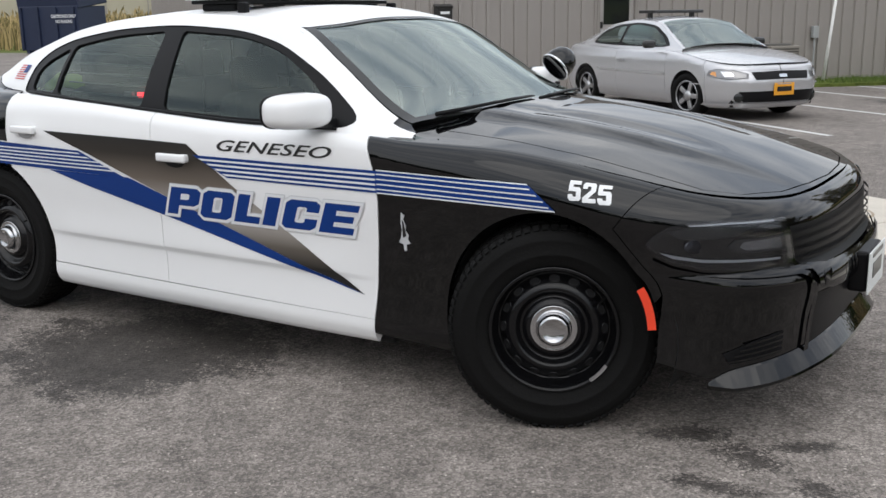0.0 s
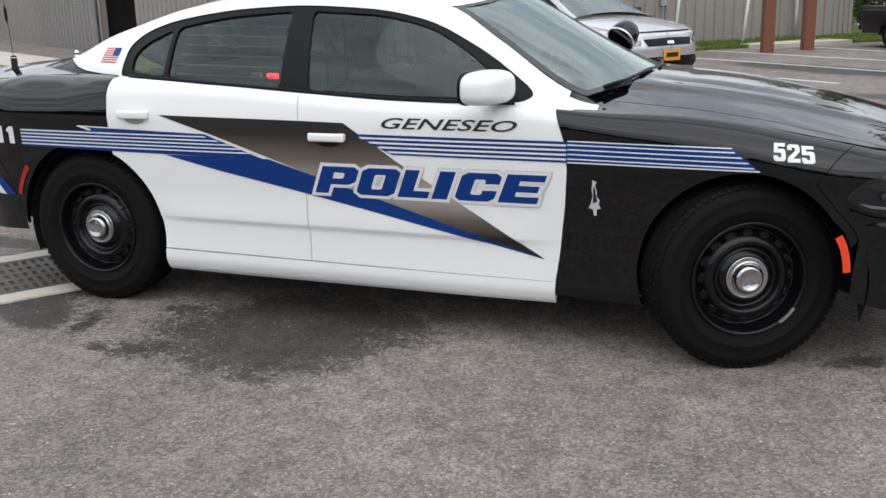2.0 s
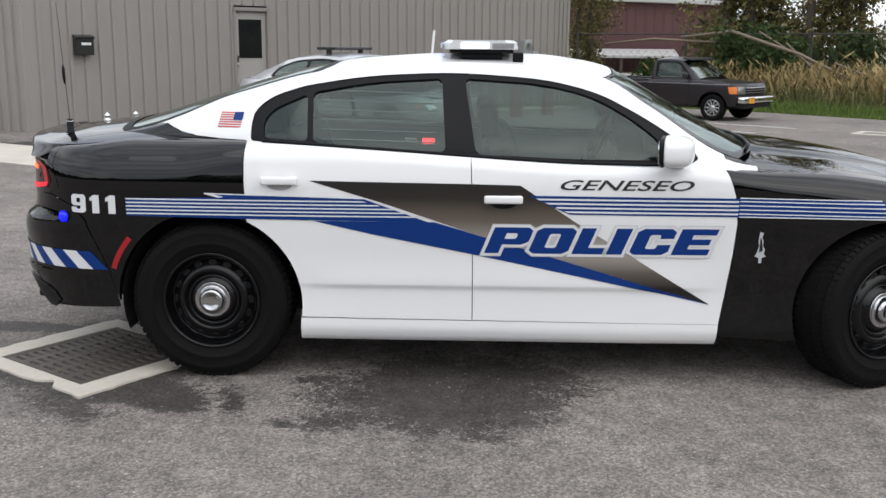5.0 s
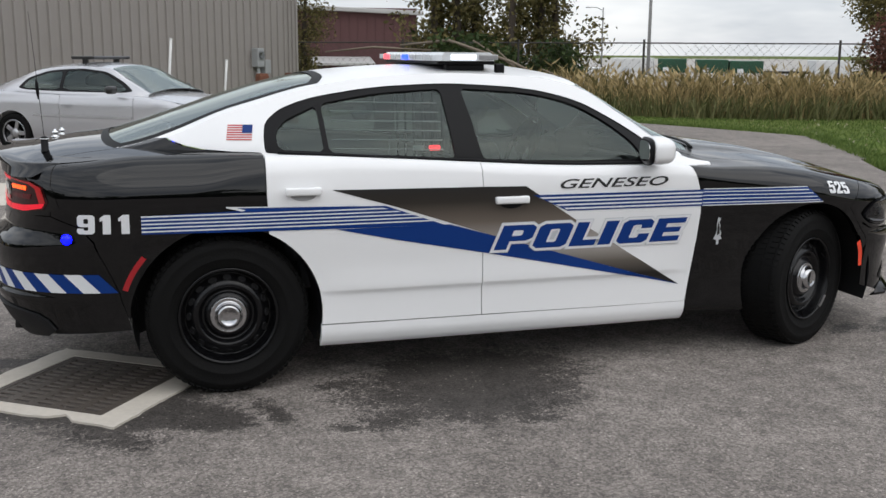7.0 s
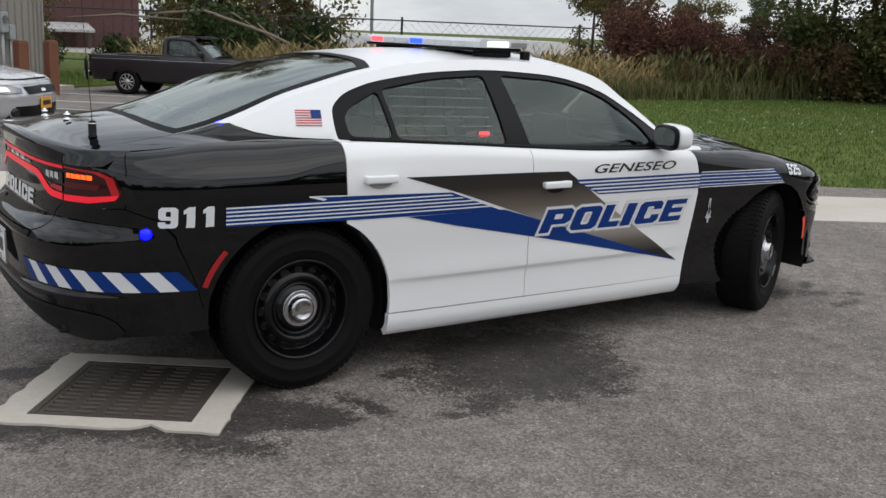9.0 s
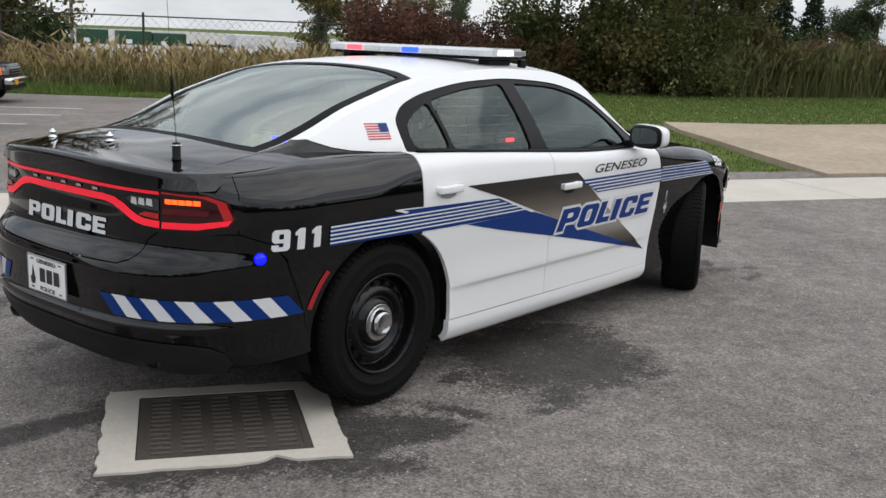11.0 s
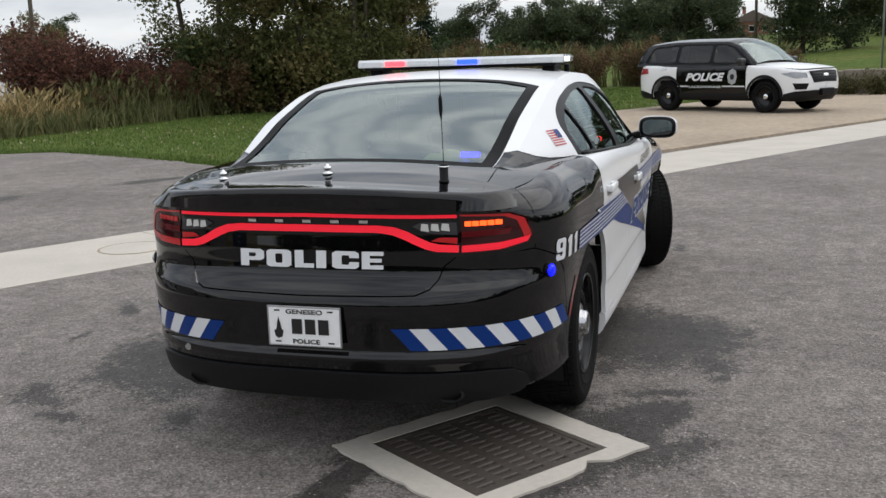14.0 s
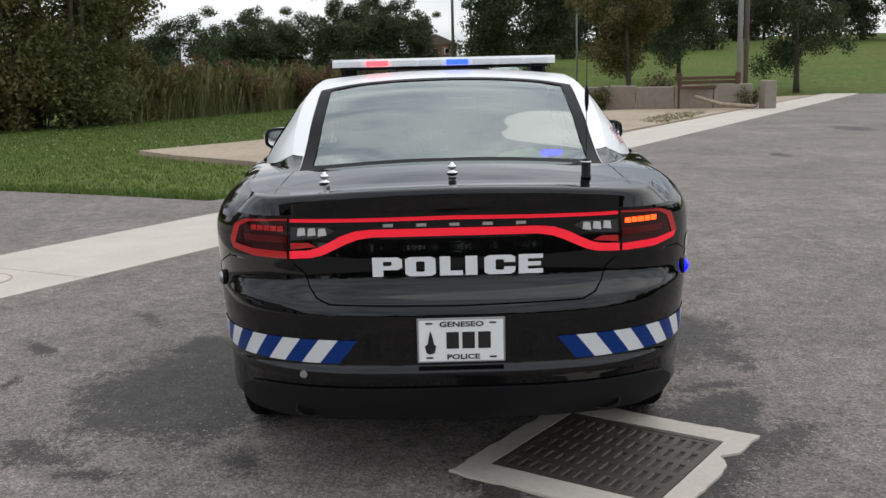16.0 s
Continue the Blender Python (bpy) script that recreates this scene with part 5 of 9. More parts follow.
# corner markers behind the rear wheels
for k, mt in ((-1, BLUE_STROBE), (1, ALLOY)):
    x, y, z = skin(-2.205, 0.745, k)
    m = Matrix.Translation((x, y, z)) @ Vector((-0.35, k, 0)).to_track_quat("Z", "Y").to_matrix().to_4x4()
    mk = part("marker_light", lathe([(0.030, -0.01), (0.029, 0.006), (0.026, 0.010), (0.024, 0.008)], 20, m), TRIM, car, "round hideaway strobe", True)
    part("marker_lens", lathe([(0.024, 0.004), (0.022, 0.014), (0.010, 0.021)], 16, m), mt, mk, "lit blue lens" if k < 0 else "", True)

# reflectors along the arches
for k in (-1, 1):
    strip = [(-1.526 + r * math.cos(radians(t)), 0.36 + r * math.sin(radians(t))) for r, ts in ((0.475, range(140, 162, 3)), (0.452, range(161, 139, -3))) for t in ts]
    decal("rear_reflector", strip, RED_REFLECT, "red side reflector", 0.004, lambda x, z, k=k: skin(x, z, k), 0.1)
    strip = [(1.565 + r * math.cos(radians(t)), 0.36 + r * math.sin(radians(t))) for r, ts in ((0.372, range(8, 34, 4)), (0.342, range(32, 6, -4))) for t in ts]
    decal("front_reflector", strip, ORANGE_REFLECT, "orange side reflector", 0.004, lambda x, z, k=k: skin(x, z, k), 0.1)

# tail lamps


def rear_poly(name, pts, material, label="", lift=0.003, step=0.05, parent=None, sides=(-1, 1)):
    """Outlines in (half width, height) on the rear face, on each side."""
    out = []
    for k in sides:
        flat = flat_polygon([[(a_at(y, 0.92), z) for y, z in pts]])
        out.append(decal(name, flat, material, label, lift, lambda a, z, k=k: skin(a, z, k), step, parent))
    return out


rear_poly("lamp_surround", [(0.0, 0.905), (0.34, 0.905), (0.42, 0.878), (0.50, 0.838), (0.66, 0.832), (0.78, 0.842), (0.835, 0.875), (0.815, 0.965), (0.76, 1.005), (0.55, 1.018), (0.0, 1.022)], plain("gloss_black_surround", (0.004, 0.004, 0.004), 0.04), "gloss black racetrack surround", 0.0015)
rear_poly("upper_light_strip", [(0.0, 0.984), (0.567, 0.978), (0.567, 0.990), (0.0, 0.998)], RED_GLOW, "glowing red strip", 0.005)
rear_poly("lower_light_strip", [(0.0, 0.928), (0.28, 0.927), (0.33, 0.919), (0.37, 0.904), (0.41, 0.885), (0.45, 0.867), (0.49, 0.857), (0.567, 0.852), (0.567, 0.878), (0.505, 0.882), (0.47, 0.890), (0.43, 0.908), (0.39, 0.930), (0.34, 0.948), (0.28, 0.954), (0.0, 0.955)], RED_GLOW, "glowing red strip", 0.005, step=0.02)
for k in (-1, 1):
    (lamp,) = rear_poly("tail_lamp", [(0.575, 0.848), (0.70, 0.850), (0.79, 0.868), (0.805, 0.90), (0.785, 0.965), (0.735, 0.988), (0.575, 0.994)], plain("dark_red_lens", (0.035, 0.004, 0.005), 0.06), "dark red tail lamp", 0.004, sides=(k,))
    rear_poly("lamp_bar", [(0.577, 0.852), (0.70, 0.855), (0.785, 0.874), (0.795, 0.895), (0.70, 0.880), (0.577, 0.876)], RED_DIM if k > 0 else RED_GLOW, "red lamp bar", 0.006, parent=lamp, sides=(k,))
    rear_poly("lamp_bar", [(0.775, 0.892), (0.797, 0.897), (0.780, 0.960), (0.735, 0.982), (0.577, 0.990), (0.577, 0.984), (0.72, 0.974), (0.757, 0.955)], RED_DIM, "red lamp edge", 0.006, parent=lamp, sides=(k,))
    for i in range(5):
        y0 = 0.588 + 0.025 * i
        rear_poly("led_cell", [(y0, 0.946), (y0 + 0.022, 0.945), (y0 + 0.024, 0.963), (y0 + 0.002, 0.964)], AMBER_GLOW if k < 0 else RED_DIM, "", 0.007, parent=lamp, sides=(k,))
    rear_poly("lamp_bar", [(0.577, 0.905), (0.73, 0.908), (0.74, 0.930), (0.577, 0.927)], plain("smoked_red", (0.10, 0.008, 0.01), 0.05), "", 0.006, parent=lamp, sides=(k,))
    (rev,) = rear_poly("reversing_lamp", [(0.405, 0.950), (0.455, 0.925), (0.562, 0.915), (0.562, 0.962), (0.44, 0.966)], plain("reversing_shell", (0.06, 0.06, 0.065), 0.15, 0.4), "clear reversing lamp", 0.006, sides=(k,))
    for i in range(3):
        y0 = 0.435 + 0.036 * i
        rear_poly("reflector_cell", [(y0, 0.935), (y0 + 0.03, 0.930), (y0 + 0.028, 0.958), (y0 + 0.005, 0.960)], plain("lamp_white", (0.70, 0.70, 0.68), 0.15, 0.3), "", 0.008, parent=rev, sides=(k,))
    rear_poly("lamp_bar", [(0.47, 0.895), (0.562, 0.884), (0.562, 0.906), (0.50, 0.908)], RED_DIM, "", 0.006, sides=(k,))
# maker's letters as plain chrome bars, and the boot lettering
for i in range(5):
    u = -0.225 + 0.1125 * i
    decal("badge_bar", [(u - 0.017, 0.962), (u + 0.017, 0.962), (u + 0.017, 0.973), (u - 0.017, 0.973)], CHROME, "", 0.007, rear_face)
decal("boot_lettering", block_word([("P", -0.281, -0.180), ("O", -0.170, -0.067), ("L", -0.053, 0.025), ("I", 0.034, 0.081), ("C", 0.098, 0.203), ("E", 0.214, 0.297)], 0.793, 0.858, 0.0, 0.0), VINYL_WHITE, "white lettering POLICE", 0.004, rear_face, 0.06)

# licence plate: town and word, number as bars
plate = new("licence_plate")
plate.parent = car
plate.matrix_local = Matrix.Translation((0, -0.012, 0.59)) @ Matrix.Diagonal((1, 0.95, 0.95, 1)) @ Matrix.Translation((0, 0, -0.59))
plate["label"] = "white licence plate with black lettering in a pale frame"
bm = box((0.006, 0.306, 0.155), (-2.592, 0, 0.590), (0, 0, 0), 0.003)
part("plate_sheet", bm, plain("plate_white", (0.86, 0.86, 0.85), 0.4, grain=0.1, grain_scale=60), plate)
bm = bmesh.new()
for c, s in (((-2.592, 0, 0.667), (0.008, 0.310, 0.007)), ((-2.592, 0, 0.513), (0.008, 0.310, 0.007)), ((-2.592, 0.152, 0.590), (0.008, 0.007, 0.155)), ((-2.592, -0.152, 0.590), (0.008, 0.007, 0.155))):
    add_box(bm, s, c, (0, 0, 0), 0.002)
part("plate_frame", bm, ALLOY, plate, "pale metal frame")
on_plate = lambda u, z: (-2.5957, -u, z)


def plate_mark(name, flat, label=""):
    return sheet(name, flat, on_plate, VINYL_BLACK, plate, label, 0.3, 0.0012)


plate_mark("plate_town", letters("GENESEO", -0.075, 0.639, 0.080, 0.658, 0, 0.03), "black lettering GENESEO")
plate_mark("plate_word", letters("POLICE", -0.050, 0.521, 0.065, 0.540, 0, 0.03), "black lettering POLICE")
for u in (-0.052, 0.004, 0.060):
    plate_mark("number_bar", flat_polygon([[(u, 0.560), (u + 0.044, 0.560), (u + 0.044, 0.620), (u, 0.620)]]))
plate_mark("plate_crest", flat_polygon([[(-0.108, 0.628), (-0.100, 0.60), (-0.096, 0.578), (-0.088, 0.570), (-0.094, 0.545), (-0.112, 0.54), (-0.124, 0.548), (-0.128, 0.570), (-0.118, 0.578), (-0.114, 0.60)]]))
for u in (-0.112, 0.112):
    for z in (0.652, 0.528):
        plate_mark("plate_slot", flat_polygon([[(u - 0.012, z - 0.003), (u + 0.012, z - 0.003), (u + 0.012, z + 0.003), (u - 0.012, z + 0.003)]]))

# chevrons on the bumper corners
for k, n in ((-1, 11), (1, 11)):
    fn = lambda a, z, k=k: skin(a, z, k)
    a0 = a_at(0.335, 0.55)
    w = (-2.065 - a0) / n
    shift = 0.075
    for i in range(n):
        p0, p1 = a0 + w * i, a0 + w * (i + 1)
        zb, zt = 0.503, 0.587
        pts = [(p0 + shift, zb), (p1 + shift, zb), (p1, zt), (p0, zt)] if k else None
        decal("chevron", pts, BLUE if i % 2 == 0 else VINYL_WHITE, "", 0.003, fn, 0.06)
# exhausts, lower sensors
for k in (-1, 1):
    m = Matrix.Translation((-2.455, k * 0.52, 0.318)) @ Euler((0, radians(-82), 0)).to_matrix().to_4x4()
    part("exhaust_tip", lathe([(0.036, -0.14), (0.040, -0.02), (0.040, 0.004), (0.036, 0.006), (0.033, -0.01), (0.028, -0.06), (0.004, -0.07)], 28, m @ Matrix.Diagonal((0.8, 1.35, 1, 1))), plain("sooty_steel", (0.006, 0.0058, 0.0055), 0.85) if k < 0 else bpy.data.materials["sooty_steel"], car, "dark exhaust tip", True)
x, y, z = skin(a_at(0.53, 0.47), 0.462, 1)
part("tow_cover", lathe([(0.014, -0.004), (0.013, 0.004), (0.004, 0.005)], 14, Matrix.Translation((x, y, z)) @ Euler((0, radians(-90), 0)).to_matrix().to_4x4()), ALLOY, car)

# aerials on the boot lid
z = lid(-2.29, -0.475)
aerial = new("aerial")
aerial.parent = car
part("aerial_base", lathe([(0.019, 0.0), (0.019, 0.004), (0.0165, 0.008), (0.0165, 0.060), (0.014, 0.066), (0.006, 0.069)], 20, Matrix.Translation((-2.29, -0.475, z))), PLASTIC, aerial, "black aerial base", True)
part("aerial_ring", lathe([(0.020, 0.056), (0.0185, 0.060), (0.0175, 0.056)], 20, Matrix.Translation((-2.29, -0.475, z)), True), CHROME, aerial, "", True)
part("whip", rod((-2.29, -0.475, z + 0.065), (-2.32, -0.475, z + 0.62), 0.0016, 0.0009, 6), TRIM, aerial)
part("whip_coil", tube([(-2.303, -0.475, z + 0.235 + 0.0), (-2.3045, -0.475, z + 0.262), (-2.306, -0.475, z + 0.305), (-2.307, -0.475, z + 0.325)], [0.003, 0.0075, 0.0075, 0.003], 10), TRIM, aerial, "", True)
for y in (0.0, 0.455):
    z = lid(-2.28, y)
    bm = bmesh.new()
    add_lathe(bm, [(0.020, 0.0), (0.020, 0.005), (0.009, 0.008), (0.009, 0.016), (0.015, 0.018), (0.015, 0.028), (0.007, 0.031), (0.006, 0.037), (0.002, 0.04)], 18, Matrix.Translation((-2.28, y, z)))
    part("aerial_mount", bm, CHROME, car, "bare chrome aerial mount", True)

# ---- front of the patrol car ----
def front_poly(name, pts, material, label="", lift=0.003, step=0.05, parent=None, sides=(-1, 1)):
    """Outlines in (a along the outline, height)."""
    return [decal(name, flat_polygon([pts]), material, label, lift, lambda a, z, k=k: skin(a, z, k), step, parent) for k in sides]


FH = 2.44
lip_top = curve((2.13, 0.236), (2.17, 0.262), (2.22, 0.280), (2.30, 0.292), (2.40, 0.304), (2.53, 0.318), (2.75, 0.335), (3.1, 0.345))
lip_low = curve((2.13, 0.216), (2.25, 0.220), (2.40, 0.234), (2.53, 0.250), (2.75, 0.262), (3.1, 0.266))


def chin_lip(k):
    """A lip whose sloping upper face stands out from the foot of the bumper."""
    bm = bmesh.new()
    rows = []
    for a in np.linspace(2.13, A_FRONT, 40):
        f = min(1.0, (a - 2.11) / 0.09)
        x2, y2 = ring(a + 0.01, 0.3)
        x1, y1 = ring(a - 0.01, 0.3)
        out = Vector((y1 - y2, (x2 - x1) * k, 0)).normalized()
        zt, zb = lip_top(a), lip_low(a)
        spots = ((zt, 0.003), (zt - 0.006, 0.008), (zb + 0.012, 0.050 * f), (zb + 0.003, 0.054 * f), (zb - 0.004, 0.048 * f), (zb - 0.008, -0.01))
        rows.append([bm.verts.new(Vector(skin(a, z, k)[:2] + (z,)) + out * d) for z, d in spots])
    for a, c in zip(rows, rows[1:]):
        for j in range(5):
            bm.faces.new((a[j], c[j], c[j + 1], a[j + 1]))
    bm.faces.new(rows[0])
    bmesh.ops.recalc_face_normals(bm, faces=bm.faces[:])
    return part("chin_wing", bm, BLACK, car, "glossy black chin spoiler")


LAMP = [(1.905, 0.697), (1.935, 0.728), (1.99, 0.757), (2.06, 0.772), (2.2, 0.776), (FH - 0.02, 0.770), (FH, 0.750), (FH + 0.03, 0.605), (FH, 0.600), (2.25, 0.612), (2.1, 0.622), (2.0, 0.640), (1.94, 0.668)]
SHELL = plain("headlamp_shell", (0.012, 0.012, 0.014), 0.12)
LAMP_DARK = plain("headlamp_inner", (0.045, 0.047, 0.05), 0.25, 0.4)
LAMP_LINE = plain("light_guide", (0.42, 0.44, 0.47), 0.2)
LAMP_GREY = plain("headlamp_reflector", (0.25, 0.26, 0.28), 0.18, 0.8)
for k in (-1, 1):
    (lamp,) = front_poly("headlamp", LAMP, SHELL, "smoked headlamp", 0.002, sides=(k,))
    front_poly("lamp_lens", LAMP, LENS, "clear outer lens", 0.016, parent=lamp, sides=(k,))
    front_poly("lamp_bezel", [(1.99, 0.742), (2.06, 0.757), (2.30, 0.762), (2.32, 0.755), (2.22, 0.728), (2.12, 0.718), (2.02, 0.722)], LAMP_DARK, "", 0.006, parent=lamp, sides=(k,))
    front_poly("lamp_bezel", [(2.22, 0.716), (2.42, 0.722), (2.425, 0.668), (2.24, 0.672), (2.19, 0.690)], LAMP_DARK, "", 0.006, parent=lamp, sides=(k,))
    front_poly("reflector", [(2.25, 0.708), (2.40, 0.712), (2.41, 0.676), (2.26, 0.680), (2.235, 0.692)], LAMP_GREY, "", 0.009, parent=lamp, sides=(k,))
    front_poly("day_strip", [(1.955, 0.676), (2.00, 0.658), (2.1, 0.646), (2.40, 0.638), (2.40, 0.646), (2.1, 0.656), (2.005, 0.668)], LAMP_LINE, "pale light guide", 0.010, parent=lamp, sides=(k,))
    front_poly("day_strip", [(2.06, 0.764), (2.2, 0.770), (2.38, 0.767), (2.38, 0.762), (2.2, 0.765), (2.07, 0.760)], LAMP_LINE, "", 0.010, parent=lamp, sides=(k,))
    for a in (2.08,):
        x, y, z = skin(a, 0.697, k)
        n = Vector((x - 1.4, y * 0.6, 0)).normalized()
        m = Matrix.Translation(Vector((x, y, z)) - n * 0.001) @ n.to_track_quat("Z", "Y").to_matrix().to_4x4()
        part("projector", lathe([(0.036, 0.0), (0.034, 0.008), (0.027, 0.006), (0.022, 0.009), (0.004, 0.010)], 24, m @ Matrix.Diagonal((1.1, 0.62, 1, 1))), plain("projector_glass", (0.03, 0.032, 0.04), 0.05, 0.3), lamp, "", True)
    # ledge under the lamp that runs down beside the grille
    ledge = [(1.93, 0.652), (2.0, 0.626), (2.1, 0.608), (2.25, 0.598), (FH + 0.03, 0.590), (FH + 0.075, 0.575), (FH + 0.10, 0.53), (FH + 0.11, 0.40), (FH + 0.10, 0.285), (FH + 0.075, 0.285), (FH + 0.085, 0.40), (FH + 0.078, 0.52), (FH + 0.055, 0.562), (FH + 0.02, 0.578), (2.25, 0.586), (2.1, 0.596), (2.0, 0.614), (1.93, 0.640)]
    front_poly("cheek_rib", ledge, BLACK, "glossy black cheek rib", 0.014, sides=(k,))
    front_poly("lower_grille", [(2.17, 0.335), (2.28, 0.372), (2.38, 0.392), (2.41, 0.392), (2.41, 0.320), (2.20, 0.298)], TRIM, "black lower corner grille", 0.003, sides=(k,))
    for i in range(4):
        front_poly("grille_slat", [(2.19 + 0.02 * i, 0.305 + 0.018 * i), (2.40, 0.326 + 0.019 * i), (2.40, 0.332 + 0.019 * i), (2.19 + 0.02 * i, 0.311 + 0.018 * i)], BLACK, "", 0.012, sides=(k,))
    chin_lip(k)
GA, GB = FH + 0.045, FH + 0.075
join(front_poly("grille", [(GA - 0.03, 0.738), (GA, 0.620), (GB, 0.600), (GB + 0.1, 0.590), (A_FRONT, 0.585), (A_FRONT, 0.738)], TRIM, "black radiator grille", 0.002))
for i in range(4):
    join(front_poly("grille_slat", [(GA + 0.015 - 0.008 * i, 0.618 + 0.030 * i), (A_FRONT, 0.604 + 0.034 * i), (A_FRONT, 0.618 + 0.034 * i), (GA + 0.015 - 0.008 * i, 0.629 + 0.030 * i)], TRIM, "", 0.018))
join(front_poly("grille_lip", [(GB - 0.01, 0.596), (GB + 0.1, 0.586), (A_FRONT, 0.580), (A_FRONT, 0.505), (GB + 0.12, 0.512), (GB + 0.03, 0.53)], BLACK, "glossy black bumper bar", 0.022))
join(front_poly("chin_intake", [(GB + 0.04, 0.50), (GB + 0.03, 0.31), (A_FRONT, 0.30), (A_FRONT, 0.50)], TRIM, "black chin intake", 0.002))
bm = box((0.07, 0.26, 0.15), (2.365, 0, 0.50), bevel=0.012)
part("plate_bracket", bm, TRIM, car, "black front plate bracket")
bm = box((0.006, 0.305, 0.152), (2.405, 0, 0.50), bevel=0.003)
fp = part("front_plate", bm, plain("front_plate_white", (0.66, 0.68, 0.67), 0.4, grain=0.2, grain_scale=60), car, "white front plate with dark bars")
for c, s in (((2.409, 0, 0.50), (0.002, 0.17, 0.055)), ((2.409, 0, 0.557), (0.002, 0.20, 0.015))):
    part("number_bar", box(s, c), VINYL_BLACK, fp)

# ---- setting ----
U, N = Vector((0.866, -0.5)), Vector((0.5, 0.866))      # along the gutter, across it
B, C = Vector((0.7009, 0.7133)), Vector((0.7133, -0.7009))      # along the building's front, out from it
S = Vector((0.848, -0.530))      # along the building's other wall, towards the corner
CORNER = Vector((-7.78, 11.40))
PW = 0.80      # width of a wall sheet


def slab(name, outline, z, material, label, category, thick=0.0):
    bm = flat_polygon([outline])
    for v in bm.verts:
        v.co.z = z
    if thick:
        g = bmesh.ops.extrude_face_region(bm, geom=bm.faces[:])
        bmesh.ops.translate(bm, verts=[v for v in g["geom"] if isinstance(v, bmesh.types.BMVert)], vec=(0, 0, -thick))
    bmesh.ops.recalc_face_normals(bm, faces=bm.faces[:])
    return tagged(part(name, bm, material, None), label, category, kind="structure")


def lay(x, y):
    """Height of the open ground: flat by the lot, a mown slope beyond the road."""
    d = math.hypot(x, y)
    rise = max(0.0, d - 43) * 0.055
    rise = min(rise, 4.6 + (d - 130) * 0.004 if d > 130 else 4.6)
    ang = math.degrees(math.atan2(y, x))
    mask = 1 / (1 + math.exp((ang - 2) / 3.5)) / (1 + math.exp((-ang - 75) / 6)) if x > 0 else 0.0
    return -0.05 + rise * mask


def ground_grid():
    axis = [-900, -500, -300, -200, -150] + list(range(-110, 0, 6)) + list(range(0, 40, 5)) + list(range(40, 130, 5)) + [150, 200, 300, 500, 900]
    verts = [(x, y, lay(x, y)) for y in axis for x in axis]
    n = len(axis)
    faces = [(j * n + i, j * n + i + 1, (j + 1) * n + i + 1, (j + 1) * n + i) for j in range(n - 1) for i in range(n - 1)]
    return verts, faces


def grass_mat():
    m, nt, b = node_mat("mown_grass")
    geo = nt.nodes.new("ShaderNodeNewGeometry")
    cols = []
    for sc, lo, hi in ((0.16, (0.112, 0.130, 0.044, 1), (0.080, 0.124, 0.033, 1)), (3.5, (0.6, 0.62, 0.52, 1), (1.45, 1.4, 1.3, 1)), (45, (0.45, 0.5, 0.4, 1), (1.5, 1.45, 1.3, 1))):
        no = nt.nodes.new("ShaderNodeTexNoise")
        no.inputs["Scale"].default_value, no.inputs["Detail"].default_value = sc, 5
        nt.links.new(geo.outputs["Position"], no.inputs["Vector"])
        r = nt.nodes.new("ShaderNodeValToRGB")
        for e, p, c in zip(r.color_ramp.elements, (0.3, 0.7), (lo, hi)):
            e.position, e.color = p, c
        nt.links.new(no.outputs["Fac"], r.inputs[0])
        cols.append(r.outputs[0])
    last = cols[0]
    for c in cols[1:]:
        mx = nt.nodes.new("ShaderNodeMixRGB")
        mx.blend_type = "MULTIPLY"
        mx.inputs[0].default_value = 1.0
        nt.links.new(last, mx.inputs[1])
        nt.links.new(c, mx.inputs[2])
        last = mx.outputs[0]
    nt.links.new(last, b.inputs["Base Color"])
    b.inputs["Roughness"].default_value = 0.95
    b.inputs["Specular IOR Level"].default_value = 0.1
    return m


GRASS = grass_mat()
v, f = ground_grid()
tagged(mesh_object("ground", v, f, GRASS, smooth=True), "green and yellowed grass ground rising to a mown slope", "ground", kind="structure")
LOT_EDGE = [(6.1, 2.75), (6.9, 4.2), (7.1, 4.6), (7.9, 6.2), (8.5, 7.3), (8.7, 7.4), (9.7, 9.5), (10.4, 11.2), (10.3, 11.7), (9.6, 13.6), (8.9, 15.4), (8.6, 15.9), (6.6, 18.2), (3.4, 20.9), (2.4, 21.6)]
slab("parking_lot", [(-75, -60), (75, -60), (75, -39.5), (40.3, -19.6)] + LOT_EDGE + [(0.6, 23.4), (-6, 40), (-28, 31.0), (-45, 26), (-75, 12)], 0.0, ASPHALT, "grey asphalt lot with damp stains and worn patches", "asphalt", 0.2)
gutter = thing("gutter", "pale concrete gutter band laid flush across the asphalt", "gutter", kind="structure")
for i in range(-11, 17):
    a, n0, n1 = i * 3.05, 3.12, 4.62
    p = [U * (a + 0.006) + N * n0, U * (a + 3.044) + N * n0, U * (a + 3.044) + N * n1, U * (a + 0.006) + N * n1]
    bm = flat_polygon([[(q.x, q.y) for q in p]])
    for v in bm.verts:
        v.co.z = 0.006
    g = bmesh.ops.extrude_face_region(bm, geom=bm.faces[:])
    bmesh.ops.translate(bm, verts=[v for v in g["geom"] if isinstance(v, bmesh.types.BMVert)], vec=(0, 0, -0.1))
    bmesh.ops.recalc_face_normals(bm, faces=bm.faces[:])
    part("concrete_slab", bm, CONCRETE, gutter)
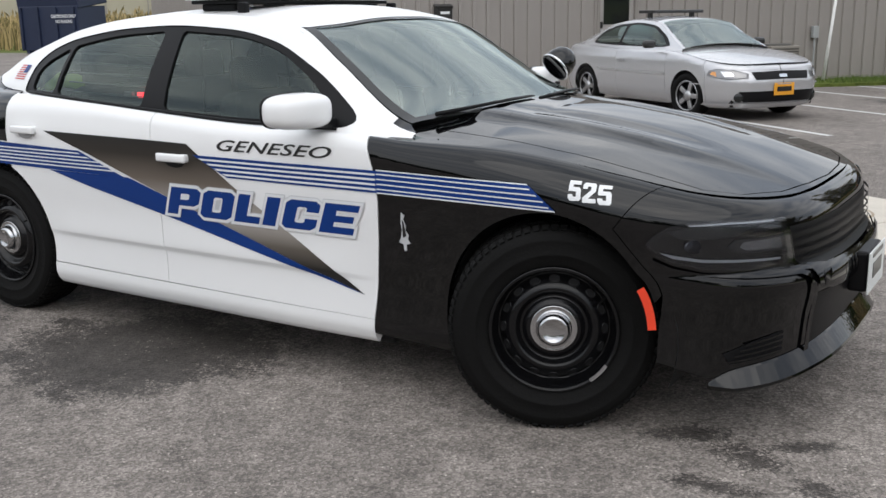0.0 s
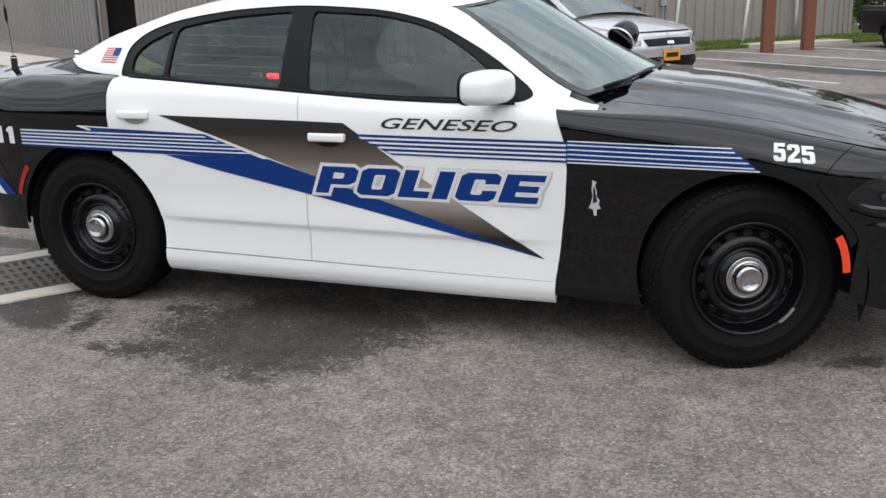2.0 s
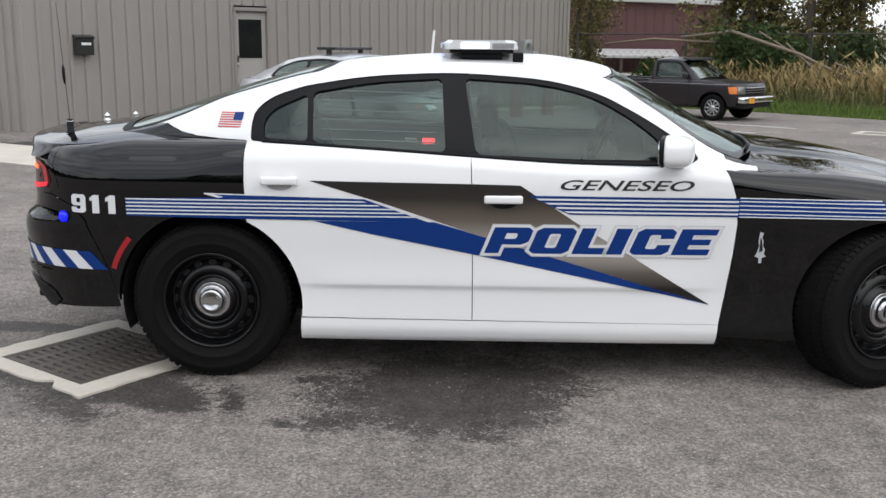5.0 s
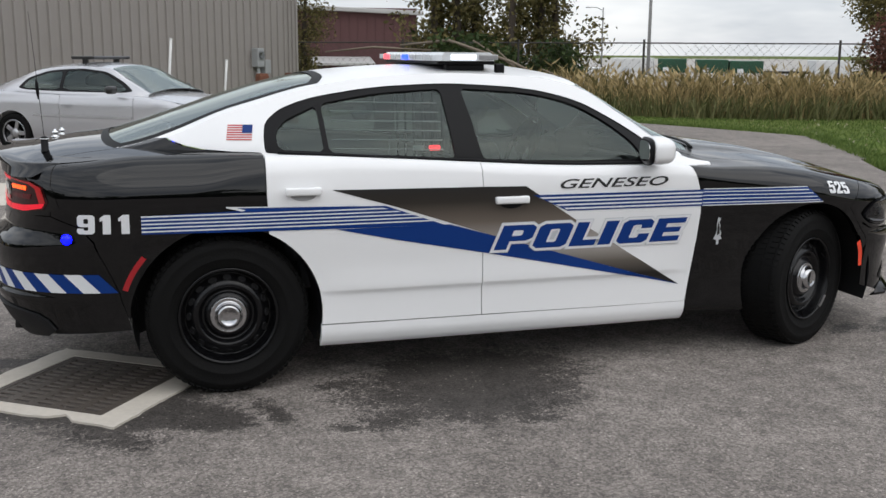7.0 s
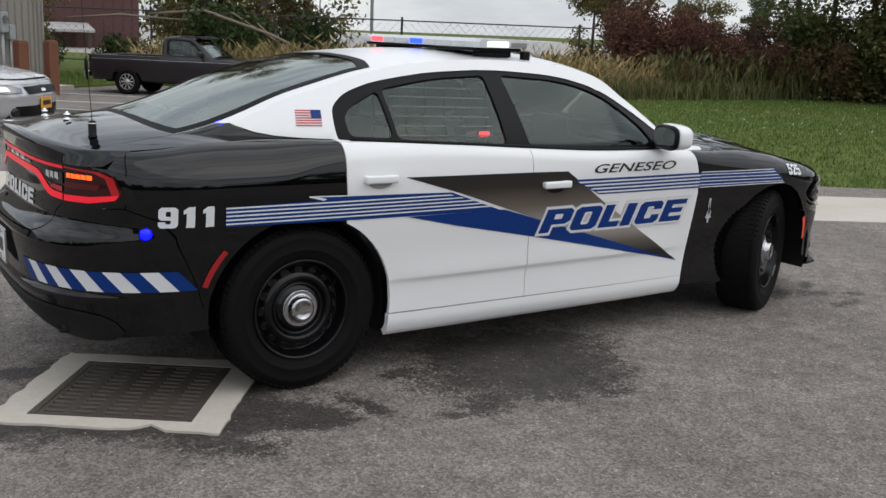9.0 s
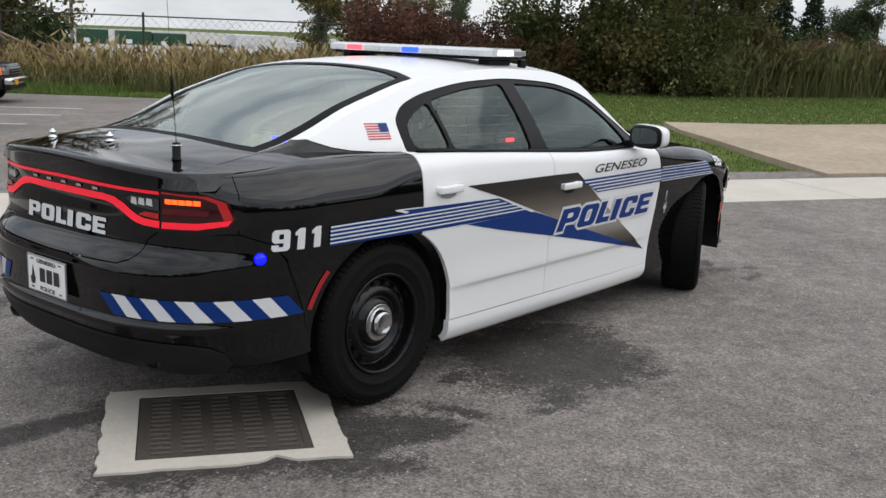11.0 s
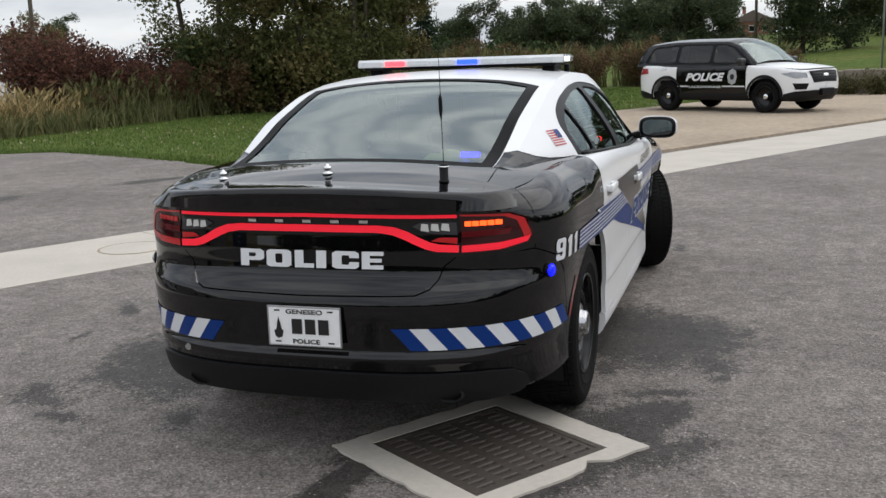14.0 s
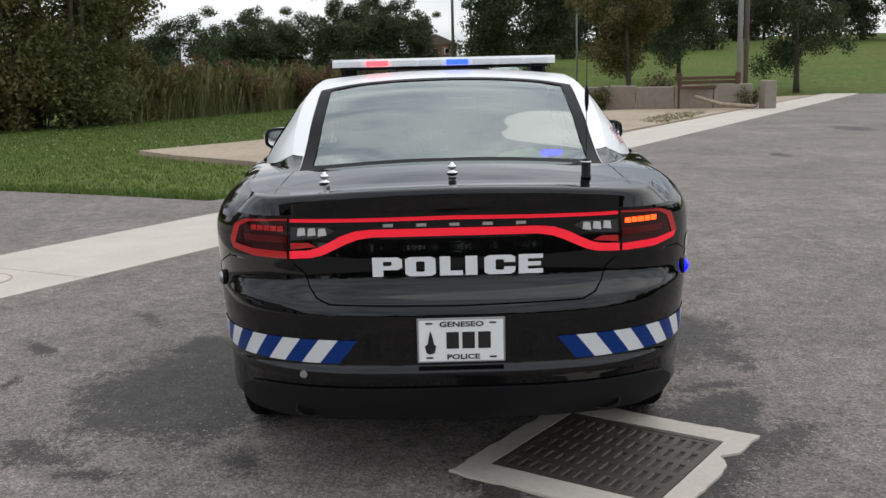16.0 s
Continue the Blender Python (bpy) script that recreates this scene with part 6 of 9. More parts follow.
# manhole lid in the gutter
p = U * -0.45 + N * 3.86
lid_ob = thing("manhole_cover", "round pale concrete manhole cover set in the gutter", "manhole cover", Matrix.Translation((p.x, p.y, 0.006)))
part("cover_ring", lathe([(0.30, 0.0), (0.30, 0.004), (0.285, 0.004), (0.283, 0.001)], 40), OLD_CONCRETE, lid_ob, "", True)
part("cover_plate", lathe([(0.280, 0.0), (0.280, 0.0035), (0.01, 0.0045)], 40), CONCRETE, lid_ob)
slab("driveway_pad", [(8.45, 0.62), (9.4, 1.6), (11.3, 3.4), (12.8, 4.9), (14.2, 5.95), (16.4, 4.1), (18.5, 3.1), (24, 0.3), (31, -3.4), (37.5, -16.4)], 0.04, OLD_CONCRETE, "weathered tan concrete pad beside the gutter", "pavement", 0.1)

# storm drain: concrete collar, frame and a slotted iron grate
drain_m = Matrix.Translation((-2.17, -0.585, 0.0)) @ Matrix.Rotation(math.atan2(-0.565, 0.80), 4, "Z")
drain = thing("storm_drain", "rusty slotted iron storm drain in a chipped pale concrete collar", "storm drain", drain_m)
LX, LY = 0.95, 0.87      # collar
IX, IY = 0.66, 0.66      # opening


def collar():
    rng = random.Random(4)
    outer, n = [], 26
    for side in range(4):
        for i in range(n):
            t = -0.5 + i / n
            x, y = ((t * LX, -LY / 2), (LX / 2, t * LY), (-t * LX, LY / 2), (-LX / 2, -t * LY))[side]
            wob = 0.010 * rng.random() + (0.045 * max(0, noise.noise((x * 7, y * 7, 3))) + 0.05 * math.exp(-((x - 0.19) / 0.045) ** 2) if side == 0 else 0.012 * noise.noise((x * 9, y * 9, 1)))
            nx, ny = ((0, 1), (-1, 0), (0, -1), (1, 0))[side]
            outer.append((x + nx * wob, y + ny * wob))
    return outer


def holed_slab(outer, inner, z, thick):
    bm = bmesh.new()
    edges = []
    for loop in (outer, inner):
        vs = [bm.verts.new((x, y, z)) for x, y in loop]
        edges += [bm.edges.new((a, c)) for a, c in zip(vs, vs[1:] + vs[:1])]
    bmesh.ops.triangle_fill(bm, use_beauty=True, edges=edges)
    bad = [f for f in bm.faces if inside(inner, *f.calc_center_median().xy)]
    bmesh.ops.delete(bm, geom=bad, context="FACES_ONLY")
    g = bmesh.ops.extrude_face_region(bm, geom=bm.faces[:])
    bmesh.ops.translate(bm, verts=[v for v in g["geom"] if isinstance(v, bmesh.types.BMVert)], vec=(0, 0, -thick))
    bmesh.ops.recalc_face_normals(bm, faces=bm.faces[:])
    return bm


square = lambda a, c: [(-a / 2, -c / 2), (a / 2, -c / 2), (a / 2, c / 2), (-a / 2, c / 2)]
part("collar", holed_slab(collar(), square(IX + 0.01, IY + 0.01), 0.010, 0.15), CONCRETE, drain, "chipped pale concrete collar")
part("grate_frame", holed_slab(square(IX, IY), square(IX - 0.05, IY - 0.05), 0.009, 0.05), CAST_IRON, drain, "iron frame")
# pit floor: the depth's shade is put into its near-black colour
bm = bmesh.new()
add_box(bm, (IX - 0.02, IY - 0.02, 0.01), (0, 0, -0.16))
part("drain_floor", bm, plain("pit_shade", (0.008, 0.007, 0.006), 0.8), drain, "near-black drain pit floor")
cols_n, rows_n = 5, 13
gx, gy = (IX - 0.05) / cols_n, (IY - 0.05) / rows_n
for j in range(rows_n + 1):
    y = -(IY - 0.05) / 2 + gy * j
    part("grate_bar", box((IX - 0.048, 0.026, 0.05), (0, y, -0.018), bevel=0.004, segments=1), CAST_IRON, drain)
for i in range(cols_n + 1):
    x = -(IX - 0.05) / 2 + gx * i
    part("grate_rib", box((0.050, IY - 0.048, 0.048), (x, 0, -0.0175), bevel=0.004, segments=1), CAST_IRON, drain)
# a second, smaller drain across the lot
far_drain = thing("storm_drain", "small far storm drain in a concrete collar", "storm drain", Matrix.Translation((7.05, 12.7, 0.006)) @ Matrix.Rotation(radians(-35), 4, "Z"))
part("collar", holed_slab(square(1.15, 0.75), square(0.9, 0.42), 0.0, 0.1), CONCRETE, far_drain)
for i in range(12):
    part("grate_bar", box((0.03, 0.42, 0.02), (-0.42 + 0.0764 * i, 0, -0.02)), CAST_IRON, far_drain)

# gravel yard beyond the fence
slab("yard", [(9, 44), (24, 33), (44, 28), (70, 40), (150, 110), (230, 320), (-60, 340), (-20, 70)], -0.03, plain("pale_gravel", (0.36, 0.34, 0.31), 0.95, grain=0.5, grain_scale=3, dirt=0.4), "pale gravel yard beyond the fence", "gravel", 0.05)

# painted bays
for x0, y0, x1, y1 in ((-0.6, 16.6, 4.7, 12.7), (-1.3, 15.2, 3.4, 11.45), (1.2, 17.8, 5.75, 13.75), (-1.5, 12.9, 1.9, 10.2), (-1.6, 10.1, 0.58, 8.3)):
    p0, p1 = Vector((x0, y0)), Vector((x1, y1))
    d = (p1 - p0).normalized()
    w = Vector((-d.y, d.x)) * 0.045
    slab("bay_line", [tuple(p0 - w), tuple(p1 - w), tuple(p1 + w), tuple(p0 + w)], 0.004, LINE_PAINT, "worn white painted parking line", "line")

# ---- ribbed metal building ----
WALL_H = 3.4


def panel_mesh():
    """One sheet with three folded ribs."""
    prof = []
    for r in range(3):
        x = PW / 3 * r
        prof += [(x, 0.0), (x + 0.205, 0.0), (x + 0.218, 0.042), (x + 0.270, 0.042), (x + 0.283, 0.0)]
    prof.append((PW, 0.0))
    vs = [(x, -y, z) for z in (0.0, 1.0) for x, y in prof]
    n = len(prof)
    me = bpy.data.meshes.new("wall_panel")
    me.from_pydata(vs, [], [(i, i + 1, n + i + 1, n + i) for i in range(n - 1)])
    me.materials.append(METAL_WALL)
    return me


PANEL = panel_mesh()


def ribbed_wall(name, origin, along, length, openings, label):
    """A wall of ribbed sheets on a solid backing, from origin along a direction, outside to the right of it; openings: (s0, s1, z0, z1)."""
    ang = math.atan2(along.y, along.x)
    wall = thing(name, label, "wall", Matrix.Translation((origin.x, origin.y, -0.3)) @ Matrix.Rotation(ang, 4, "Z"), kind="structure")
    cuts = sorted({0.0, length, *[s for o in openings for s in o[:2]]})
    bm = bmesh.new()
    for s0, s1 in zip(cuts, cuts[1:]):
        holes = [o for o in openings if o[0] < s1 - 1e-4 and o[1] > s0 + 1e-4]
        z = 0.0
        for o in sorted(holes, key=lambda q: q[2]):
            if o[2] > z:
                add_box(bm, (s1 - s0, 0.15, o[2] - z), ((s0 + s1) / 2, 0.085, (o[2] + z) / 2))
            z = o[3]
        add_box(bm, (s1 - s0, 0.15, WALL_H - z), ((s0 + s1) / 2, 0.085, (WALL_H + z) / 2))
    part("wall_core", bm, METAL_WALL, wall)
    s = 0.0
    while s < length - 0.01:
        w = min(PW, length - s)
        spans = [(0.0, WALL_H)]
        for o in openings:
            if o[0] < s + w - 0.05 and o[1] > s + 0.05:
                spans = [q for a, c in spans for q in ((a, min(c, o[2])), (max(a, o[3]), c)) if q[1] - q[0] > 0.02]
        for z0, z1 in spans:
            ob = new("wall_panel", PANEL)
            ob.parent = wall
            ob.location, ob.scale = (s, -0.001, z0), (w / PW, 1, z1 - z0)
        s += PW
    return wall


GO = 0.3      # walls start 0.3 below the lot
front = ribbed_wall("wall_front", CORNER, B, 17.6 * PW, [(5 * PW, 6 * PW, 0.0, GO + 2.22)], "taupe ribbed metal building wall with a door")
SIDE_N = 30      # sheets along the other wall
side_origin = CORNER - S * (SIDE_N * PW)
left = ribbed_wall("wall_side", side_origin, S, SIDE_N * PW, [((SIDE_N - 3) * PW, (SIDE_N - 1) * PW - 0.4, GO + 1.28, GO + 2.30), ((SIDE_N - 11) * PW, (SIDE_N - 8) * PW, 0.0, GO + 3.6)], "taupe ribbed metal wall with a window and an open bay")
DARK_IN = plain("dark_interior", (0.03, 0.03, 0.032), 0.8, grain=0.5, grain_scale=5)
bm = bmesh.new()
for c, s in (((0, 3.0, 1.95), (4.0, 0.1, 4.1)), ((-2.0, 1.5, 1.95), (0.1, 3.0, 4.1)), ((2.0, 1.5, 1.95), (0.1, 3.0, 4.1)), ((0, 1.5, 3.95), (4, 3, 0.1))):
    add_box(bm, s, c)
p = side_origin + S * ((SIDE_N - 9.5) * PW)
bay = tagged(part("bay_lining", bm, DARK_IN, None), "dark inside of the open bay", "wall", kind="structure")
bay.matrix_world = Matrix.Translation((p.x, p.y, 0)) @ Matrix.Rotation(math.atan2(S.y, S.x), 4, "Z") @ Matrix.Translation((0, 0.2, 0))
end_r = CORNER + B * (17.6 * PW)
end_back, side_back = end_r - C * 22, side_origin + B * 6.0
bm = bmesh.new()
for a, c in ((end_r, end_back), (end_back, side_back), (side_back, side_origin)):
    d = c - a
    add_box(bm, (d.length, 0.2, WALL_H), ((a.x + c.x) / 2, (a.y + c.y) / 2, WALL_H / 2 - 0.3), (0, 0, math.degrees(math.atan2(d.y, d.x))))
tagged(part("wall_rear", bm, METAL_WALL), "taupe metal end walls", "wall", kind="structure")
slab("roof", [tuple(q) for q in (CORNER, end_r, end_back, side_back, side_origin)], WALL_H - 0.12, METAL_WALL, "taupe metal roof sheet", "roof", 0.18)

front_m = Matrix.Translation((CORNER.x, CORNER.y, 0)) @ Matrix.Rotation(math.atan2(B.y, B.x), 4, "Z")
side_m = Matrix.Translation((side_origin.x, side_origin.y, 0)) @ Matrix.Rotation(math.atan2(S.y, S.x), 4, "Z")
DOOR_GREY = plain("door_paint", (0.34, 0.32, 0.30), 0.45, grain=0.15, grain_scale=20)
DARK_GLASS = plain("dark_window_glass", (0.012, 0.014, 0.014), 0.03)
door = thing("door", "taupe steel door with a dark glazed panel", "door", front_m @ Matrix.Translation((5.5 * PW, 0.03, 0.05)), kind="structure")
part("door_leaf", box((0.74, 0.045, 2.05), (0, 0, 1.03), bevel=0.004), DOOR_GREY, door)
bm = bmesh.new()
for c, s in (((-0.385, -0.03, 1.04), (0.06, 0.14, 2.14)), ((0.385, -0.03, 1.04), (0.06, 0.14, 2.14)), ((0, -0.03, 2.10), (0.83, 0.14, 0.07))):
    add_box(bm, s, c, bevel=0.006)
part("door_frame", bm, plain("frame_brown", (0.24, 0.22, 0.20), 0.5), door)
part("pane", box((0.52, 0.02, 0.74), (0.0, -0.022, 1.54), bevel=0.004), DARK_GLASS, door, "dark door glass")
part("door_knob", lathe([(0.028, 0.0), (0.014, 0.02), (0.03, 0.045), (0.02, 0.06)], 16, Matrix.Translation((-0.31, -0.02, 1.05)) @ Matrix.Rotation(radians(90), 4, "X")), ALLOY, door, "metal knob", True)
part("door_closer", box((0.06, 0.03, 0.12), (-0.31, -0.03, 1.16), bevel=0.005), VINYL_BLACK, door)
win = thing("window_1", "dark sliding window in a brown frame", "window", side_m @ Matrix.Translation(((SIDE_N - 2) * PW - 0.2, 0.04, 1.79)), kind="structure")
bm = bmesh.new()
for c, s in (((-0.645, -0.03, 0), (0.06, 0.12, 1.02)), ((0.645, -0.03, 0), (0.06, 0.12, 1.02)), ((0, -0.03, 0.48), (1.35, 0.12, 0.06)), ((0, -0.03, -0.48), (1.35, 0.12, 0.06)), ((0.0, -0.02, 0), (0.045, 0.08, 0.92))):
    add_box(bm, s, c, bevel=0.008)
part("window_frame", bm, plain("bronze_frame", (0.035, 0.03, 0.026), 0.4), win)
for x in (-0.315, 0.315):
    part("pane", box((0.60, 0.012, 0.91), (x, 0.01, 0)), DARK_GLASS, win)
# bay door leaf slid aside, a grey post
ob = thing("bay_door", "grey ribbed sliding bay door", "door", side_m @ Matrix.Translation(((SIDE_N - 11) * PW - 2.35, -0.10, 0)), kind="structure")
part("door_leaf", box((4.6, 0.05, 3.7), (0, 0, 1.85), bevel=0.01), plain("bay_grey", (0.20, 0.20, 0.20), 0.5), ob)
for i in range(15):
    part("door_rib", box((0.05, 0.03, 3.6), (-2.1 + 0.3 * i, -0.035, 1.85), bevel=0.008), METAL_WALL, ob)

# black letter box, air conditioner, meter boxes and pipes on the wall
ob = thing("wall_mailbox", "black metal wall mailbox with a pale label", "mailbox", front_m @ Matrix.Translation((0.97, -0.10, 1.44)))
part("box_body", box((0.32, 0.13, 0.30), (0, 0, 0), bevel=0.012), VINYL_BLACK, ob)
part("box_lid", box((0.34, 0.16, 0.05), (0, -0.012, 0.155), (12, 0, 0), bevel=0.01), VINYL_BLACK, ob)
part("box_label", box((0.17, 0.006, 0.045), (0.02, -0.069, 0.04)), VINYL_WHITE, ob, "pale label")
ob = thing("air_conditioner", "weathered tan outdoor air conditioner unit", "air conditioner", front_m @ Matrix.Translation((7.50, -0.60, 0)))
part("unit_body", box((0.62, 0.60, 0.68), (0, 0, 0.43), bevel=0.02), plain("ac_tan", (0.22, 0.20, 0.17), 0.55, grain=0.3, grain_scale=30, dirt=0.3), ob)
part("unit_foot", box((0.72, 0.70, 0.08), (0, 0, 0.03), bevel=0.01), CONCRETE, ob)
for i in range(12):
    part("unit_slat", box((0.56, 0.012, 0.022), (0, -0.302, 0.16 + 0.05 * i), (20, 0, 0)), plain("ac_dark", (0.08, 0.075, 0.07), 0.6) if i == 0 else bpy.data.materials["ac_dark"], ob)
part("unit_top", lathe([(0.27, 0.0), (0.27, 0.02), (0.24, 0.03), (0.05, 0.035)], 32, Matrix.Translation((0, 0, 0.77))), bpy.data.materials["ac_dark"], ob, "", True)
ob = thing("electric_meter", "grey electric meter boxes with conduit on the wall", "meter box", front_m @ Matrix.Translation((12.41, -0.14, -0.02)))
BOXGREY = plain("box_grey", (0.33, 0.34, 0.34), 0.45, grain=0.2, grain_scale=20)
part("meter_box", box((0.26, 0.20, 0.46), (-0.1, 0, 1.42), bevel=0.02), BOXGREY, ob)
part("meter_box", box((0.22, 0.16, 0.34), (0.20, 0, 1.20), bevel=0.02), BOXGREY, ob)
part("conduit", rod((-0.1, 0, -0.1), (-0.1, 0, 1.22), 0.045, segments=14), BOXGREY, ob, "", True)
part("conduit", rod((0.20, 0, -0.1), (0.20, 0, 1.06), 0.022, segments=10), BOXGREY, ob, "", True)
part("meter_dial", lathe([(0.09, 0), (0.085, 0.06), (0.04, 0.075)], 20, Matrix.Translation((-0.1, -0.10, 1.48)) @ Matrix.Rotation(radians(90), 4, "X")), LENS, ob, "", True)
ob = thing("wall_switch", "small grey junction box on the wall", "junction box", front_m @ Matrix.Translation((8.65, -0.07, 1.0)))
part("box_body", box((0.13, 0.09, 0.24), bevel=0.01), BOXGREY, ob)
part("conduit", rod((0, 0, -0.9), (0, 0, -0.11), 0.018), BOXGREY, ob)
# white marker poles that lean by the wall
POLE_WHITE = plain("pole_white", (0.72, 0.72, 0.70), 0.5, grain=0.15, grain_scale=20)
for s, dz, lean in ((8.54, 1.85, 5), (10.38, 1.40, 5)):
    p = CORNER + B * s + C * 0.6
    ob = thing("marker_pole", "white plastic marker pole leaning by the wall", "pole", Matrix.Translation((p.x, p.y, -0.05)) @ Euler((0, radians(lean), 0)).to_matrix().to_4x4(), group="marker poles")
    part("pole", rod((0, 0, 0), (0, 0, dz), 0.032, 0.028, 12), POLE_WHITE, ob, "", True)
    part("pole_cap", lathe([(0.031, dz), (0.031, dz + 0.015), (0.014, dz + 0.022)], 12), POLE_WHITE, ob, "", True)
# rust-brown timber bollards
BOLLARD = plain("bollard_brown", (0.17, 0.065, 0.035), 0.8, grain=0.5, grain_scale=30, bump=0.3, dirt=0.4)
first = None
for x, y in ((0.58, 16.1), (1.30, 16.9)):
    m = Matrix.Translation((x, y, -0.05)) @ Matrix.Rotation(radians(20), 4, "Z")
    if first is None:
        first = thing("bollard", "rust-brown square timber bollard by the lot's edge", "bollard", m, group="timber bollards")
        part("post", box((0.22, 0.22, 1.12), (0, 0, 0.56), bevel=0.02), BOLLARD, first)
        part("post_cap", box((0.19, 0.19, 0.03), (0, 0, 1.13), bevel=0.012), BOLLARD, first)
    else:
        copy_thing(first, m)
# grass strip under the front wall
p = [CORNER + B * 5.2 + C * 0.06, CORNER + B * 17.6 + C * 0.06, CORNER + B * 17.6 + C * 2.4, CORNER + B * 10.2 + C * 1.5, CORNER + B * 5.5 + C * 1.2]
slab("grass_strip", [tuple(q) for q in p], 0.06, GRASS, "narrow grass strip along the building", "grass", 0.06)
p = [CORNER + B * 9.8 + C * 1.2, CORNER + B * 12.2 + C * 1.2, CORNER + B * 12.2 + C * 1.95, CORNER + B * 9.8 + C * 1.95]
slab("concrete_step", [tuple(q) for q in p], 0.085, CONCRETE, "pale concrete apron by the bollards", "pavement", 0.1)

# ---- parked vehicles: a shared shell ----
class Shell:
    """A rounded car body: flank width by height, ends by height, shoulder line and crown by length."""

    def __init__(self, flank, rear, front, shoulder_line, crown_h, turn, rear_turn, front_turn, brim_half):
        self.flank, self.rear, self.front, self.sh, self.cr, self.r = flank, rear, front, shoulder_line, crown_h, turn
        self.rt, self.ft, self.brim_half = rear_turn, front_turn, brim_half
        self.rs, self.rph = plan_table(abs(rear(0.6) - rear_turn), flank(0.6))
        self.fs, self.fph = plan_table(abs(front(0.6) - front_turn), flank(0.6))
        self.a0, self.a1 = rear_turn - self.rs[-1], front_turn + self.fs[-1]

    def ring(self, a, z):
        if self.rt <= a <= self.ft:
            return a, self.flank(z)
        if a < self.rt:
            ph, end, start = float(np.interp(self.rt - a, self.rs, self.rph)), self.rear(z), self.rt
        else:
            ph, end, start = float(np.interp(a - self.ft, self.fs, self.fph)), self.front(z), self.ft
        return start + (end - start) * max(math.sin(ph), 0) ** (2 / PLAN_N), self.flank(z) * max(math.cos(ph), 0) ** (2 / PLAN_M)

    def lid(self, x, y):
        return self.sh(x) + self.cr * (1 - min(abs(y) / self.brim_half, 1.05) ** 2.2)

    def height(self, a):
        x, y = self.ring(a, 0.6)
        return self.lid(x, max(y - self.r, 0))

    def skin(self, a, q, side=-1):
        z0 = self.height(a) - self.r
        if q <= z0:
            x, y = self.ring(a, q)
            return x, side * y, q
        th = min((q - z0) / self.r, 1.45)
        x, y = self.ring(a, z0)
        x2, y2 = self.ring(a + 0.01, z0)
        x1, y1 = self.ring(a - 0.01, z0)
        t = Vector((x2 - x1, y2 - y1)).normalized()
        k = self.r * (1 - math.cos(th))
        return x + t.y * k, side * max(y - t.x * k, 0), z0 + self.r * math.sin(th)

    def q_top(self, a):
        return self.height(a) + 0.4 * self.r

    def brim(self, a, k):
        return self.skin(a, self.q_top(a), k)[:2]


def car_wheel(parent, x, y, r, spokes, rim_mat, steer=0.0, rim_r=0.62):
    k = -1 if y < 0 else 1
    w = new("wheel")
    w.parent = parent
    w.matrix_local = Matrix.Translation((x, y, r)) @ Matrix.Rotation(radians(steer), 4, "Z") @ Matrix.Rotation(radians(90 if k < 0 else -90), 4, "X")
    part("tyre", lathe([(r * rim_r, -0.085), (r * 0.85, -0.10), (r * 0.96, -0.085), (r, -0.05), (r, 0.05), (r * 0.96, 0.085), (r * 0.85, 0.10), (r * rim_r, 0.085)], 40, closed=True), RUBBER, w, "black tyre", True)
    rim = part("rim", lathe([(r * rim_r + 0.004, 0.086), (r * rim_r - 0.01, 0.09), (r * rim_r - 0.02, 0.06), (r * rim_r - 0.03, 0.02), (0.03, 0.02)], 40, caps=False), STEEL if spokes else rim_mat, w, "", True)
    for i in range(spokes):
        a = 2 * math.pi * i / spokes
        part("spoke", box((r * rim_r - 0.05, 0.062 if spokes < 8 else 0.034, 0.03), (0.5 * r * rim_r * math.cos(a), 0.5 * r * rim_r * math.sin(a), 0.055), (0, 0, math.degrees(a)), 0.008), rim_mat, rim)
    part("hub_cap", lathe([(0.075, 0.02), (0.07, 0.075), (0.04, 0.088), (0.01, 0.089)], 20), CHROME if spokes == 0 else rim_mat, w, "", True)
    part("rim_ring", lathe([(r * rim_r - 0.006 + 0.012 * math.cos(radians(t)), 0.082 + 0.008 * math.sin(radians(t))) for t in range(0, 360, 60)], 40, closed=True), rim_mat, w, "", True)
    return w


def arch_outline(sh, axles, r, sill):
    """Lower edge of the flank from nose to tail with the wheel openings."""
    pts = []
    for ax in axles:
        pts += [(ax + r * math.cos(radians(t)), axles[ax] + r * math.sin(radians(t))) for t in range(-20, 201, 10) if axles[ax] + r * math.sin(radians(t)) > sill]
    return pts


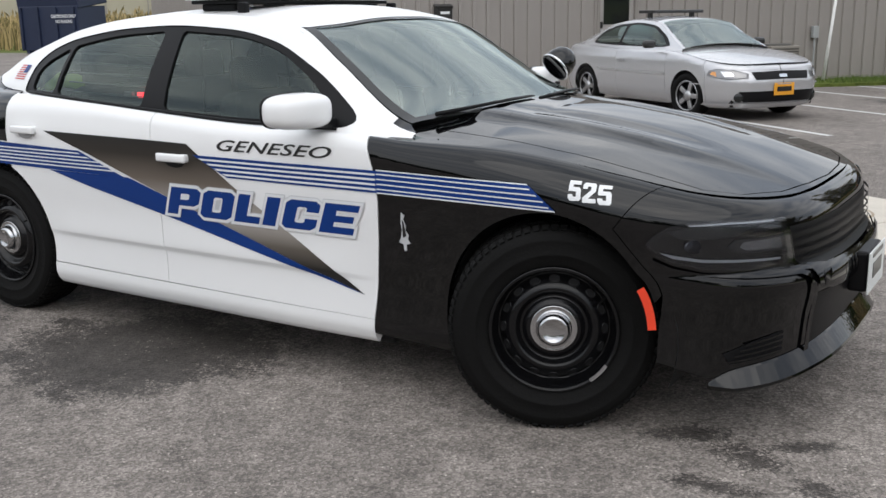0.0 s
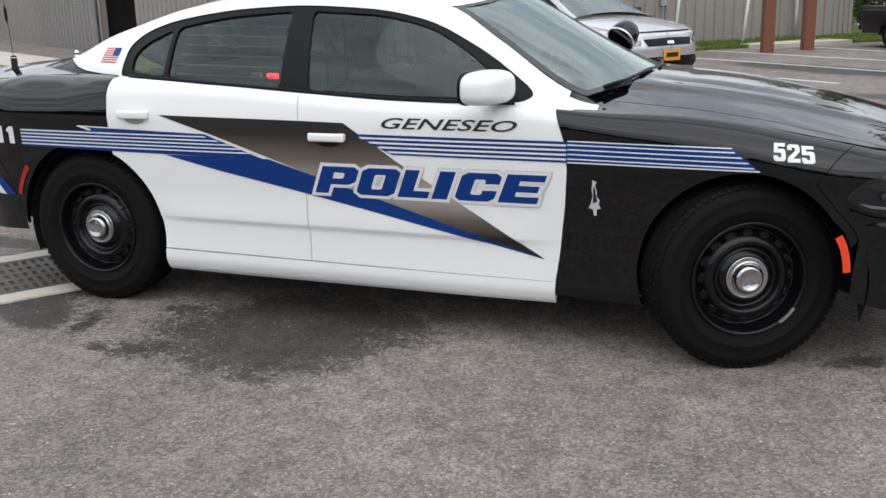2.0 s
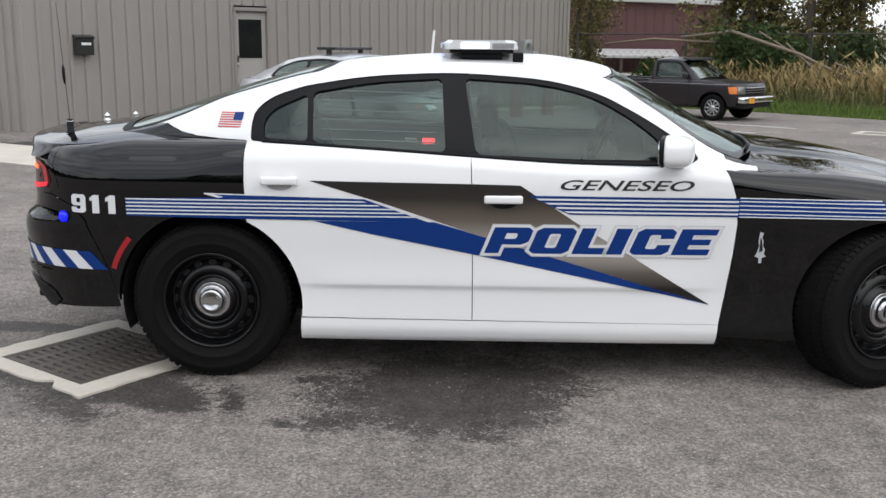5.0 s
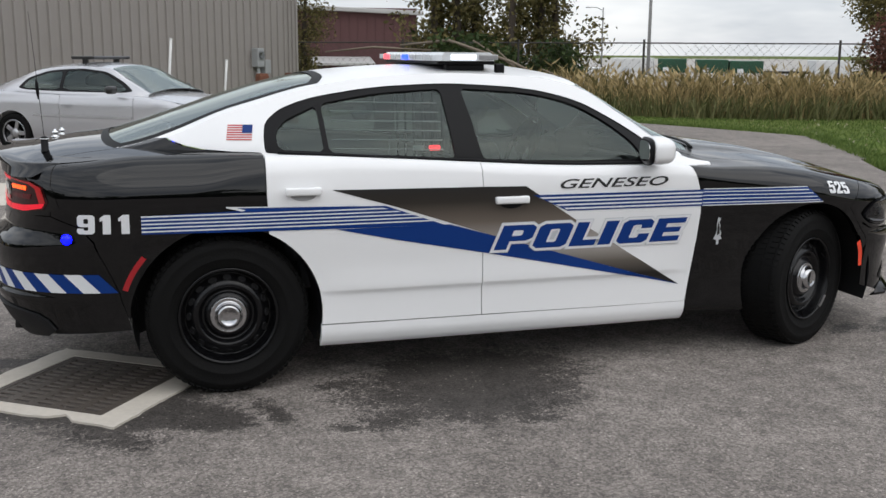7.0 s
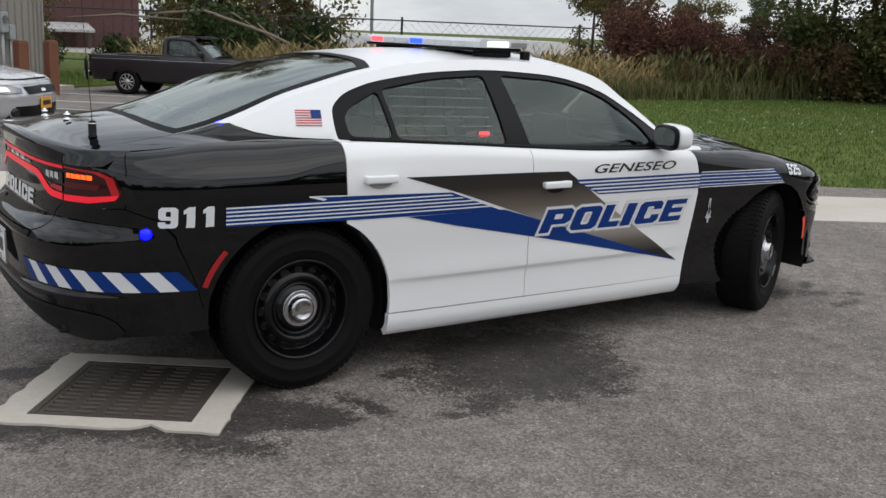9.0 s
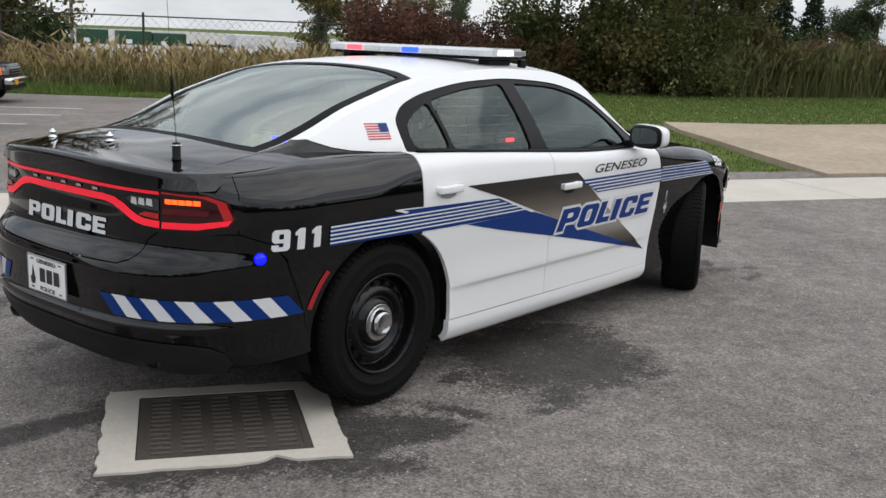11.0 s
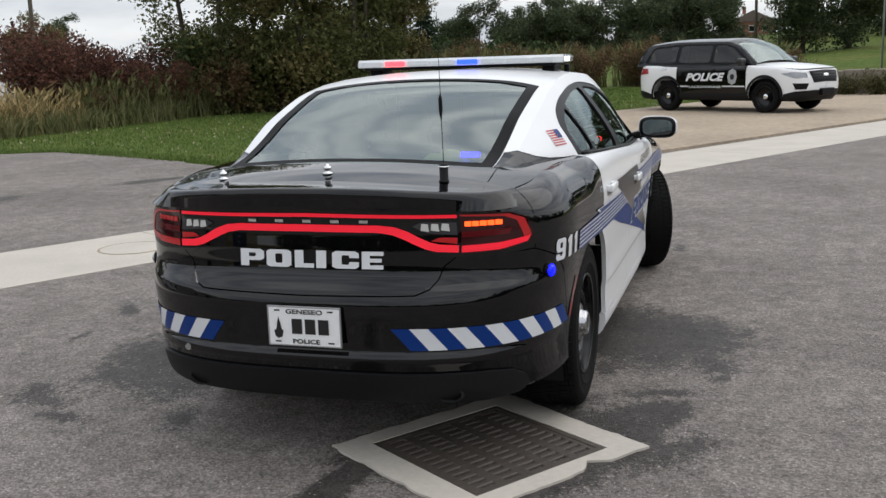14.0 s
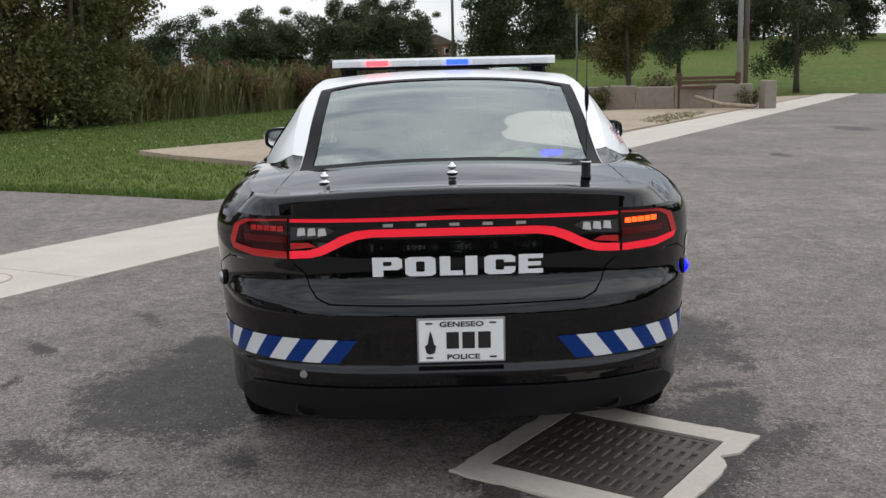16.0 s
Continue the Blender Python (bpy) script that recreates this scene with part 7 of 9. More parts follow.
def flank_panels(car_ob, sh, xa, xb, wheel_r, arch_r, sill, pieces, seam=0.003):
    """Flank cut at the given lines: pieces are (a0, a1, name, material, label)."""
    for k in (-1, 1):
        for a0, a1, name, material, label in pieces:
            a0, a1 = max(a0, sh.a0), min(a1, sh.a1)
            low = [(a0 + seam, sill)]
            for ax in (xa, xb):
                if a0 - arch_r < ax < a1 + arch_r:
                    arcp = [(ax - arch_r * math.cos(radians(t)), wheel_r + arch_r * math.sin(radians(t))) for t in range(-30, 211, 6)]
                    low += [(x, z) for x, z in arcp if a0 + seam < x < a1 - seam and z > sill]
                    for edge in (a0 + seam, a1 - seam):
                        if abs(edge - ax) < arch_r:
                            z = wheel_r + math.sqrt(max(arch_r ** 2 - (edge - ax) ** 2, 0))
                            if edge == a0 + seam:
                                low[0] = (edge, z)
                            else:
                                low.append((edge, z))
            if low[-1][0] < a1 - seam - 1e-4:
                low.append((a1 - seam, sill))
            n = max(int((a1 - a0) / 0.08), 2)
            up = [(a1 - seam - (a1 - a0 - 2 * seam) * i / n, sh.q_top(a1 - seam - (a1 - a0 - 2 * seam) * i / n)) for i in range(n + 1)]
            sheet(name, flat_polygon([low + up]), lambda a, q, k=k: sh.skin(a, q, k), material, car_ob, label, 0.10, rim=0.01, vstep=0.06)


def cabin_shell(car_ob, belt, by, railz, raily, roofz, x0, x1, dlo_loop, glass, paint, pillar_mat, screen_x, back_x, glass_mat_, frame_mat=None):
    def side(x, z, k):
        s = min(max((z - belt(x)) / max(railz(x) - belt(x), 0.01), -0.3), 1.3)
        return x, k * (by(x) + (raily(x) - by(x)) * (s ** 1.25 if s > 0 else s)), z

    def rooff(x, y):
        e = min(abs(y) / raily(x), 1.1)
        return x, y, railz(x) + (roofz(x) - railz(x)) * (1 - e ** 2.3)

    for k in (-1, 1):
        outline = [(x, railz(x)) for x in np.linspace(x0, x1, 40)] + [(x, belt(x) - 0.02) for x in np.linspace(x1, x0, 24)]
        cs = lambda x, z, k=k: side(x, z, k)
        sheet("cabin_side", holed([(float(a), float(c)) for a, c in outline], [dlo_loop]), cs, pillar_mat, car_ob, "", 0.10, vstep=0.08)
        sheet("window_frame", holed(dlo_loop, list(glass)), cs, frame_mat or TRIM, car_ob, "", 0.12, lift=-0.006)
        for loop in glass:
            ob = sheet("side_glass", flat_polygon([loop]), cs, glass_mat_, car_ob, "side glass", 0.12, lift=-0.01)
            ob.visible_shadow = False
    (sx0, sx1), (bx0, bx1) = screen_x, back_x
    strip = lambda xa, xb, f: [(float(x), raily(x) * f) for x in np.linspace(xa, xb, 12)] + [(float(x), -raily(x) * f) for x in np.linspace(xb, xa, 12)]
    screen_l, back_l = strip(sx0, sx1, 0.93), strip(bx1, bx0, 0.90)
    whole = [(float(x), raily(x)) for x in np.linspace(x0, x1, 40)] + [(float(x), -raily(x)) for x in np.linspace(x1, x0, 40)]
    sheet("roof_panel", holed(whole, [screen_l, back_l]), rooff, paint, car_ob, "", 0.10, vstep=0.12)
    for nm, loop in (("windscreen", screen_l), ("rear_window", back_l)):
        ob = sheet(nm, flat_polygon([loop]), rooff, GLASS_CLEAR if nm == "windscreen" else glass_mat_, car_ob, nm.replace("_", " "), 0.10, lift=0.002)
        ob.visible_shadow = False
    return side, rooff


def top_panel(car_ob, sh, name, xa, xb, material, label=""):
    n = 24
    pts = [sh.brim(xa + (xb - xa) * i / n, 1) for i in range(n + 1)]
    pts += [sh.brim(xb - (xb - xa) * i / n, -1) for i in range(n + 1)]
    sheet(name, flat_polygon([pts]), lambda x, y: (x, y, sh.lid(x, y)), material, car_ob, label, 0.08, vstep=0.12)


def inner_tub(car_ob, xa, xb, half, z0, z1):
    bm = box((xb - xa, half * 2, 0.1), ((xa + xb) / 2, 0, z0), bevel=0.02)
    add_box(bm, (0.12, half * 1.9, z1 - z0), (xa + (xb - xa) * 0.5 - 0.35, 0, (z0 + z1) / 2), (0, -10, 0), 0.04)
    add_box(bm, (0.3, half * 1.9, 0.16), (xb - 0.2, 0, z1 - 0.02), bevel=0.05)
    part("seats_and_dash", bm, CABIN, car_ob, "dark seats and dashboard")


def patch(car_ob, sh, name, pts, material, label="", lift=0.006, sides=(-1, 1), step=0.1):
    return [sheet(name, pts if isinstance(pts, bmesh.types.BMesh) else flat_polygon([pts]), lambda a, q, k=k: sh.skin(a, q, k), material, car_ob, label, step, lift) for k in sides]


# ---- silver coupe ----
SILVER = plain("silver_paint", (0.56, 0.56, 0.575), 0.26, 0.5, 0.7, grain=0.08, grain_scale=300)
sh = Shell(curve((0.15, 0.74), (0.22, 0.80), (0.35, 0.835), (0.55, 0.85), (0.75, 0.845), (0.9, 0.80), (1.0, 0.74)), curve((0.2, -2.12), (0.4, -2.2), (0.6, -2.2), (0.8, -2.13), (0.95, -2.06)), curve((0.15, 2.02), (0.3, 2.12), (0.5, 2.13), (0.62, 2.08), (0.75, 1.98)), curve((-2.15, 0.88), (-1.8, 0.92), (-1.4, 0.925), (-0.5, 0.90), (0.7, 0.885), (1.2, 0.84), (1.7, 0.755), (2.1, 0.665)), 0.045, 0.07, -1.55, 1.35, 0.74)
coupe = thing("silver_coupe", "silver two-door coupe parked by the building", "car", pose(-2.17, 11.05, 0, 0, 0, -35) @ Matrix.Diagonal((1.05, 1.05, 1.03, 1)))
flank_panels(coupe, sh, -1.25, 1.25, 0.30, 0.335, 0.17, [(-9, -1.98, "rear_bumper", SILVER, "silver bumper"), (-1.98, -0.42, "quarter_panel", SILVER, ""), (-0.42, 0.80, "door", SILVER, "silver door"), (0.80, 1.62, "front_wing", SILVER, ""), (1.62, 9, "front_bumper", SILVER, "silver front bumper")])
top_panel(coupe, sh, "bonnet", 0.72, sh.a1 - 0.02, SILVER, "silver bonnet")
top_panel(coupe, sh, "boot_lid", sh.a0 + 0.02, -1.35, SILVER, "silver boot lid")
cdlo = smooth_loop([(-1.20, 0.945), (-1.10, 1.10), (-0.75, 1.215), (-0.2, 1.25), (0.25, 1.205), (0.55, 1.06), (0.78, 0.915), (-0.4, 0.92)], 2, 0.85)
cpanes = [smooth_loop(p, 1, 0.88) for p in ([(-1.12, 0.965), (-1.04, 1.09), (-0.72, 1.185), (-0.50, 1.205), (-0.46, 0.945)], [(-0.40, 0.945), (-0.44, 1.21), (-0.2, 1.222), (0.22, 1.18), (0.50, 1.05), (0.66, 0.935)])]
cabin_shell(coupe, curve((-1.75, 0.93), (-1.2, 0.93), (-0.4, 0.905), (0.7, 0.895), (1.0, 0.88)), curve((-1.75, 0.70), (-1.2, 0.77), (-0.4, 0.79), (0.7, 0.77), (1.0, 0.70)), curve((-1.75, 0.95), (-1.3, 1.10), (-0.9, 1.225), (-0.3, 1.28), (0.2, 1.255), (0.6, 1.07), (1.0, 0.885)), curve((-1.75, 0.60), (-0.9, 0.56), (-0.3, 0.55), (0.2, 0.57), (1.0, 0.70)), curve((-1.75, 0.975), (-1.3, 1.16), (-0.9, 1.285), (-0.3, 1.335), (0.2, 1.305), (0.6, 1.14), (1.0, 0.945)), -1.72, 0.97, cdlo, cpanes, SILVER, SILVER, (0.28, 0.965), (-1.62, -0.95), GLASS)
inner_tub(coupe, -1.2, 0.85, 0.66, 0.35, 0.92)
for x in (-1.25, 1.25):
    for y in (-0.74, 0.74):
        car_wheel(coupe, x, y, 0.30, 5, ALLOY, 8 if x > 0 else 0, 0.66)
part("underbody", box((3.9, 1.3, 0.16), (0, 0, 0.26), bevel=0.03), CABIN, coupe)
patch(coupe, sh, "headlamp_seat", [(1.66, 0.585), (1.70, 0.645), (1.82, 0.672), (2.02, 0.655), (2.20, 0.610), (2.18, 0.545), (1.95, 0.535), (1.76, 0.552)], plain("lamp_surround_grey", (0.16, 0.16, 0.165), 0.3, 0.3), "grey headlamp surround", 0.004)
patch(coupe, sh, "headlamp", [(1.70, 0.592), (1.74, 0.638), (1.84, 0.660), (2.0, 0.645), (2.17, 0.602), (2.15, 0.555), (1.95, 0.547), (1.79, 0.562)], plain("lamp_clear", (0.30, 0.30, 0.305), 0.12, 0.6), "clear headlamp", 0.012)
patch(coupe, sh, "lamp_reflector", [(1.86, 0.635), (1.99, 0.625), (2.02, 0.575), (1.90, 0.568)], CHROME, "", 0.016)
patch(coupe, sh, "turn_lamp", [(1.715, 0.598), (1.75, 0.632), (1.80, 0.63), (1.80, 0.572)], plain("coupe_amber", (0.75, 0.35, 0.12), 0.2), "", 0.016)
patch(coupe, sh, "bumper_crease", [(1.45, 0.468), (2.0, 0.462), (sh.a1, 0.468), (sh.a1, 0.482), (2.0, 0.477), (1.45, 0.481)], SILVER, "", 0.022)
patch(coupe, sh, "bumper_lip", [(1.55, 0.215), (2.0, 0.205), (sh.a1, 0.205), (sh.a1, 0.245), (2.0, 0.248), (1.60, 0.24)], SILVER, "silver bumper lip", 0.025)
gm = sh.a1
patch(coupe, sh, "grille", [(gm - 0.44, 0.625), (gm, 0.635), (gm, 0.535), (gm - 0.40, 0.530)], TRIM, "black grille")
patch(coupe, sh, "grille_badge", [(gm - 0.06, 0.59), (gm, 0.592), (gm, 0.555), (gm - 0.06, 0.557)], CHROME, "", 0.012)
patch(coupe, sh, "lower_intake", [(gm - 0.62, 0.385), (gm, 0.392), (gm, 0.255), (gm - 0.56, 0.255)], TRIM, "black lower intake")
for k in (-1, 1):
    x, y, z = sh.skin(gm - 0.62, 0.31, k)
    part("fog_lamp", lathe([(0.06, -0.02), (0.058, 0.012), (0.045, 0.018), (0.01, 0.02)], 18, Matrix.Translation((x, y, z)) @ Vector((1, k * 0.5, 0)).to_track_quat("Z", "Y").to_matrix().to_4x4()), DARK_GLASS, coupe, "round fog lamp", True)
    bm = box((0.11, 0.18, 0.11), (0.52, k * 0.92, 0.96), bevel=0.04, segments=3)
    part("wing_mirror", bm, VINYL_BLACK, coupe, "black mirror", True)
part("number_plate", box((0.012, 0.31, 0.155), (2.145, 0, 0.41), bevel=0.003), plain("plate_orange", (0.72, 0.32, 0.02), 0.5), coupe, "orange plate with dark bars")
part("plate_bar", box((0.004, 0.22, 0.06), (2.153, 0, 0.41)), VINYL_BLACK, coupe)
patch(coupe, sh, "side_strip", [(-0.85, 0.600), (0.78, 0.585), (0.78, 0.555), (-0.85, 0.570)], plain("strip_silver", (0.50, 0.50, 0.51), 0.3, 0.5), "silver side moulding", 0.018)
patch(coupe, sh, "side_crease", [(-0.90, 0.335), (0.88, 0.325), (0.88, 0.30), (-0.90, 0.31)], SILVER, "", 0.016)
patch(coupe, sh, "door_handle", [(-0.34, 0.735), (-0.20, 0.735), (-0.20, 0.705), (-0.34, 0.705)], plain("handle_grey", (0.28, 0.28, 0.29), 0.3, 0.4), "", 0.016)
patch(coupe, sh, "tail_lamp", [(-2.15, 0.70), (-2.0, 0.72), (-1.98, 0.80), (-2.15, 0.80)], plain("tail_dark", (0.10, 0.01, 0.01), 0.12), "dark red tail lamp")
bm = bmesh.new()
for x in (-0.48, -0.12):
    rod((x, -0.42, 1.40), (x, 0.42, 1.40), 0.018, bm=bm)
for i in range(6):
    add_box(bm, (0.36, 0.07, 0.045), (-0.30, -0.40 + 0.16 * i, 1.395), bevel=0.008)
for y in (-0.36, 0.36):
    add_box(bm, (0.08, 0.05, 0.08), (-0.3, y, 1.345), bevel=0.01)
tagged(part("roof_bar", bm, VINYL_BLACK, coupe), "black amber-style roof bar")

# ---- dark pickup truck ----
MAROON = plain("dark_maroon_paint", (0.013, 0.009, 0.012), 0.30, 0.1, 0.3, grain=0.2, grain_scale=100)
sh = Shell(curve((0.3, 0.80), (0.45, 0.855), (0.7, 0.875), (0.9, 0.87), (1.05, 0.845)), curve((0.3, -2.46), (0.6, -2.5), (1.0, -2.5)), curve((0.3, 2.10), (0.5, 2.2), (0.8, 2.2), (0.95, 2.15)), curve((-2.5, 1.015), (-0.5, 1.02), (-0.4, 1.03), (0.9, 1.03), (1.5, 1.0), (2.2, 0.955)), 0.02, 0.05, -2.35, 1.85, 0.80)
truck = thing("pickup_truck", "dark maroon regular-cab pickup truck with an empty bed", "pickup truck", pose(4.17, 16.87, -0.01, 0, 0, -41) @ Matrix.Scale(0.80, 4))
flank_panels(truck, sh, -1.42, 1.42, 0.345, 0.42, 0.36, [(-9, -0.47, "bed_side", MAROON, "dark maroon bed side"), (-0.47, 0.75, "door", MAROON, "dark maroon door"), (0.75, 9, "front_wing", MAROON, "")])
top_panel(truck, sh, "bonnet", 0.85, sh.a1 - 0.02, MAROON, "dark maroon bonnet")
part("bed_floor", box((1.95, 1.62, 0.06), (-1.48, 0, 0.62)), MAROON, truck)
for y in (-0.80, 0.80):
    part("bed_wall", box((2.0, 0.08, 0.44), (-1.48, y, 0.81), bevel=0.02), MAROON, truck)
    part("bed_rail", box((2.02, 0.11, 0.05), (-1.48, y, 1.015), bevel=0.02), MAROON, truck)
part("tailgate", box((0.07, 1.6, 0.44), (-2.44, 0, 0.80), bevel=0.02), MAROON, truck)
part("bed_front", box((0.07, 1.6, 0.42), (-0.50, 0, 0.80), bevel=0.02), MAROON, truck)
tdlo = smooth_loop([(-0.30, 1.07), (-0.32, 1.47), (-0.22, 1.52), (0.30, 1.50), (0.42, 1.44), (0.80, 1.06)], 1, 0.88)
tpane = smooth_loop([(-0.24, 1.09), (-0.25, 1.46), (0.28, 1.46), (0.38, 1.40), (0.66, 1.08)], 1, 0.88)
cabin_shell(truck, curve((-0.45, 1.02), (1.0, 1.03)), curve((-0.45, 0.83), (0.5, 0.83), (1.0, 0.80)), curve((-0.48, 1.03), (-0.42, 1.40), (-0.36, 1.53), (0.0, 1.56), (0.35, 1.53), (0.5, 1.44), (1.0, 1.035)), curve((-0.5, 0.76), (0.0, 0.66), (0.4, 0.66), (1.0, 0.76)), curve((-0.48, 1.05), (-0.42, 1.45), (-0.36, 1.58), (0.0, 1.61), (0.35, 1.58), (0.5, 1.49), (1.0, 1.09)), -0.475, 0.98, tdlo, [tpane], MAROON, MAROON, (0.42, 0.975), (-0.465, -0.40), GLASS)
inner_tub(truck, -0.4, 0.9, 0.68, 0.6, 1.02)
part("sun_visor", box((0.24, 1.34, 0.03), (0.52, 0, 1.565), (0, 14, 0), 0.01), TRIM, truck, "black sun visor")
for x in (-1.42, 1.42):
    for y in (-0.76, 0.76):
        car_wheel(truck, x, y, 0.345, 10, plain("wheel_chrome", (0.6, 0.6, 0.6), 0.25, 0.9) if (x, y) == (-1.42, -0.76) else bpy.data.materials["wheel_chrome"], 0, 0.60)
part("underbody", box((4.2, 0.9, 0.22), (-0.1, 0, 0.42), bevel=0.03), CABIN, truck)
part("front_bumper", box((0.20, 1.70, 0.17), (2.20, 0, 0.56), bevel=0.05, segments=3), CHROME, truck, "chrome front bumper", True)
part("bumper_valance", box((0.14, 1.60, 0.14), (2.17, 0, 0.42), bevel=0.03), PLASTIC, truck)
part("rear_bumper", box((0.16, 1.60, 0.16), (-2.58, 0, 0.52), bevel=0.03), CHROME, truck)
gm = sh.a1
patch(truck, sh, "grille", [(gm - 0.52, 0.88), (gm, 0.89), (gm, 0.70), (gm - 0.52, 0.70)], TRIM, "black grille", 0.008)
for i in range(3):
    patch(truck, sh, "grille_bar", [(gm - 0.52, 0.73 + 0.06 * i), (gm, 0.73 + 0.06 * i), (gm, 0.75 + 0.06 * i), (gm - 0.52, 0.75 + 0.06 * i)], ALLOY, "", 0.02)
patch(truck, sh, "headlamp", [(gm - 0.80, 0.89), (gm - 0.55, 0.89), (gm - 0.55, 0.71), (gm - 0.80, 0.71)], bpy.data.materials["lamp_clear"], "clear headlamp", 0.012)
patch(truck, sh, "turn_lamp", [(gm - 1.05, 0.885), (gm - 0.815, 0.89), (gm - 0.815, 0.71), (gm - 1.0, 0.715)], plain("amber_lens", (0.75, 0.22, 0.05), 0.2), "amber turn lamp", 0.012)
patch(truck, sh, "side_line", [(-2.40, 0.945), (1.9, 0.945), (1.9, 0.937), (-2.40, 0.937)], ALLOY, "", 0.006)
part("number_plate", box((0.01, 0.3, 0.15), (2.31, -0.45, 0.55), bevel=0.003), bpy.data.materials["plate_orange"], truck, "orange plate with dark bars")
for k in (-1, 1):
    part("wing_mirror", box((0.10, 0.18, 0.15), (0.66, k * 0.95, 1.14), bevel=0.03), VINYL_BLACK, truck, "black mirror")

# ---- black and white police sport utility vehicle ----
DARK_PANE = glass_mat("privacy_glass", (0.06, 0.065, 0.065), (1, 1, 1), 0.0, 1.5)
sh = Shell(curve((0.25, 0.88), (0.4, 0.955), (0.7, 0.975), (0.95, 0.965), (1.12, 0.93)), curve((0.3, -2.50), (0.5, -2.58), (0.8, -2.60), (1.1, -2.52)), curve((0.25, 2.22), (0.4, 2.38), (0.6, 2.42), (0.8, 2.40), (1.0, 2.3)), curve((-2.6, 1.14), (-1.4, 1.13), (0.0, 1.10), (1.0, 1.10), (1.6, 1.07), (2.1, 1.0), (2.4, 0.93)), 0.05, 0.08, -2.0, 1.75, 0.86)
suv = thing("police_suv", "black and white police sport utility vehicle on a concrete pad", "car", pose(20.4, -1.15, 0.04, 0, 0, -125))
flank_panels(suv, sh, -1.43, 1.43, 0.375, 0.44, 0.30, [(-9, -1.13, "quarter_panel", WHITE, "white rear quarter"), (-1.13, -0.12, "rear_door", BLACK, "black rear door"), (-0.12, 0.93, "front_door", BLACK, "black front door"), (0.93, 9, "front_wing", WHITE, "white front wing and bumper")])
top_panel(suv, sh, "bonnet", 1.0, sh.a1 - 0.02, WHITE, "white bonnet")
sdlo = smooth_loop([(-2.25, 1.16), (-2.05, 1.58), (-1.2, 1.64), (0.2, 1.62), (0.50, 1.53), (1.02, 1.13)], 1, 0.9)
spanes = [smooth_loop(p, 1, 0.9) for p in ([(-2.14, 1.19), (-1.99, 1.54), (-1.22, 1.60), (-1.22, 1.19)], [(-1.12, 1.19), (-1.12, 1.60), (-0.17, 1.60), (-0.17, 1.18)], [(-0.07, 1.18), (-0.07, 1.60), (0.2, 1.585), (0.45, 1.50), (0.86, 1.18)])]
side_f, roof_f = cabin_shell(suv, curve((-2.5, 1.13), (0.0, 1.10), (1.15, 1.10)), curve((-2.5, 0.86), (-1, 0.93), (0.4, 0.92), (1.15, 0.86)), curve((-2.52, 1.14), (-2.35, 1.50), (-2.2, 1.62), (-1.2, 1.69), (0.2, 1.67), (0.5, 1.58), (1.15, 1.12)), curve((-2.52, 0.80), (-2.2, 0.70), (0.2, 0.70), (1.15, 0.82)), curve((-2.52, 1.16), (-2.35, 1.56), (-2.2, 1.70), (-1.2, 1.765), (0.2, 1.745), (0.5, 1.66), (1.15, 1.18)), -2.5, 1.13, sdlo, spanes, BLACK, BLACK, (0.48, 1.12), (-2.49, -2.28), DARK_PANE)
inner_tub(suv, -1.8, 0.9, 0.78, 0.7, 1.12)
for x in (-1.43, 1.43):
    for y in (-0.84, 0.84):
        car_wheel(suv, x, y, 0.375, 0, STEEL, 0, 0.64)
part("underbody", box((4.4, 1.4, 0.2), (0, 0, 0.36), bevel=0.03), CABIN, suv)
patch(suv, sh, "lower_cladding", [(-1.03, 0.30), (1.0, 0.30), (1.0, 0.45), (-1.03, 0.45)], PLASTIC, "black lower cladding", 0.01)
gm = sh.a1
patch(suv, sh, "bumper_cladding", [(1.92, 0.30), (1.95, 0.44), (2.2, 0.50), (gm - 0.4, 0.52), (gm, 0.52), (gm, 0.28), (2.1, 0.28)], PLASTIC, "black lower bumper", 0.012)
patch(suv, sh, "bumper_cladding", [(sh.a0, 0.30), (sh.a0, 0.52), (-2.2, 0.50), (-1.93, 0.42), (-1.93, 0.30)], PLASTIC, "black rear bumper", 0.012)
for ax in (-1.43, 1.43):
    patch(suv, sh, "arch_trim", [(ax + r * math.cos(radians(t)), 0.375 + r * math.sin(radians(t))) for r, ts in ((0.44, range(-5, 190, 8)), (0.505, range(187, -6, -8))) for t in ts], PLASTIC, "black arch trim", 0.012)
patch(suv, sh, "headlamp", [(1.88, 0.90), (2.15, 0.935), (2.5, 0.905), (2.5, 0.80), (2.2, 0.79)], plain("suv_lamp", (0.30, 0.30, 0.31), 0.10, 0.6), "clear headlamp", 0.008)
patch(suv, sh, "fog_pocket", [(2.14, 0.68), (2.52, 0.67), (2.46, 0.54), (2.20, 0.54)], TRIM, "black fog lamp pocket", 0.008)
patch(suv, sh, "grille", [(gm - 0.56, 0.945), (gm, 0.965), (gm, 0.70), (gm - 0.46, 0.68)], TRIM, "black grille", 0.008)
for i in range(3):
    patch(suv, sh, "grille_bar", [(gm - 0.46, 0.75 + 0.06 * i), (gm, 0.75 + 0.065 * i), (gm, 0.77 + 0.065 * i), (gm - 0.46, 0.77 + 0.06 * i)], STEEL, "", 0.02)
patch(suv, sh, "grille_badge", [(gm - 0.09, 0.87), (gm, 0.875), (gm, 0.82), (gm - 0.09, 0.825)], CHROME, "", 0.026)
part("push_plate", box((0.10, 0.5, 0.16), (2.44, 0, 0.47), bevel=0.02), TRIM, suv)
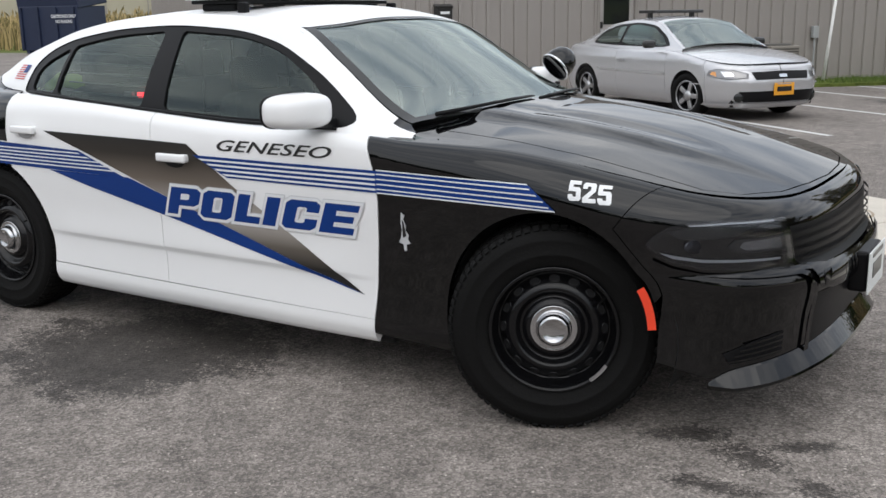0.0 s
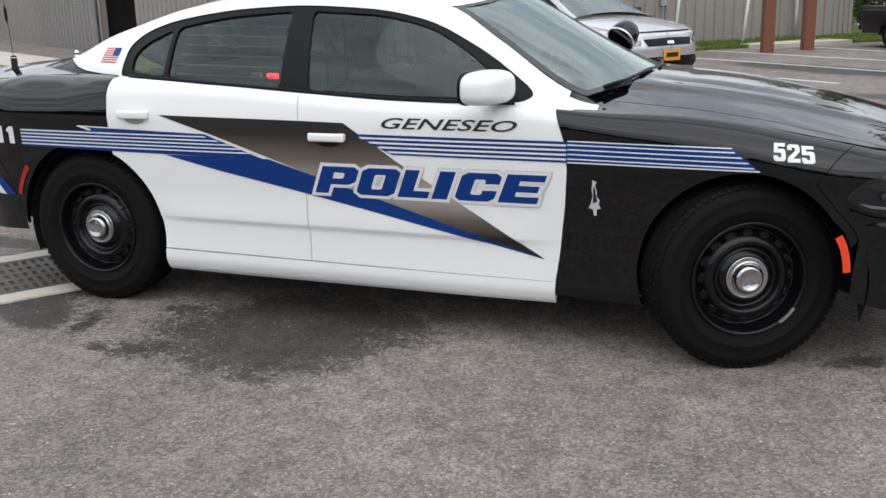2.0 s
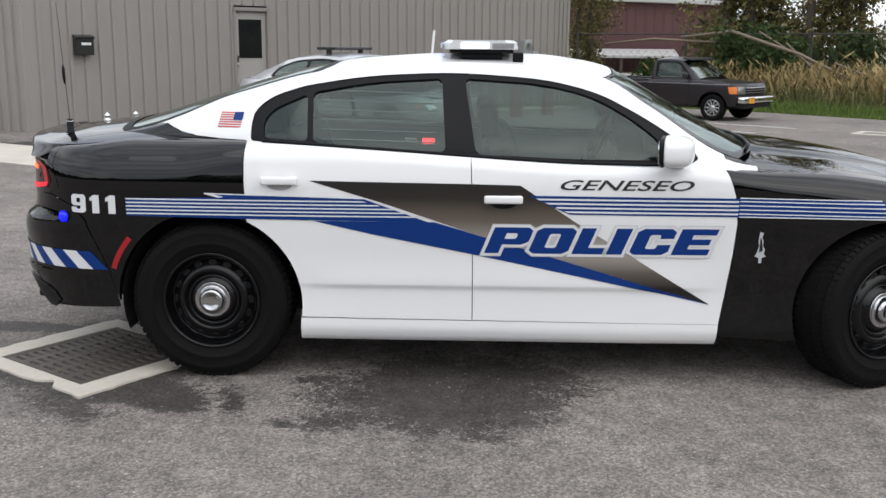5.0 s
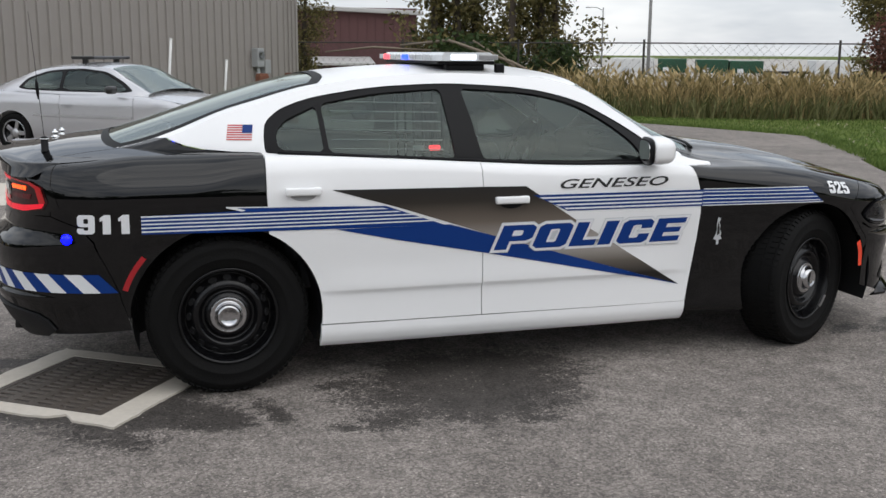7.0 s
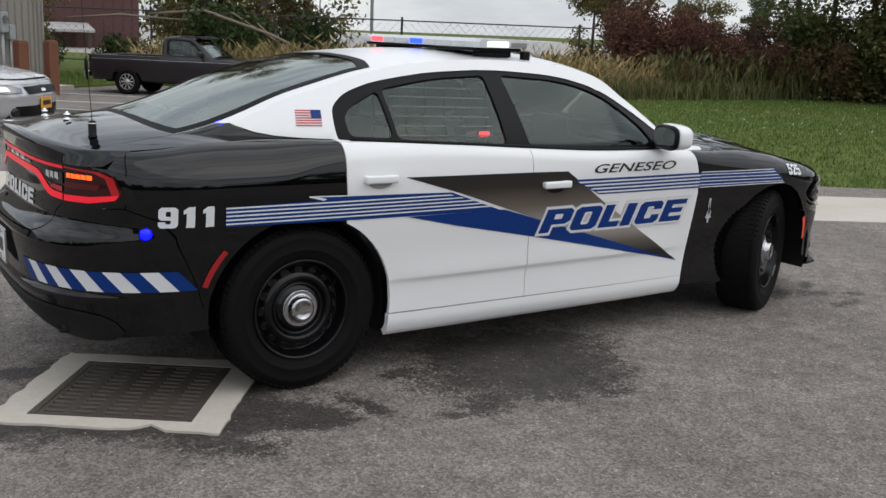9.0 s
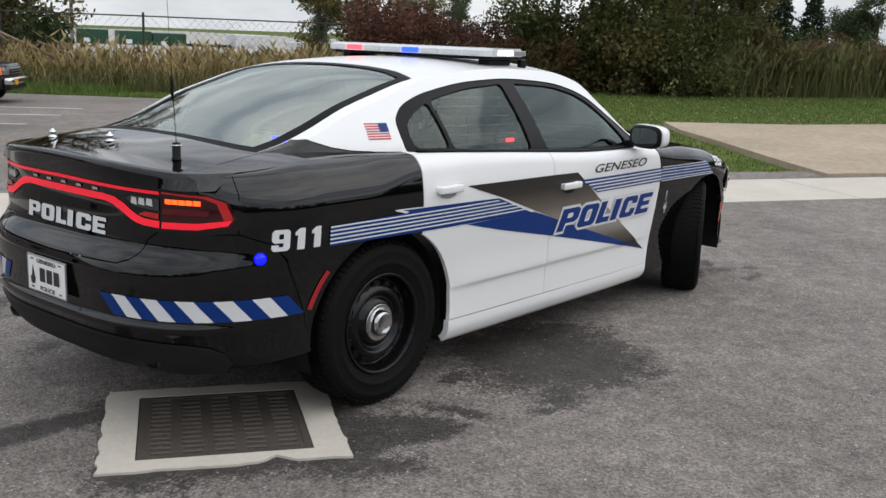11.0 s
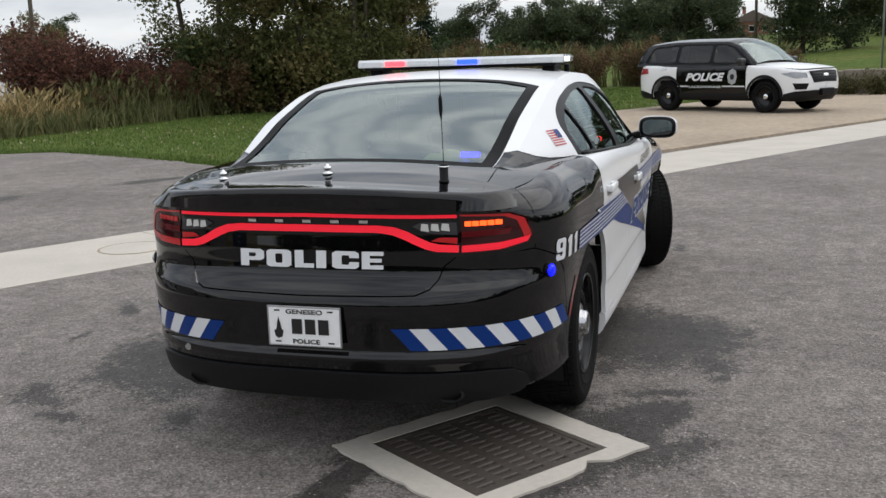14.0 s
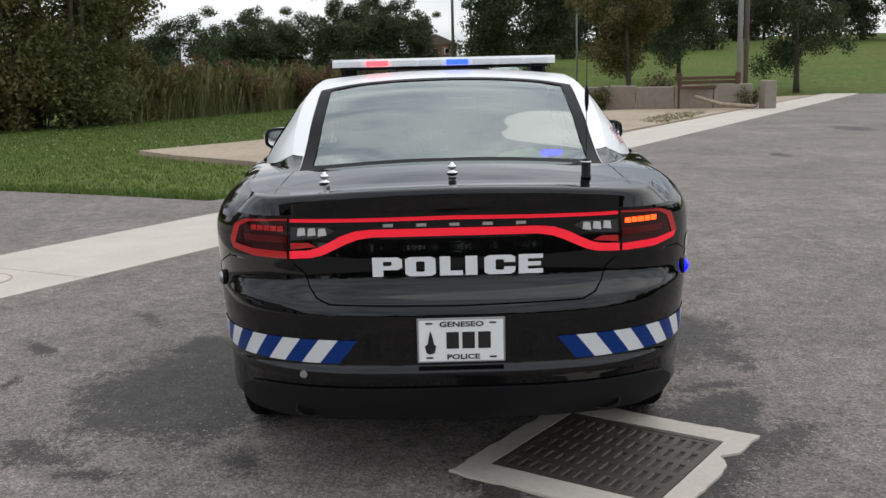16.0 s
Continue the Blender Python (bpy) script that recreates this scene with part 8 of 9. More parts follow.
patch(suv, sh, "door_lettering", letters("POLICE", -0.83, 0.74, 0.33, 0.94, 0.30, 0.05, 1.05), VINYL_WHITE, "white slanted lettering POLICE", 0.006, (-1,), 0.3)
patch(suv, sh, "town_lettering", letters("LACKAWANNA", -0.72, 0.575, 0.24, 0.635, 0.0, 0.015, 1.0), VINYL_WHITE, "white lettering LACKAWANNA", 0.008, (-1,), 0.3)
for a, c in ((-1.08, -0.75), (0.26, 0.90)):
    patch(suv, sh, "white_stripe", [(a, 0.60), (c, 0.60), (c, 0.632), (a, 0.632)], VINYL_WHITE, "", 0.006, (-1,))
patch(suv, sh, "unit_mark", letters("24", -1.62, 1.0, -1.44, 1.07, 0.2, 0.03), SILVER_EDGE, "", 0.006, (-1,))
crest = [(0.42 + 0.26 * (0.5 + 0.5 * math.cos(t) * (1 + 0.06 * math.cos(8 * t))), 0.84 + 0.185 * math.sin(t) * (1 + 0.06 * math.cos(8 * t))) for t in np.linspace(0, 2 * math.pi, 48, endpoint=False)]
patch(suv, sh, "door_crest", crest, plain("crest_grey", (0.38, 0.39, 0.40), 0.4), "pale grey badge shape", 0.006, (-1,))
patch(suv, sh, "door_crest", [(0.55 + 0.06 * math.cos(t), 0.84 + 0.07 * math.sin(t)) for t in np.linspace(0, 2 * math.pi, 20, endpoint=False)], VINYL_BLACK, "", 0.008, (-1,))
patch(suv, sh, "tail_lamp", [(-2.35, 0.90), (-2.02, 0.93), (-2.06, 1.06), (-2.35, 1.06)], RED_REFLECT, "red tail lamp", 0.008)
for k in (-1, 1):
    part("wing_mirror", box((0.13, 0.24, 0.17), (0.86, k * 1.06, 1.19), bevel=0.05, segments=3), VINYL_BLACK, suv, "black mirror", True)

# ---- blue waste container at the far end of the lot ----
NAVY = plain("navy_steel", (0.012, 0.02, 0.05), 0.5, grain=0.3, grain_scale=12, dirt=0.3)
skip = thing("waste_container", "navy blue steel cardboard recycling container with white lettering", "container", pose(-37.6, 27.2, 0, 0, 0, 8))
bm = box((3.6, 1.8, 2.0), (0, 0, 1.15), bevel=0.03)
part("container_body", bm, NAVY, skip)
for x in (-1.6, -0.55, 0.55, 1.6):
    part("container_rib", box((0.10, 0.08, 1.9), (x, -0.94, 1.15), bevel=0.01), NAVY, skip)
part("container_top", box((3.7, 1.9, 0.5), (0, 0.05, 2.4), (8, 0, 0), 0.04), NAVY, skip)
for x in (-1.4, 1.4):
    part("container_skid", box((0.2, 1.8, 0.15), (x, 0, 0.075)), NAVY, skip)
for txt, z, wd in (("CARDBOARD ONLY", 1.62, 1.5), ("NO PARKING", 1.38, 1.0)):
    bm = letters(txt, 0.95 - wd / 2, z, 0.95 + wd / 2, z + 0.15, 0, 0.02)
    for v in bm.verts:
        v.co = (v.co.x + 0.1, -0.995, v.co.y)
    part("container_lettering", bm, VINYL_WHITE, skip, "white lettering " + txt)

# ---- planting ----
def leaf_mat(name, low, high, through=0.25):
    m, nt, b = node_mat(name)
    geo = nt.nodes.new("ShaderNodeNewGeometry")
    r = nt.nodes.new("ShaderNodeValToRGB")
    for e, c in zip(r.color_ramp.elements, (low, high)):
        e.color = (*c, 1)
    nt.links.new(geo.outputs["Random Per Island"], r.inputs[0])
    nt.links.new(r.outputs[0], b.inputs["Base Color"])
    b.inputs["Roughness"].default_value = 0.7
    b.inputs["Specular IOR Level"].default_value = 0.2
    tr = nt.nodes.new("ShaderNodeBsdfTranslucent")
    nt.links.new(r.outputs[0], tr.inputs[0])
    mx = nt.nodes.new("ShaderNodeMixShader")
    mx.inputs[0].default_value = through
    nt.links.new(b.outputs[0], mx.inputs[1])
    nt.links.new(tr.outputs[0], mx.inputs[2])
    nt.links.new(mx.outputs[0], nt.nodes["Material Output"].inputs[0])
    return m


BUSH_LEAF = leaf_mat("bush_leaves", (0.045, 0.05, 0.02), (0.17, 0.155, 0.07))
BARK = plain("bark", (0.07, 0.055, 0.042), 0.95, grain=0.6, grain_scale=16, bump=0.5)
GREEN_LEAF = leaf_mat("green_leaves", (0.055, 0.068, 0.024), (0.175, 0.18, 0.065), 0.35)
OLIVE_LEAF = leaf_mat("olive_leaves", (0.06, 0.062, 0.024), (0.25, 0.205, 0.085), 0.35)
DARK_LEAF = leaf_mat("dark_leaves", (0.024, 0.044, 0.015), (0.07, 0.1, 0.031))
RED_LEAF = leaf_mat("red_leaves", (0.050, 0.034, 0.022), (0.21, 0.088, 0.066), 0.35)
RUST_LEAF = leaf_mat("rusty_leaves", (0.07, 0.062, 0.028), (0.22, 0.125, 0.07), 0.35)
CONIFER = leaf_mat("conifer_needles", (0.01, 0.023, 0.012), (0.03, 0.052, 0.024), 0.1)
FAR_LEAF = leaf_mat("far_leaves", (0.030, 0.046, 0.024), (0.10, 0.12, 0.055), 0.3)
REED = leaf_mat("dry_reeds", (0.10, 0.09, 0.035), (0.56, 0.42, 0.21))
WEED = leaf_mat("weeds", (0.061, 0.074, 0.022), (0.235, 0.226, 0.104))
BLADE = leaf_mat("grass_blades", (0.052, 0.096, 0.018), (0.175, 0.235, 0.062))


def leaf_cloud(rng, blobs, count, size, spread=1.0):
    """Diamond leaves scattered in and on a set of blobs (centre, radii)."""
    weights = np.array([r[0] * r[1] * r[2] for _, r in blobs]) ** 0.7
    weights /= weights.sum()
    pick = rng.choice(len(blobs), count, p=weights)
    d = rng.normal(size=(count, 3))
    d /= np.linalg.norm(d, axis=1)[:, None]
    rad = rng.random(count) ** 0.45 * (0.85 + 0.45 * rng.random(count))
    cen = np.array([blobs[i][0] for i in pick]) + d * rad[:, None] * np.array([blobs[i][1] for i in pick]) * spread
    nrm = rng.normal(size=(count, 3)) + np.array((0, 0, 0.5))
    nrm /= np.linalg.norm(nrm, axis=1)[:, None]
    t = np.cross(nrm, rng.normal(size=(count, 3)))
    t /= np.linalg.norm(t, axis=1)[:, None]
    b = np.cross(nrm, t)
    s = size * (0.6 + 0.8 * rng.random(count))[:, None]
    quads = np.stack((cen - t * s, cen + b * s * 0.55, cen + t * s, cen - b * s * 0.55), 1).reshape(-1, 3)
    faces = np.arange(count * 4).reshape(-1, 4)
    return quads, faces


def crown_mesh(name, quads, faces, material):
    me = bpy.data.meshes.new(name)
    me.from_pydata(quads.tolist(), [], faces.tolist())
    me.materials.append(material)
    return me


def broad_tree(seed, height, spread, leaves, leaf, material, label, clear=0.28, count=9000, stems=1):
    """A tapered trunk, limbs and an uneven crown; its foot is at the origin."""
    rng = np.random.default_rng(seed)
    t = thing("tree", label, "tree")
    bm = bmesh.new()
    blobs = []
    for s in range(stems):
        off = np.array((0.0, 0.0)) if stems == 1 else rng.normal(size=2) * spread * 0.22
        lean = rng.normal(size=2) * 0.05 * height
        pts = [(off[0] + lean[0] * f ** 1.5, off[1] + lean[1] * f ** 1.5, height * 0.82 * f) for f in (0, 0.15, 0.35, 0.6, 0.8, 1.0)]
        r0 = height * 0.020 / math.sqrt(stems)
        tube(pts, [r0 * 1.3, r0, r0 * 0.85, r0 * 0.6, r0 * 0.35, r0 * 0.12], 8, bm)
        for i in range(int(9 / math.sqrt(stems))):
            f = clear + (0.95 - clear) * (i + rng.random() * 0.7) / (9 / math.sqrt(stems))
            az = rng.random() * 6.28 + i * 2.4
            base = np.array((off[0] + lean[0] * f ** 1.5, off[1] + lean[1] * f ** 1.5, height * 0.80 * f))
            reach = spread * (0.45 + 0.6 * rng.random()) * math.sin(math.pi * min(0.95, 0.20 + 0.75 * (1 - f)) ** 0.8) / math.sqrt(stems) ** 0.5
            tip = base + np.array((math.cos(az) * reach, math.sin(az) * reach, reach * (0.35 + 0.4 * rng.random())))
            midp = base * 0.5 + tip * 0.5 + np.array((0, 0, 0.08 * reach))
            tube([base, midp, tip], [r0 * 0.45 * (1 - f * 0.5), r0 * 0.25, r0 * 0.06], 6, bm)
            for _ in range(6):
                along = 0.35 + 0.7 * rng.random()
                c = base + (tip - base) * along + rng.normal(size=3) * spread * 0.15
                rr = spread * (0.14 + 0.17 * rng.random())
                blobs.append((c, (rr, rr * (0.8 + 0.4 * rng.random()), rr * (0.6 + 0.3 * rng.random()))))
        blobs.append((np.array((off[0] + lean[0], off[1] + lean[1], height * 0.86)), (spread * 0.28, spread * 0.28, height * 0.12)))
    part("trunk", bm, BARK, t, "grey-brown trunk and limbs", True)
    q, f = leaf_cloud(rng, blobs, count, leaf)
    ob = new("crown", crown_mesh("crown", q, f, material))
    ob.parent = t
    ob["label"] = leaves
    return t


def conifer(seed, height, spread, label):
    rng = np.random.default_rng(seed)
    t = thing("tree", label, "tree")
    part("trunk", tube([(0, 0, 0), (0, 0, height * 0.5), (0, 0, height * 0.97)], [height * 0.02, height * 0.012, 0.02], 8), BARK, t, "", True)
    blobs = []
    for i in range(42):
        f = 0.08 + 0.9 * i / 42
        az = i * 2.4 + rng.random()
        r = spread * (1 - f) ** 0.85
        c = np.array((math.cos(az) * r * 0.62, math.sin(az) * r * 0.62, height * f - 0.06 * r))
        blobs.append((c, (r * 0.45 + 0.1, r * 0.45 + 0.1, height * 0.035 + 0.08)))
    q, f = leaf_cloud(rng, blobs, 5200, 0.16)
    ob = new("crown", crown_mesh("crown", q, f, CONIFER))
    ob.parent = t
    return t


def shrub(seed, height, spread, material, label, count=2600, leaf=0.075, name="shrub"):
    rng = np.random.default_rng(seed)
    t = thing(name, label, "shrub")
    bm = bmesh.new()
    blobs = []
    for i in range(9):
        az, rr = rng.random() * 6.28, spread * 0.5 * math.sqrt(rng.random())
        tip = np.array((math.cos(az) * rr * 1.5, math.sin(az) * rr * 1.5, height * (0.55 + 0.4 * rng.random())))
        tube([(math.cos(az) * rr * 0.3, math.sin(az) * rr * 0.3, 0), tip * 0.5 + np.array((0, 0, height * 0.1)), tip], [0.03, 0.02, 0.006], 5, bm)
        for f in (0.45, 0.75, 1.0):
            k = spread * (0.18 + 0.16 * rng.random())
            blobs.append((tip * f, (k, k, k * 1.1)))
    part("stems", bm, BARK, t, "", True)
    q, f = leaf_cloud(rng, blobs, count, leaf)
    ob = new("foliage", crown_mesh("foliage", q, f, material))
    ob.parent = t
    return t


def plant(proto, places, group=""):
    """Sets the prototype at the first place and copies at the others: (x, y, turn, scale)."""
    if group:
        proto["group"] = group
    for i, (x, y, turn, s) in enumerate(places):
        m = Matrix.Translation((x, y, lay(x, y) - 0.02)) @ Matrix.Rotation(radians(turn), 4, "Z") @ Matrix.Scale(s, 4)
        if i == 0:
            first_m = m
        else:
            ob = copy_thing(proto, m)
            ob.matrix_basis = m
    proto.matrix_basis = first_m


# tall poplars behind the pickup and the reeds
plant(broad_tree(3, 13.0, 3.3, "olive autumn leaves", 0.085, OLIVE_LEAF, "slender many-stemmed tree with olive autumn leaves", 0.10, 13000, 4), [(8.2, 27.6, 0, 1.0), (11.4, 26.6, 130, 0.95), (3.2, 29.8, 220, 0.6), (9.8, 28.9, 80, 0.8)], "poplars by the fence")
# big trees behind the lawn
plant(broad_tree(7, 11.5, 4.2, "green and yellow leaves", 0.09, GREEN_LEAF, "large broad tree with green and yellowing leaves", 0.05, 30000, 3), [(24.2, 15.2, 0, 0.78), (26.8, 11.2, 100, 0.75)], "trees behind the lawn")
plant(broad_tree(11, 10.0, 3.6, "olive leaves turning yellow", 0.09, OLIVE_LEAF, "tall tree with olive leaves turning yellow", 0.05, 26000, 3), [(25.4, 13.2, 40, 0.85), (29.5, 12.0, 200, 0.8)], "trees behind the lawn")
def seen_at(px_, d):
    """A place d metres from the end of the walk, by its bearing."""
    y = d * 0.000551 * (768 - px_)
    return -5.8 + math.sqrt(d * d - y * y), y


plant(conifer(5, 9.5, 2.2, "dark green spruce behind the lawn"), [(*seen_at(190, 72), 0, 0.78), (*seen_at(238, 74), 60, 0.72), (*seen_at(120, 90), 20, 0.85)], "spruces")
far_row = [(330, 78, 0.66), (405, 110, 0.78), (450, 112, 0.88), (505, 108, 0.72), (560, 114, 0.82), (610, 110, 0.92), (660, 112, 0.95), (705, 110, 0.85), (745, 125, 0.62), (880, 74, 0.92), (950, 76, 0.98), (1000, 92, 0.9), (1060, 96, 1.0), (1130, 100, 0.9), (1200, 104, 0.85), (1250, 100, 0.9), (1330, 120, 0.8), (1440, 130, 0.85), (1520, 135, 0.9), (1600, 120, 0.95), (1385, 108, 1.15), (1475, 112, 1.2), (1550, 110, 1.25), (-60, 95, 0.8), (20, 100, 0.7), (-330, 120, 0.8), (-520, 130, 0.8)]
plant(broad_tree(15, 9.0, 3.9, "dull green leaves", 0.12, FAR_LEAF, "round dull green tree in the distance", 0.08, 15000), [(*seen_at(p, d), 47 * i, s) for i, (p, d, s) in enumerate(far_row)], "distant trees")
plant(broad_tree(19, 7.6, 3.3, "olive brown leaves", 0.075, OLIVE_LEAF, "round lawn tree with olive brown leaves", 0.26, 26000), [(43.0, -9.4, 0, 0.86)])
plant(broad_tree(23, 7.8, 3.4, "dark green leaves", 0.075, FAR_LEAF, "round lawn tree with dark green leaves", 0.26, 26000), [(41.0, -16.8, 0, 0.80), (52, -14.0, 100, 0.8)], "lawn trees")
# the low tree line across the field, crowns down to the ground
plant(broad_tree(61, 7.0, 4.4, "dull green leaves", 0.14, FAR_LEAF, "dense dull green tree with branches to the ground", 0.03, 13000, 2), [(*seen_at(p, d), 61 * i, s) for i, (p, d, s) in enumerate(((265, 95, 0.7), (345, 92, 0.75), (420, 96, 0.7), (480, 92, 0.8), (540, 98, 0.85), (600, 95, 0.8), (655, 100, 0.9), (715, 96, 0.75), (60, 92, 0.7), (150, 98, 0.75), (905, 100, 0.9), (985, 104, 0.9), (1090, 112, 0.95), (1175, 116, 0.85), (1290, 120, 0.8)))], "low tree line")
plant(broad_tree(67, 6.2, 2.6, "olive leaves", 0.085, OLIVE_LEAF, "lone olive-leaved tree beyond the reeds", 0.06, 12000, 2), [(31.3, 34.1, 0, 1.0), (40.0, 36.0, 90, 0.8)], "trees beyond the reeds")
# shrubs along the fence
plant(shrub(31, 2.1, 1.6, RED_LEAF, "dark red autumn shrub at the fence", 6500, 0.055), [(18.6, 17.6, 120, 1.0), (20.3, 17.0, 60, 0.9), (23.0, 17.8, 300, 0.95), (21.6, 19.0, 20, 1.1), (19.4, 18.6, 90, 1.2), (22.6, 16.0, 200, 0.72), (23.9, 15.3, 40, 0.65), (24.6, 15.8, 10, 0.75), (25.3, 14.4, 250, 0.62), (26.6, 14.2, 150, 0.8)], "red shrubs")
plant(shrub(37, 2.0, 1.6, RUST_LEAF, "tangled rusty green shrub at the fence", 4200, 0.05), [(19.4, 16.6, 0, 0.55), (22.0, 16.4, 70, 0.75), (24.3, 14.8, 160, 1.0), (26.0, 12.6, 220, 0.9), (28.2, 11.4, 10, 1.0), (30.6, 10.2, 100, 1.0), (33, 9.4, 150, 1.1), (35, 7.8, 0, 1.0), (38.6, 5.6, 60, 1.0), (41.6, 3.4, 200, 1.1), (41.2, 0.2, 110, 0.9), (40.4, -2.6, 20, 0.8), (23.6, 14.9, 40, 0.9), (25.0, 13.4, 150, 1.0), (26.6, 12.6, 260, 1.0), (27.6, 13.4, 300, 1.3), (29.4, 12.4, 20, 1.2)], "tangled shrubs")
plant(shrub(41, 1.8, 1.9, DARK_LEAF, "dense dark green shrub", 4200, 0.085), [(10.0, 24.4, 0, 1.0), (7.6, 24.2, 100, 1.1), (5.2, 25.6, 150, 0.6), (2.9, 26.0, 200, 0.5), (9.0, 29.6, 250, 1.2), (32.4, 11.8, 30, 1.1), (36.2, 10.4, 130, 1.2), (39, 8.4, 0, 1.1), (28.0, 14.2, 90, 0.8), (26.4, 16.4, 10, 0.6), (24.6, 16.2, 70, 1.3)], "dark shrubs")
plant(shrub(43, 1.15, 1.3, BUSH_LEAF, "low brown-green bush by the concrete wall", 2200, 0.06), [(27.3, -5.2, 0, 0.72), (28.6, -7.6, 60, 1.0), (26.9, -10.2, 200, 0.62), (28.6, -2.8, 10, 0.9), (29.6, -0.6, 80, 1.0), (28.2, -1.2, 50, 0.7), (27.6, -4.2, 140, 0.6)], "bushes by the wall")


def blades(name, label, area, count, height, width, material, bend=0.35, plume=0.0, seed=1, category="grass"):
    """One field of upright blades; area(rng, n) gives their feet."""
    rng = np.random.default_rng(seed)
    foot = area(rng, count)
    count = len(foot)
    az = rng.random(count) * 6.283
    drift = np.array([0.5 + 0.5 * math.sin(x * 1.9 + y * 0.7) * math.sin(y * 1.3 - x * 0.6 + 1.0) for x, y in foot])
    h = height * (0.45 + 0.5 * rng.random(count) + 0.4 * drift * rng.random(count))
    lean = rng.normal(size=(count, 2)) * bend * h[:, None] * 0.5
    side = np.stack((np.cos(az), np.sin(az), np.zeros(count)), 1) * (width * (0.6 + 0.8 * rng.random(count)))[:, None]
    z = np.array([lay(x, y) if math.hypot(x, y) > 37 else -0.05 for x, y in foot])
    base = np.column_stack((foot, z))
    mid = base + np.column_stack((lean * 0.35, h * 0.6))
    tip = base + np.column_stack((lean, h))
    verts = np.stack((base - side, base + side, mid + side * 0.9, mid - side * 0.9, tip), 1)
    faces = []
    vs = verts.reshape(-1, 3)
    for i in range(count):
        k = 5 * i
        faces += [(k, k + 1, k + 2, k + 3), (k + 3, k + 2, k + 4)]
    vs = vs.tolist()
    if plume:
        n0 = len(vs)
        pick = np.nonzero(rng.random(count) < 0.55)[0]
        for j, i in enumerate(pick):
            c, s2 = tip[i], side[i] / (np.linalg.norm(side[i]) + 1e-9) * plume * 0.22
            d = np.array((lean[i][0] * 0.25, lean[i][1] * 0.25, plume))
            vs += [(c - d * 0.55).tolist(), (c + s2 - d * 0.1).tolist(), (c + d * 0.6).tolist(), (c - s2 - d * 0.1).tolist()]
            k = n0 + 4 * j
            faces.append((k, k + 1, k + 2, k + 3))
    ob = mesh_object(name, vs, faces, material)
    return tagged(ob, label, category, kind="stuff")


def along_line(points, depth):
    pts = np.array(points, float)
    seg = np.linalg.norm(np.diff(pts, axis=0), axis=1)
    cum = np.concatenate(([0], np.cumsum(seg)))

    def area(rng, n):
        s = rng.random(n) * cum[-1]
        i = np.clip(np.searchsorted(cum, s) - 1, 0, len(seg) - 1)
        f = (s - cum[i]) / seg[i]
        p = pts[i] + (pts[i + 1] - pts[i]) * f[:, None]
        d = (pts[i + 1] - pts[i]) / seg[i][:, None]
        nrm = np.column_stack((-d[:, 1], d[:, 0]))
        return p + nrm * (rng.random(n) * depth)[:, None]

    return area


def in_polygon(poly, avoid=()):
    p = np.array(poly, float)
    lo, hi = p.min(0), p.max(0)

    def area(rng, n):
        out = []
        while len(out) < n:
            q = lo + (hi - lo) * rng.random((n, 2))
            for x, y in q:
                if len(out) < n and inside(poly, x, y) and not any(inside(a, x, y) for a in avoid):
                    out.append((x, y))
        return np.array(out)

    return area


blades("reeds", "tall dry tan reeds with feathery plumes", along_line([(17.6, 15.8), (14.2, 16.2), (11.8, 17.4), (9.0, 20.0), (5.0, 23.8)], -3.0), 4600, 1.05, 0.020, REED, 0.85, 0.20, 2, "reeds")
blades("reeds", "dry yellow-green undergrowth below the reeds", along_line([(22.0, 15.2), (17.6, 15.2), (14.0, 15.6), (11.4, 16.8), (4.6, 23.2)], -3.0), 6500, 0.66, 0.017, WEED, 0.9, 0.0, 3, "weeds")
blades("weeds", "tall scraggly weeds with pale plumes by the fence", along_line([(24.0, 14.6), (21.5, 15.5), (18.0, 16.0)], -1.6), 900, 1.25, 0.016, WEED, 0.7, 0.22, 31, "weeds")
blades("fallen_leaves", "pale fallen leaves scattered on the lawn", in_polygon([(10.6, 11.4), (8.7, 7.2), (14.2, 6.1), (24, 0.5), (31, 5), (24, 14.6), (17, 15.2), (11.4, 16.6)]), 700, 0.055, 0.022, leaf_mat("pale_leaves", (0.25, 0.22, 0.10), (0.52, 0.48, 0.36)), 0.9, 0.0, 29, "leaves")
blades("weeds", "tall pale weeds and reeds behind the lawn", along_line([(42, 5.0), (36, 6.6), (31.5, 8.4), (27.5, 10.4)], -2.5), 3600, 1.65, 0.018, WEED, 0.55, 0.30, 5, "weeds")
blades("weeds", "tall weeds and reeds behind the concrete pad", along_line([(42.5, 5.0), (41.0, 1.6), (39.5, -2.0)], 2.5), 2200, 1.7, 0.018, WEED, 0.55, 0.30, 37, "weeds")
blades("reeds", "tan reed field beyond the far end of the lot", in_polygon([(-30, 40), (-44, 30), (-75, 30), (-80, 62), (-42, 66)]), 9000, 1.9, 0.03, REED, 0.4, 0.35, 7, "reeds")
LAWN = [(8.9, 16.2), (9.9, 13.6), (10.6, 11.4), (9.9, 9.4), (8.7, 7.2), (7.3, 4.6), (6.3, 2.6), (8.3, 0.75), (11.2, 3.5), (14.2, 6.1), (18.5, 3.3), (24, 0.5), (31, -3.2), (40, 4), (30, 10.0), (24, 15.0), (17, 15.4), (11.4, 16.8), (4.5, 23.2), (3.2, 21.6), (6.9, 18.4)]
blades("grass", "green lawn grass with pale stalks", in_polygon(LAWN), 80000, 0.060, 0.0065, BLADE, 0.7, 0.0, 11)
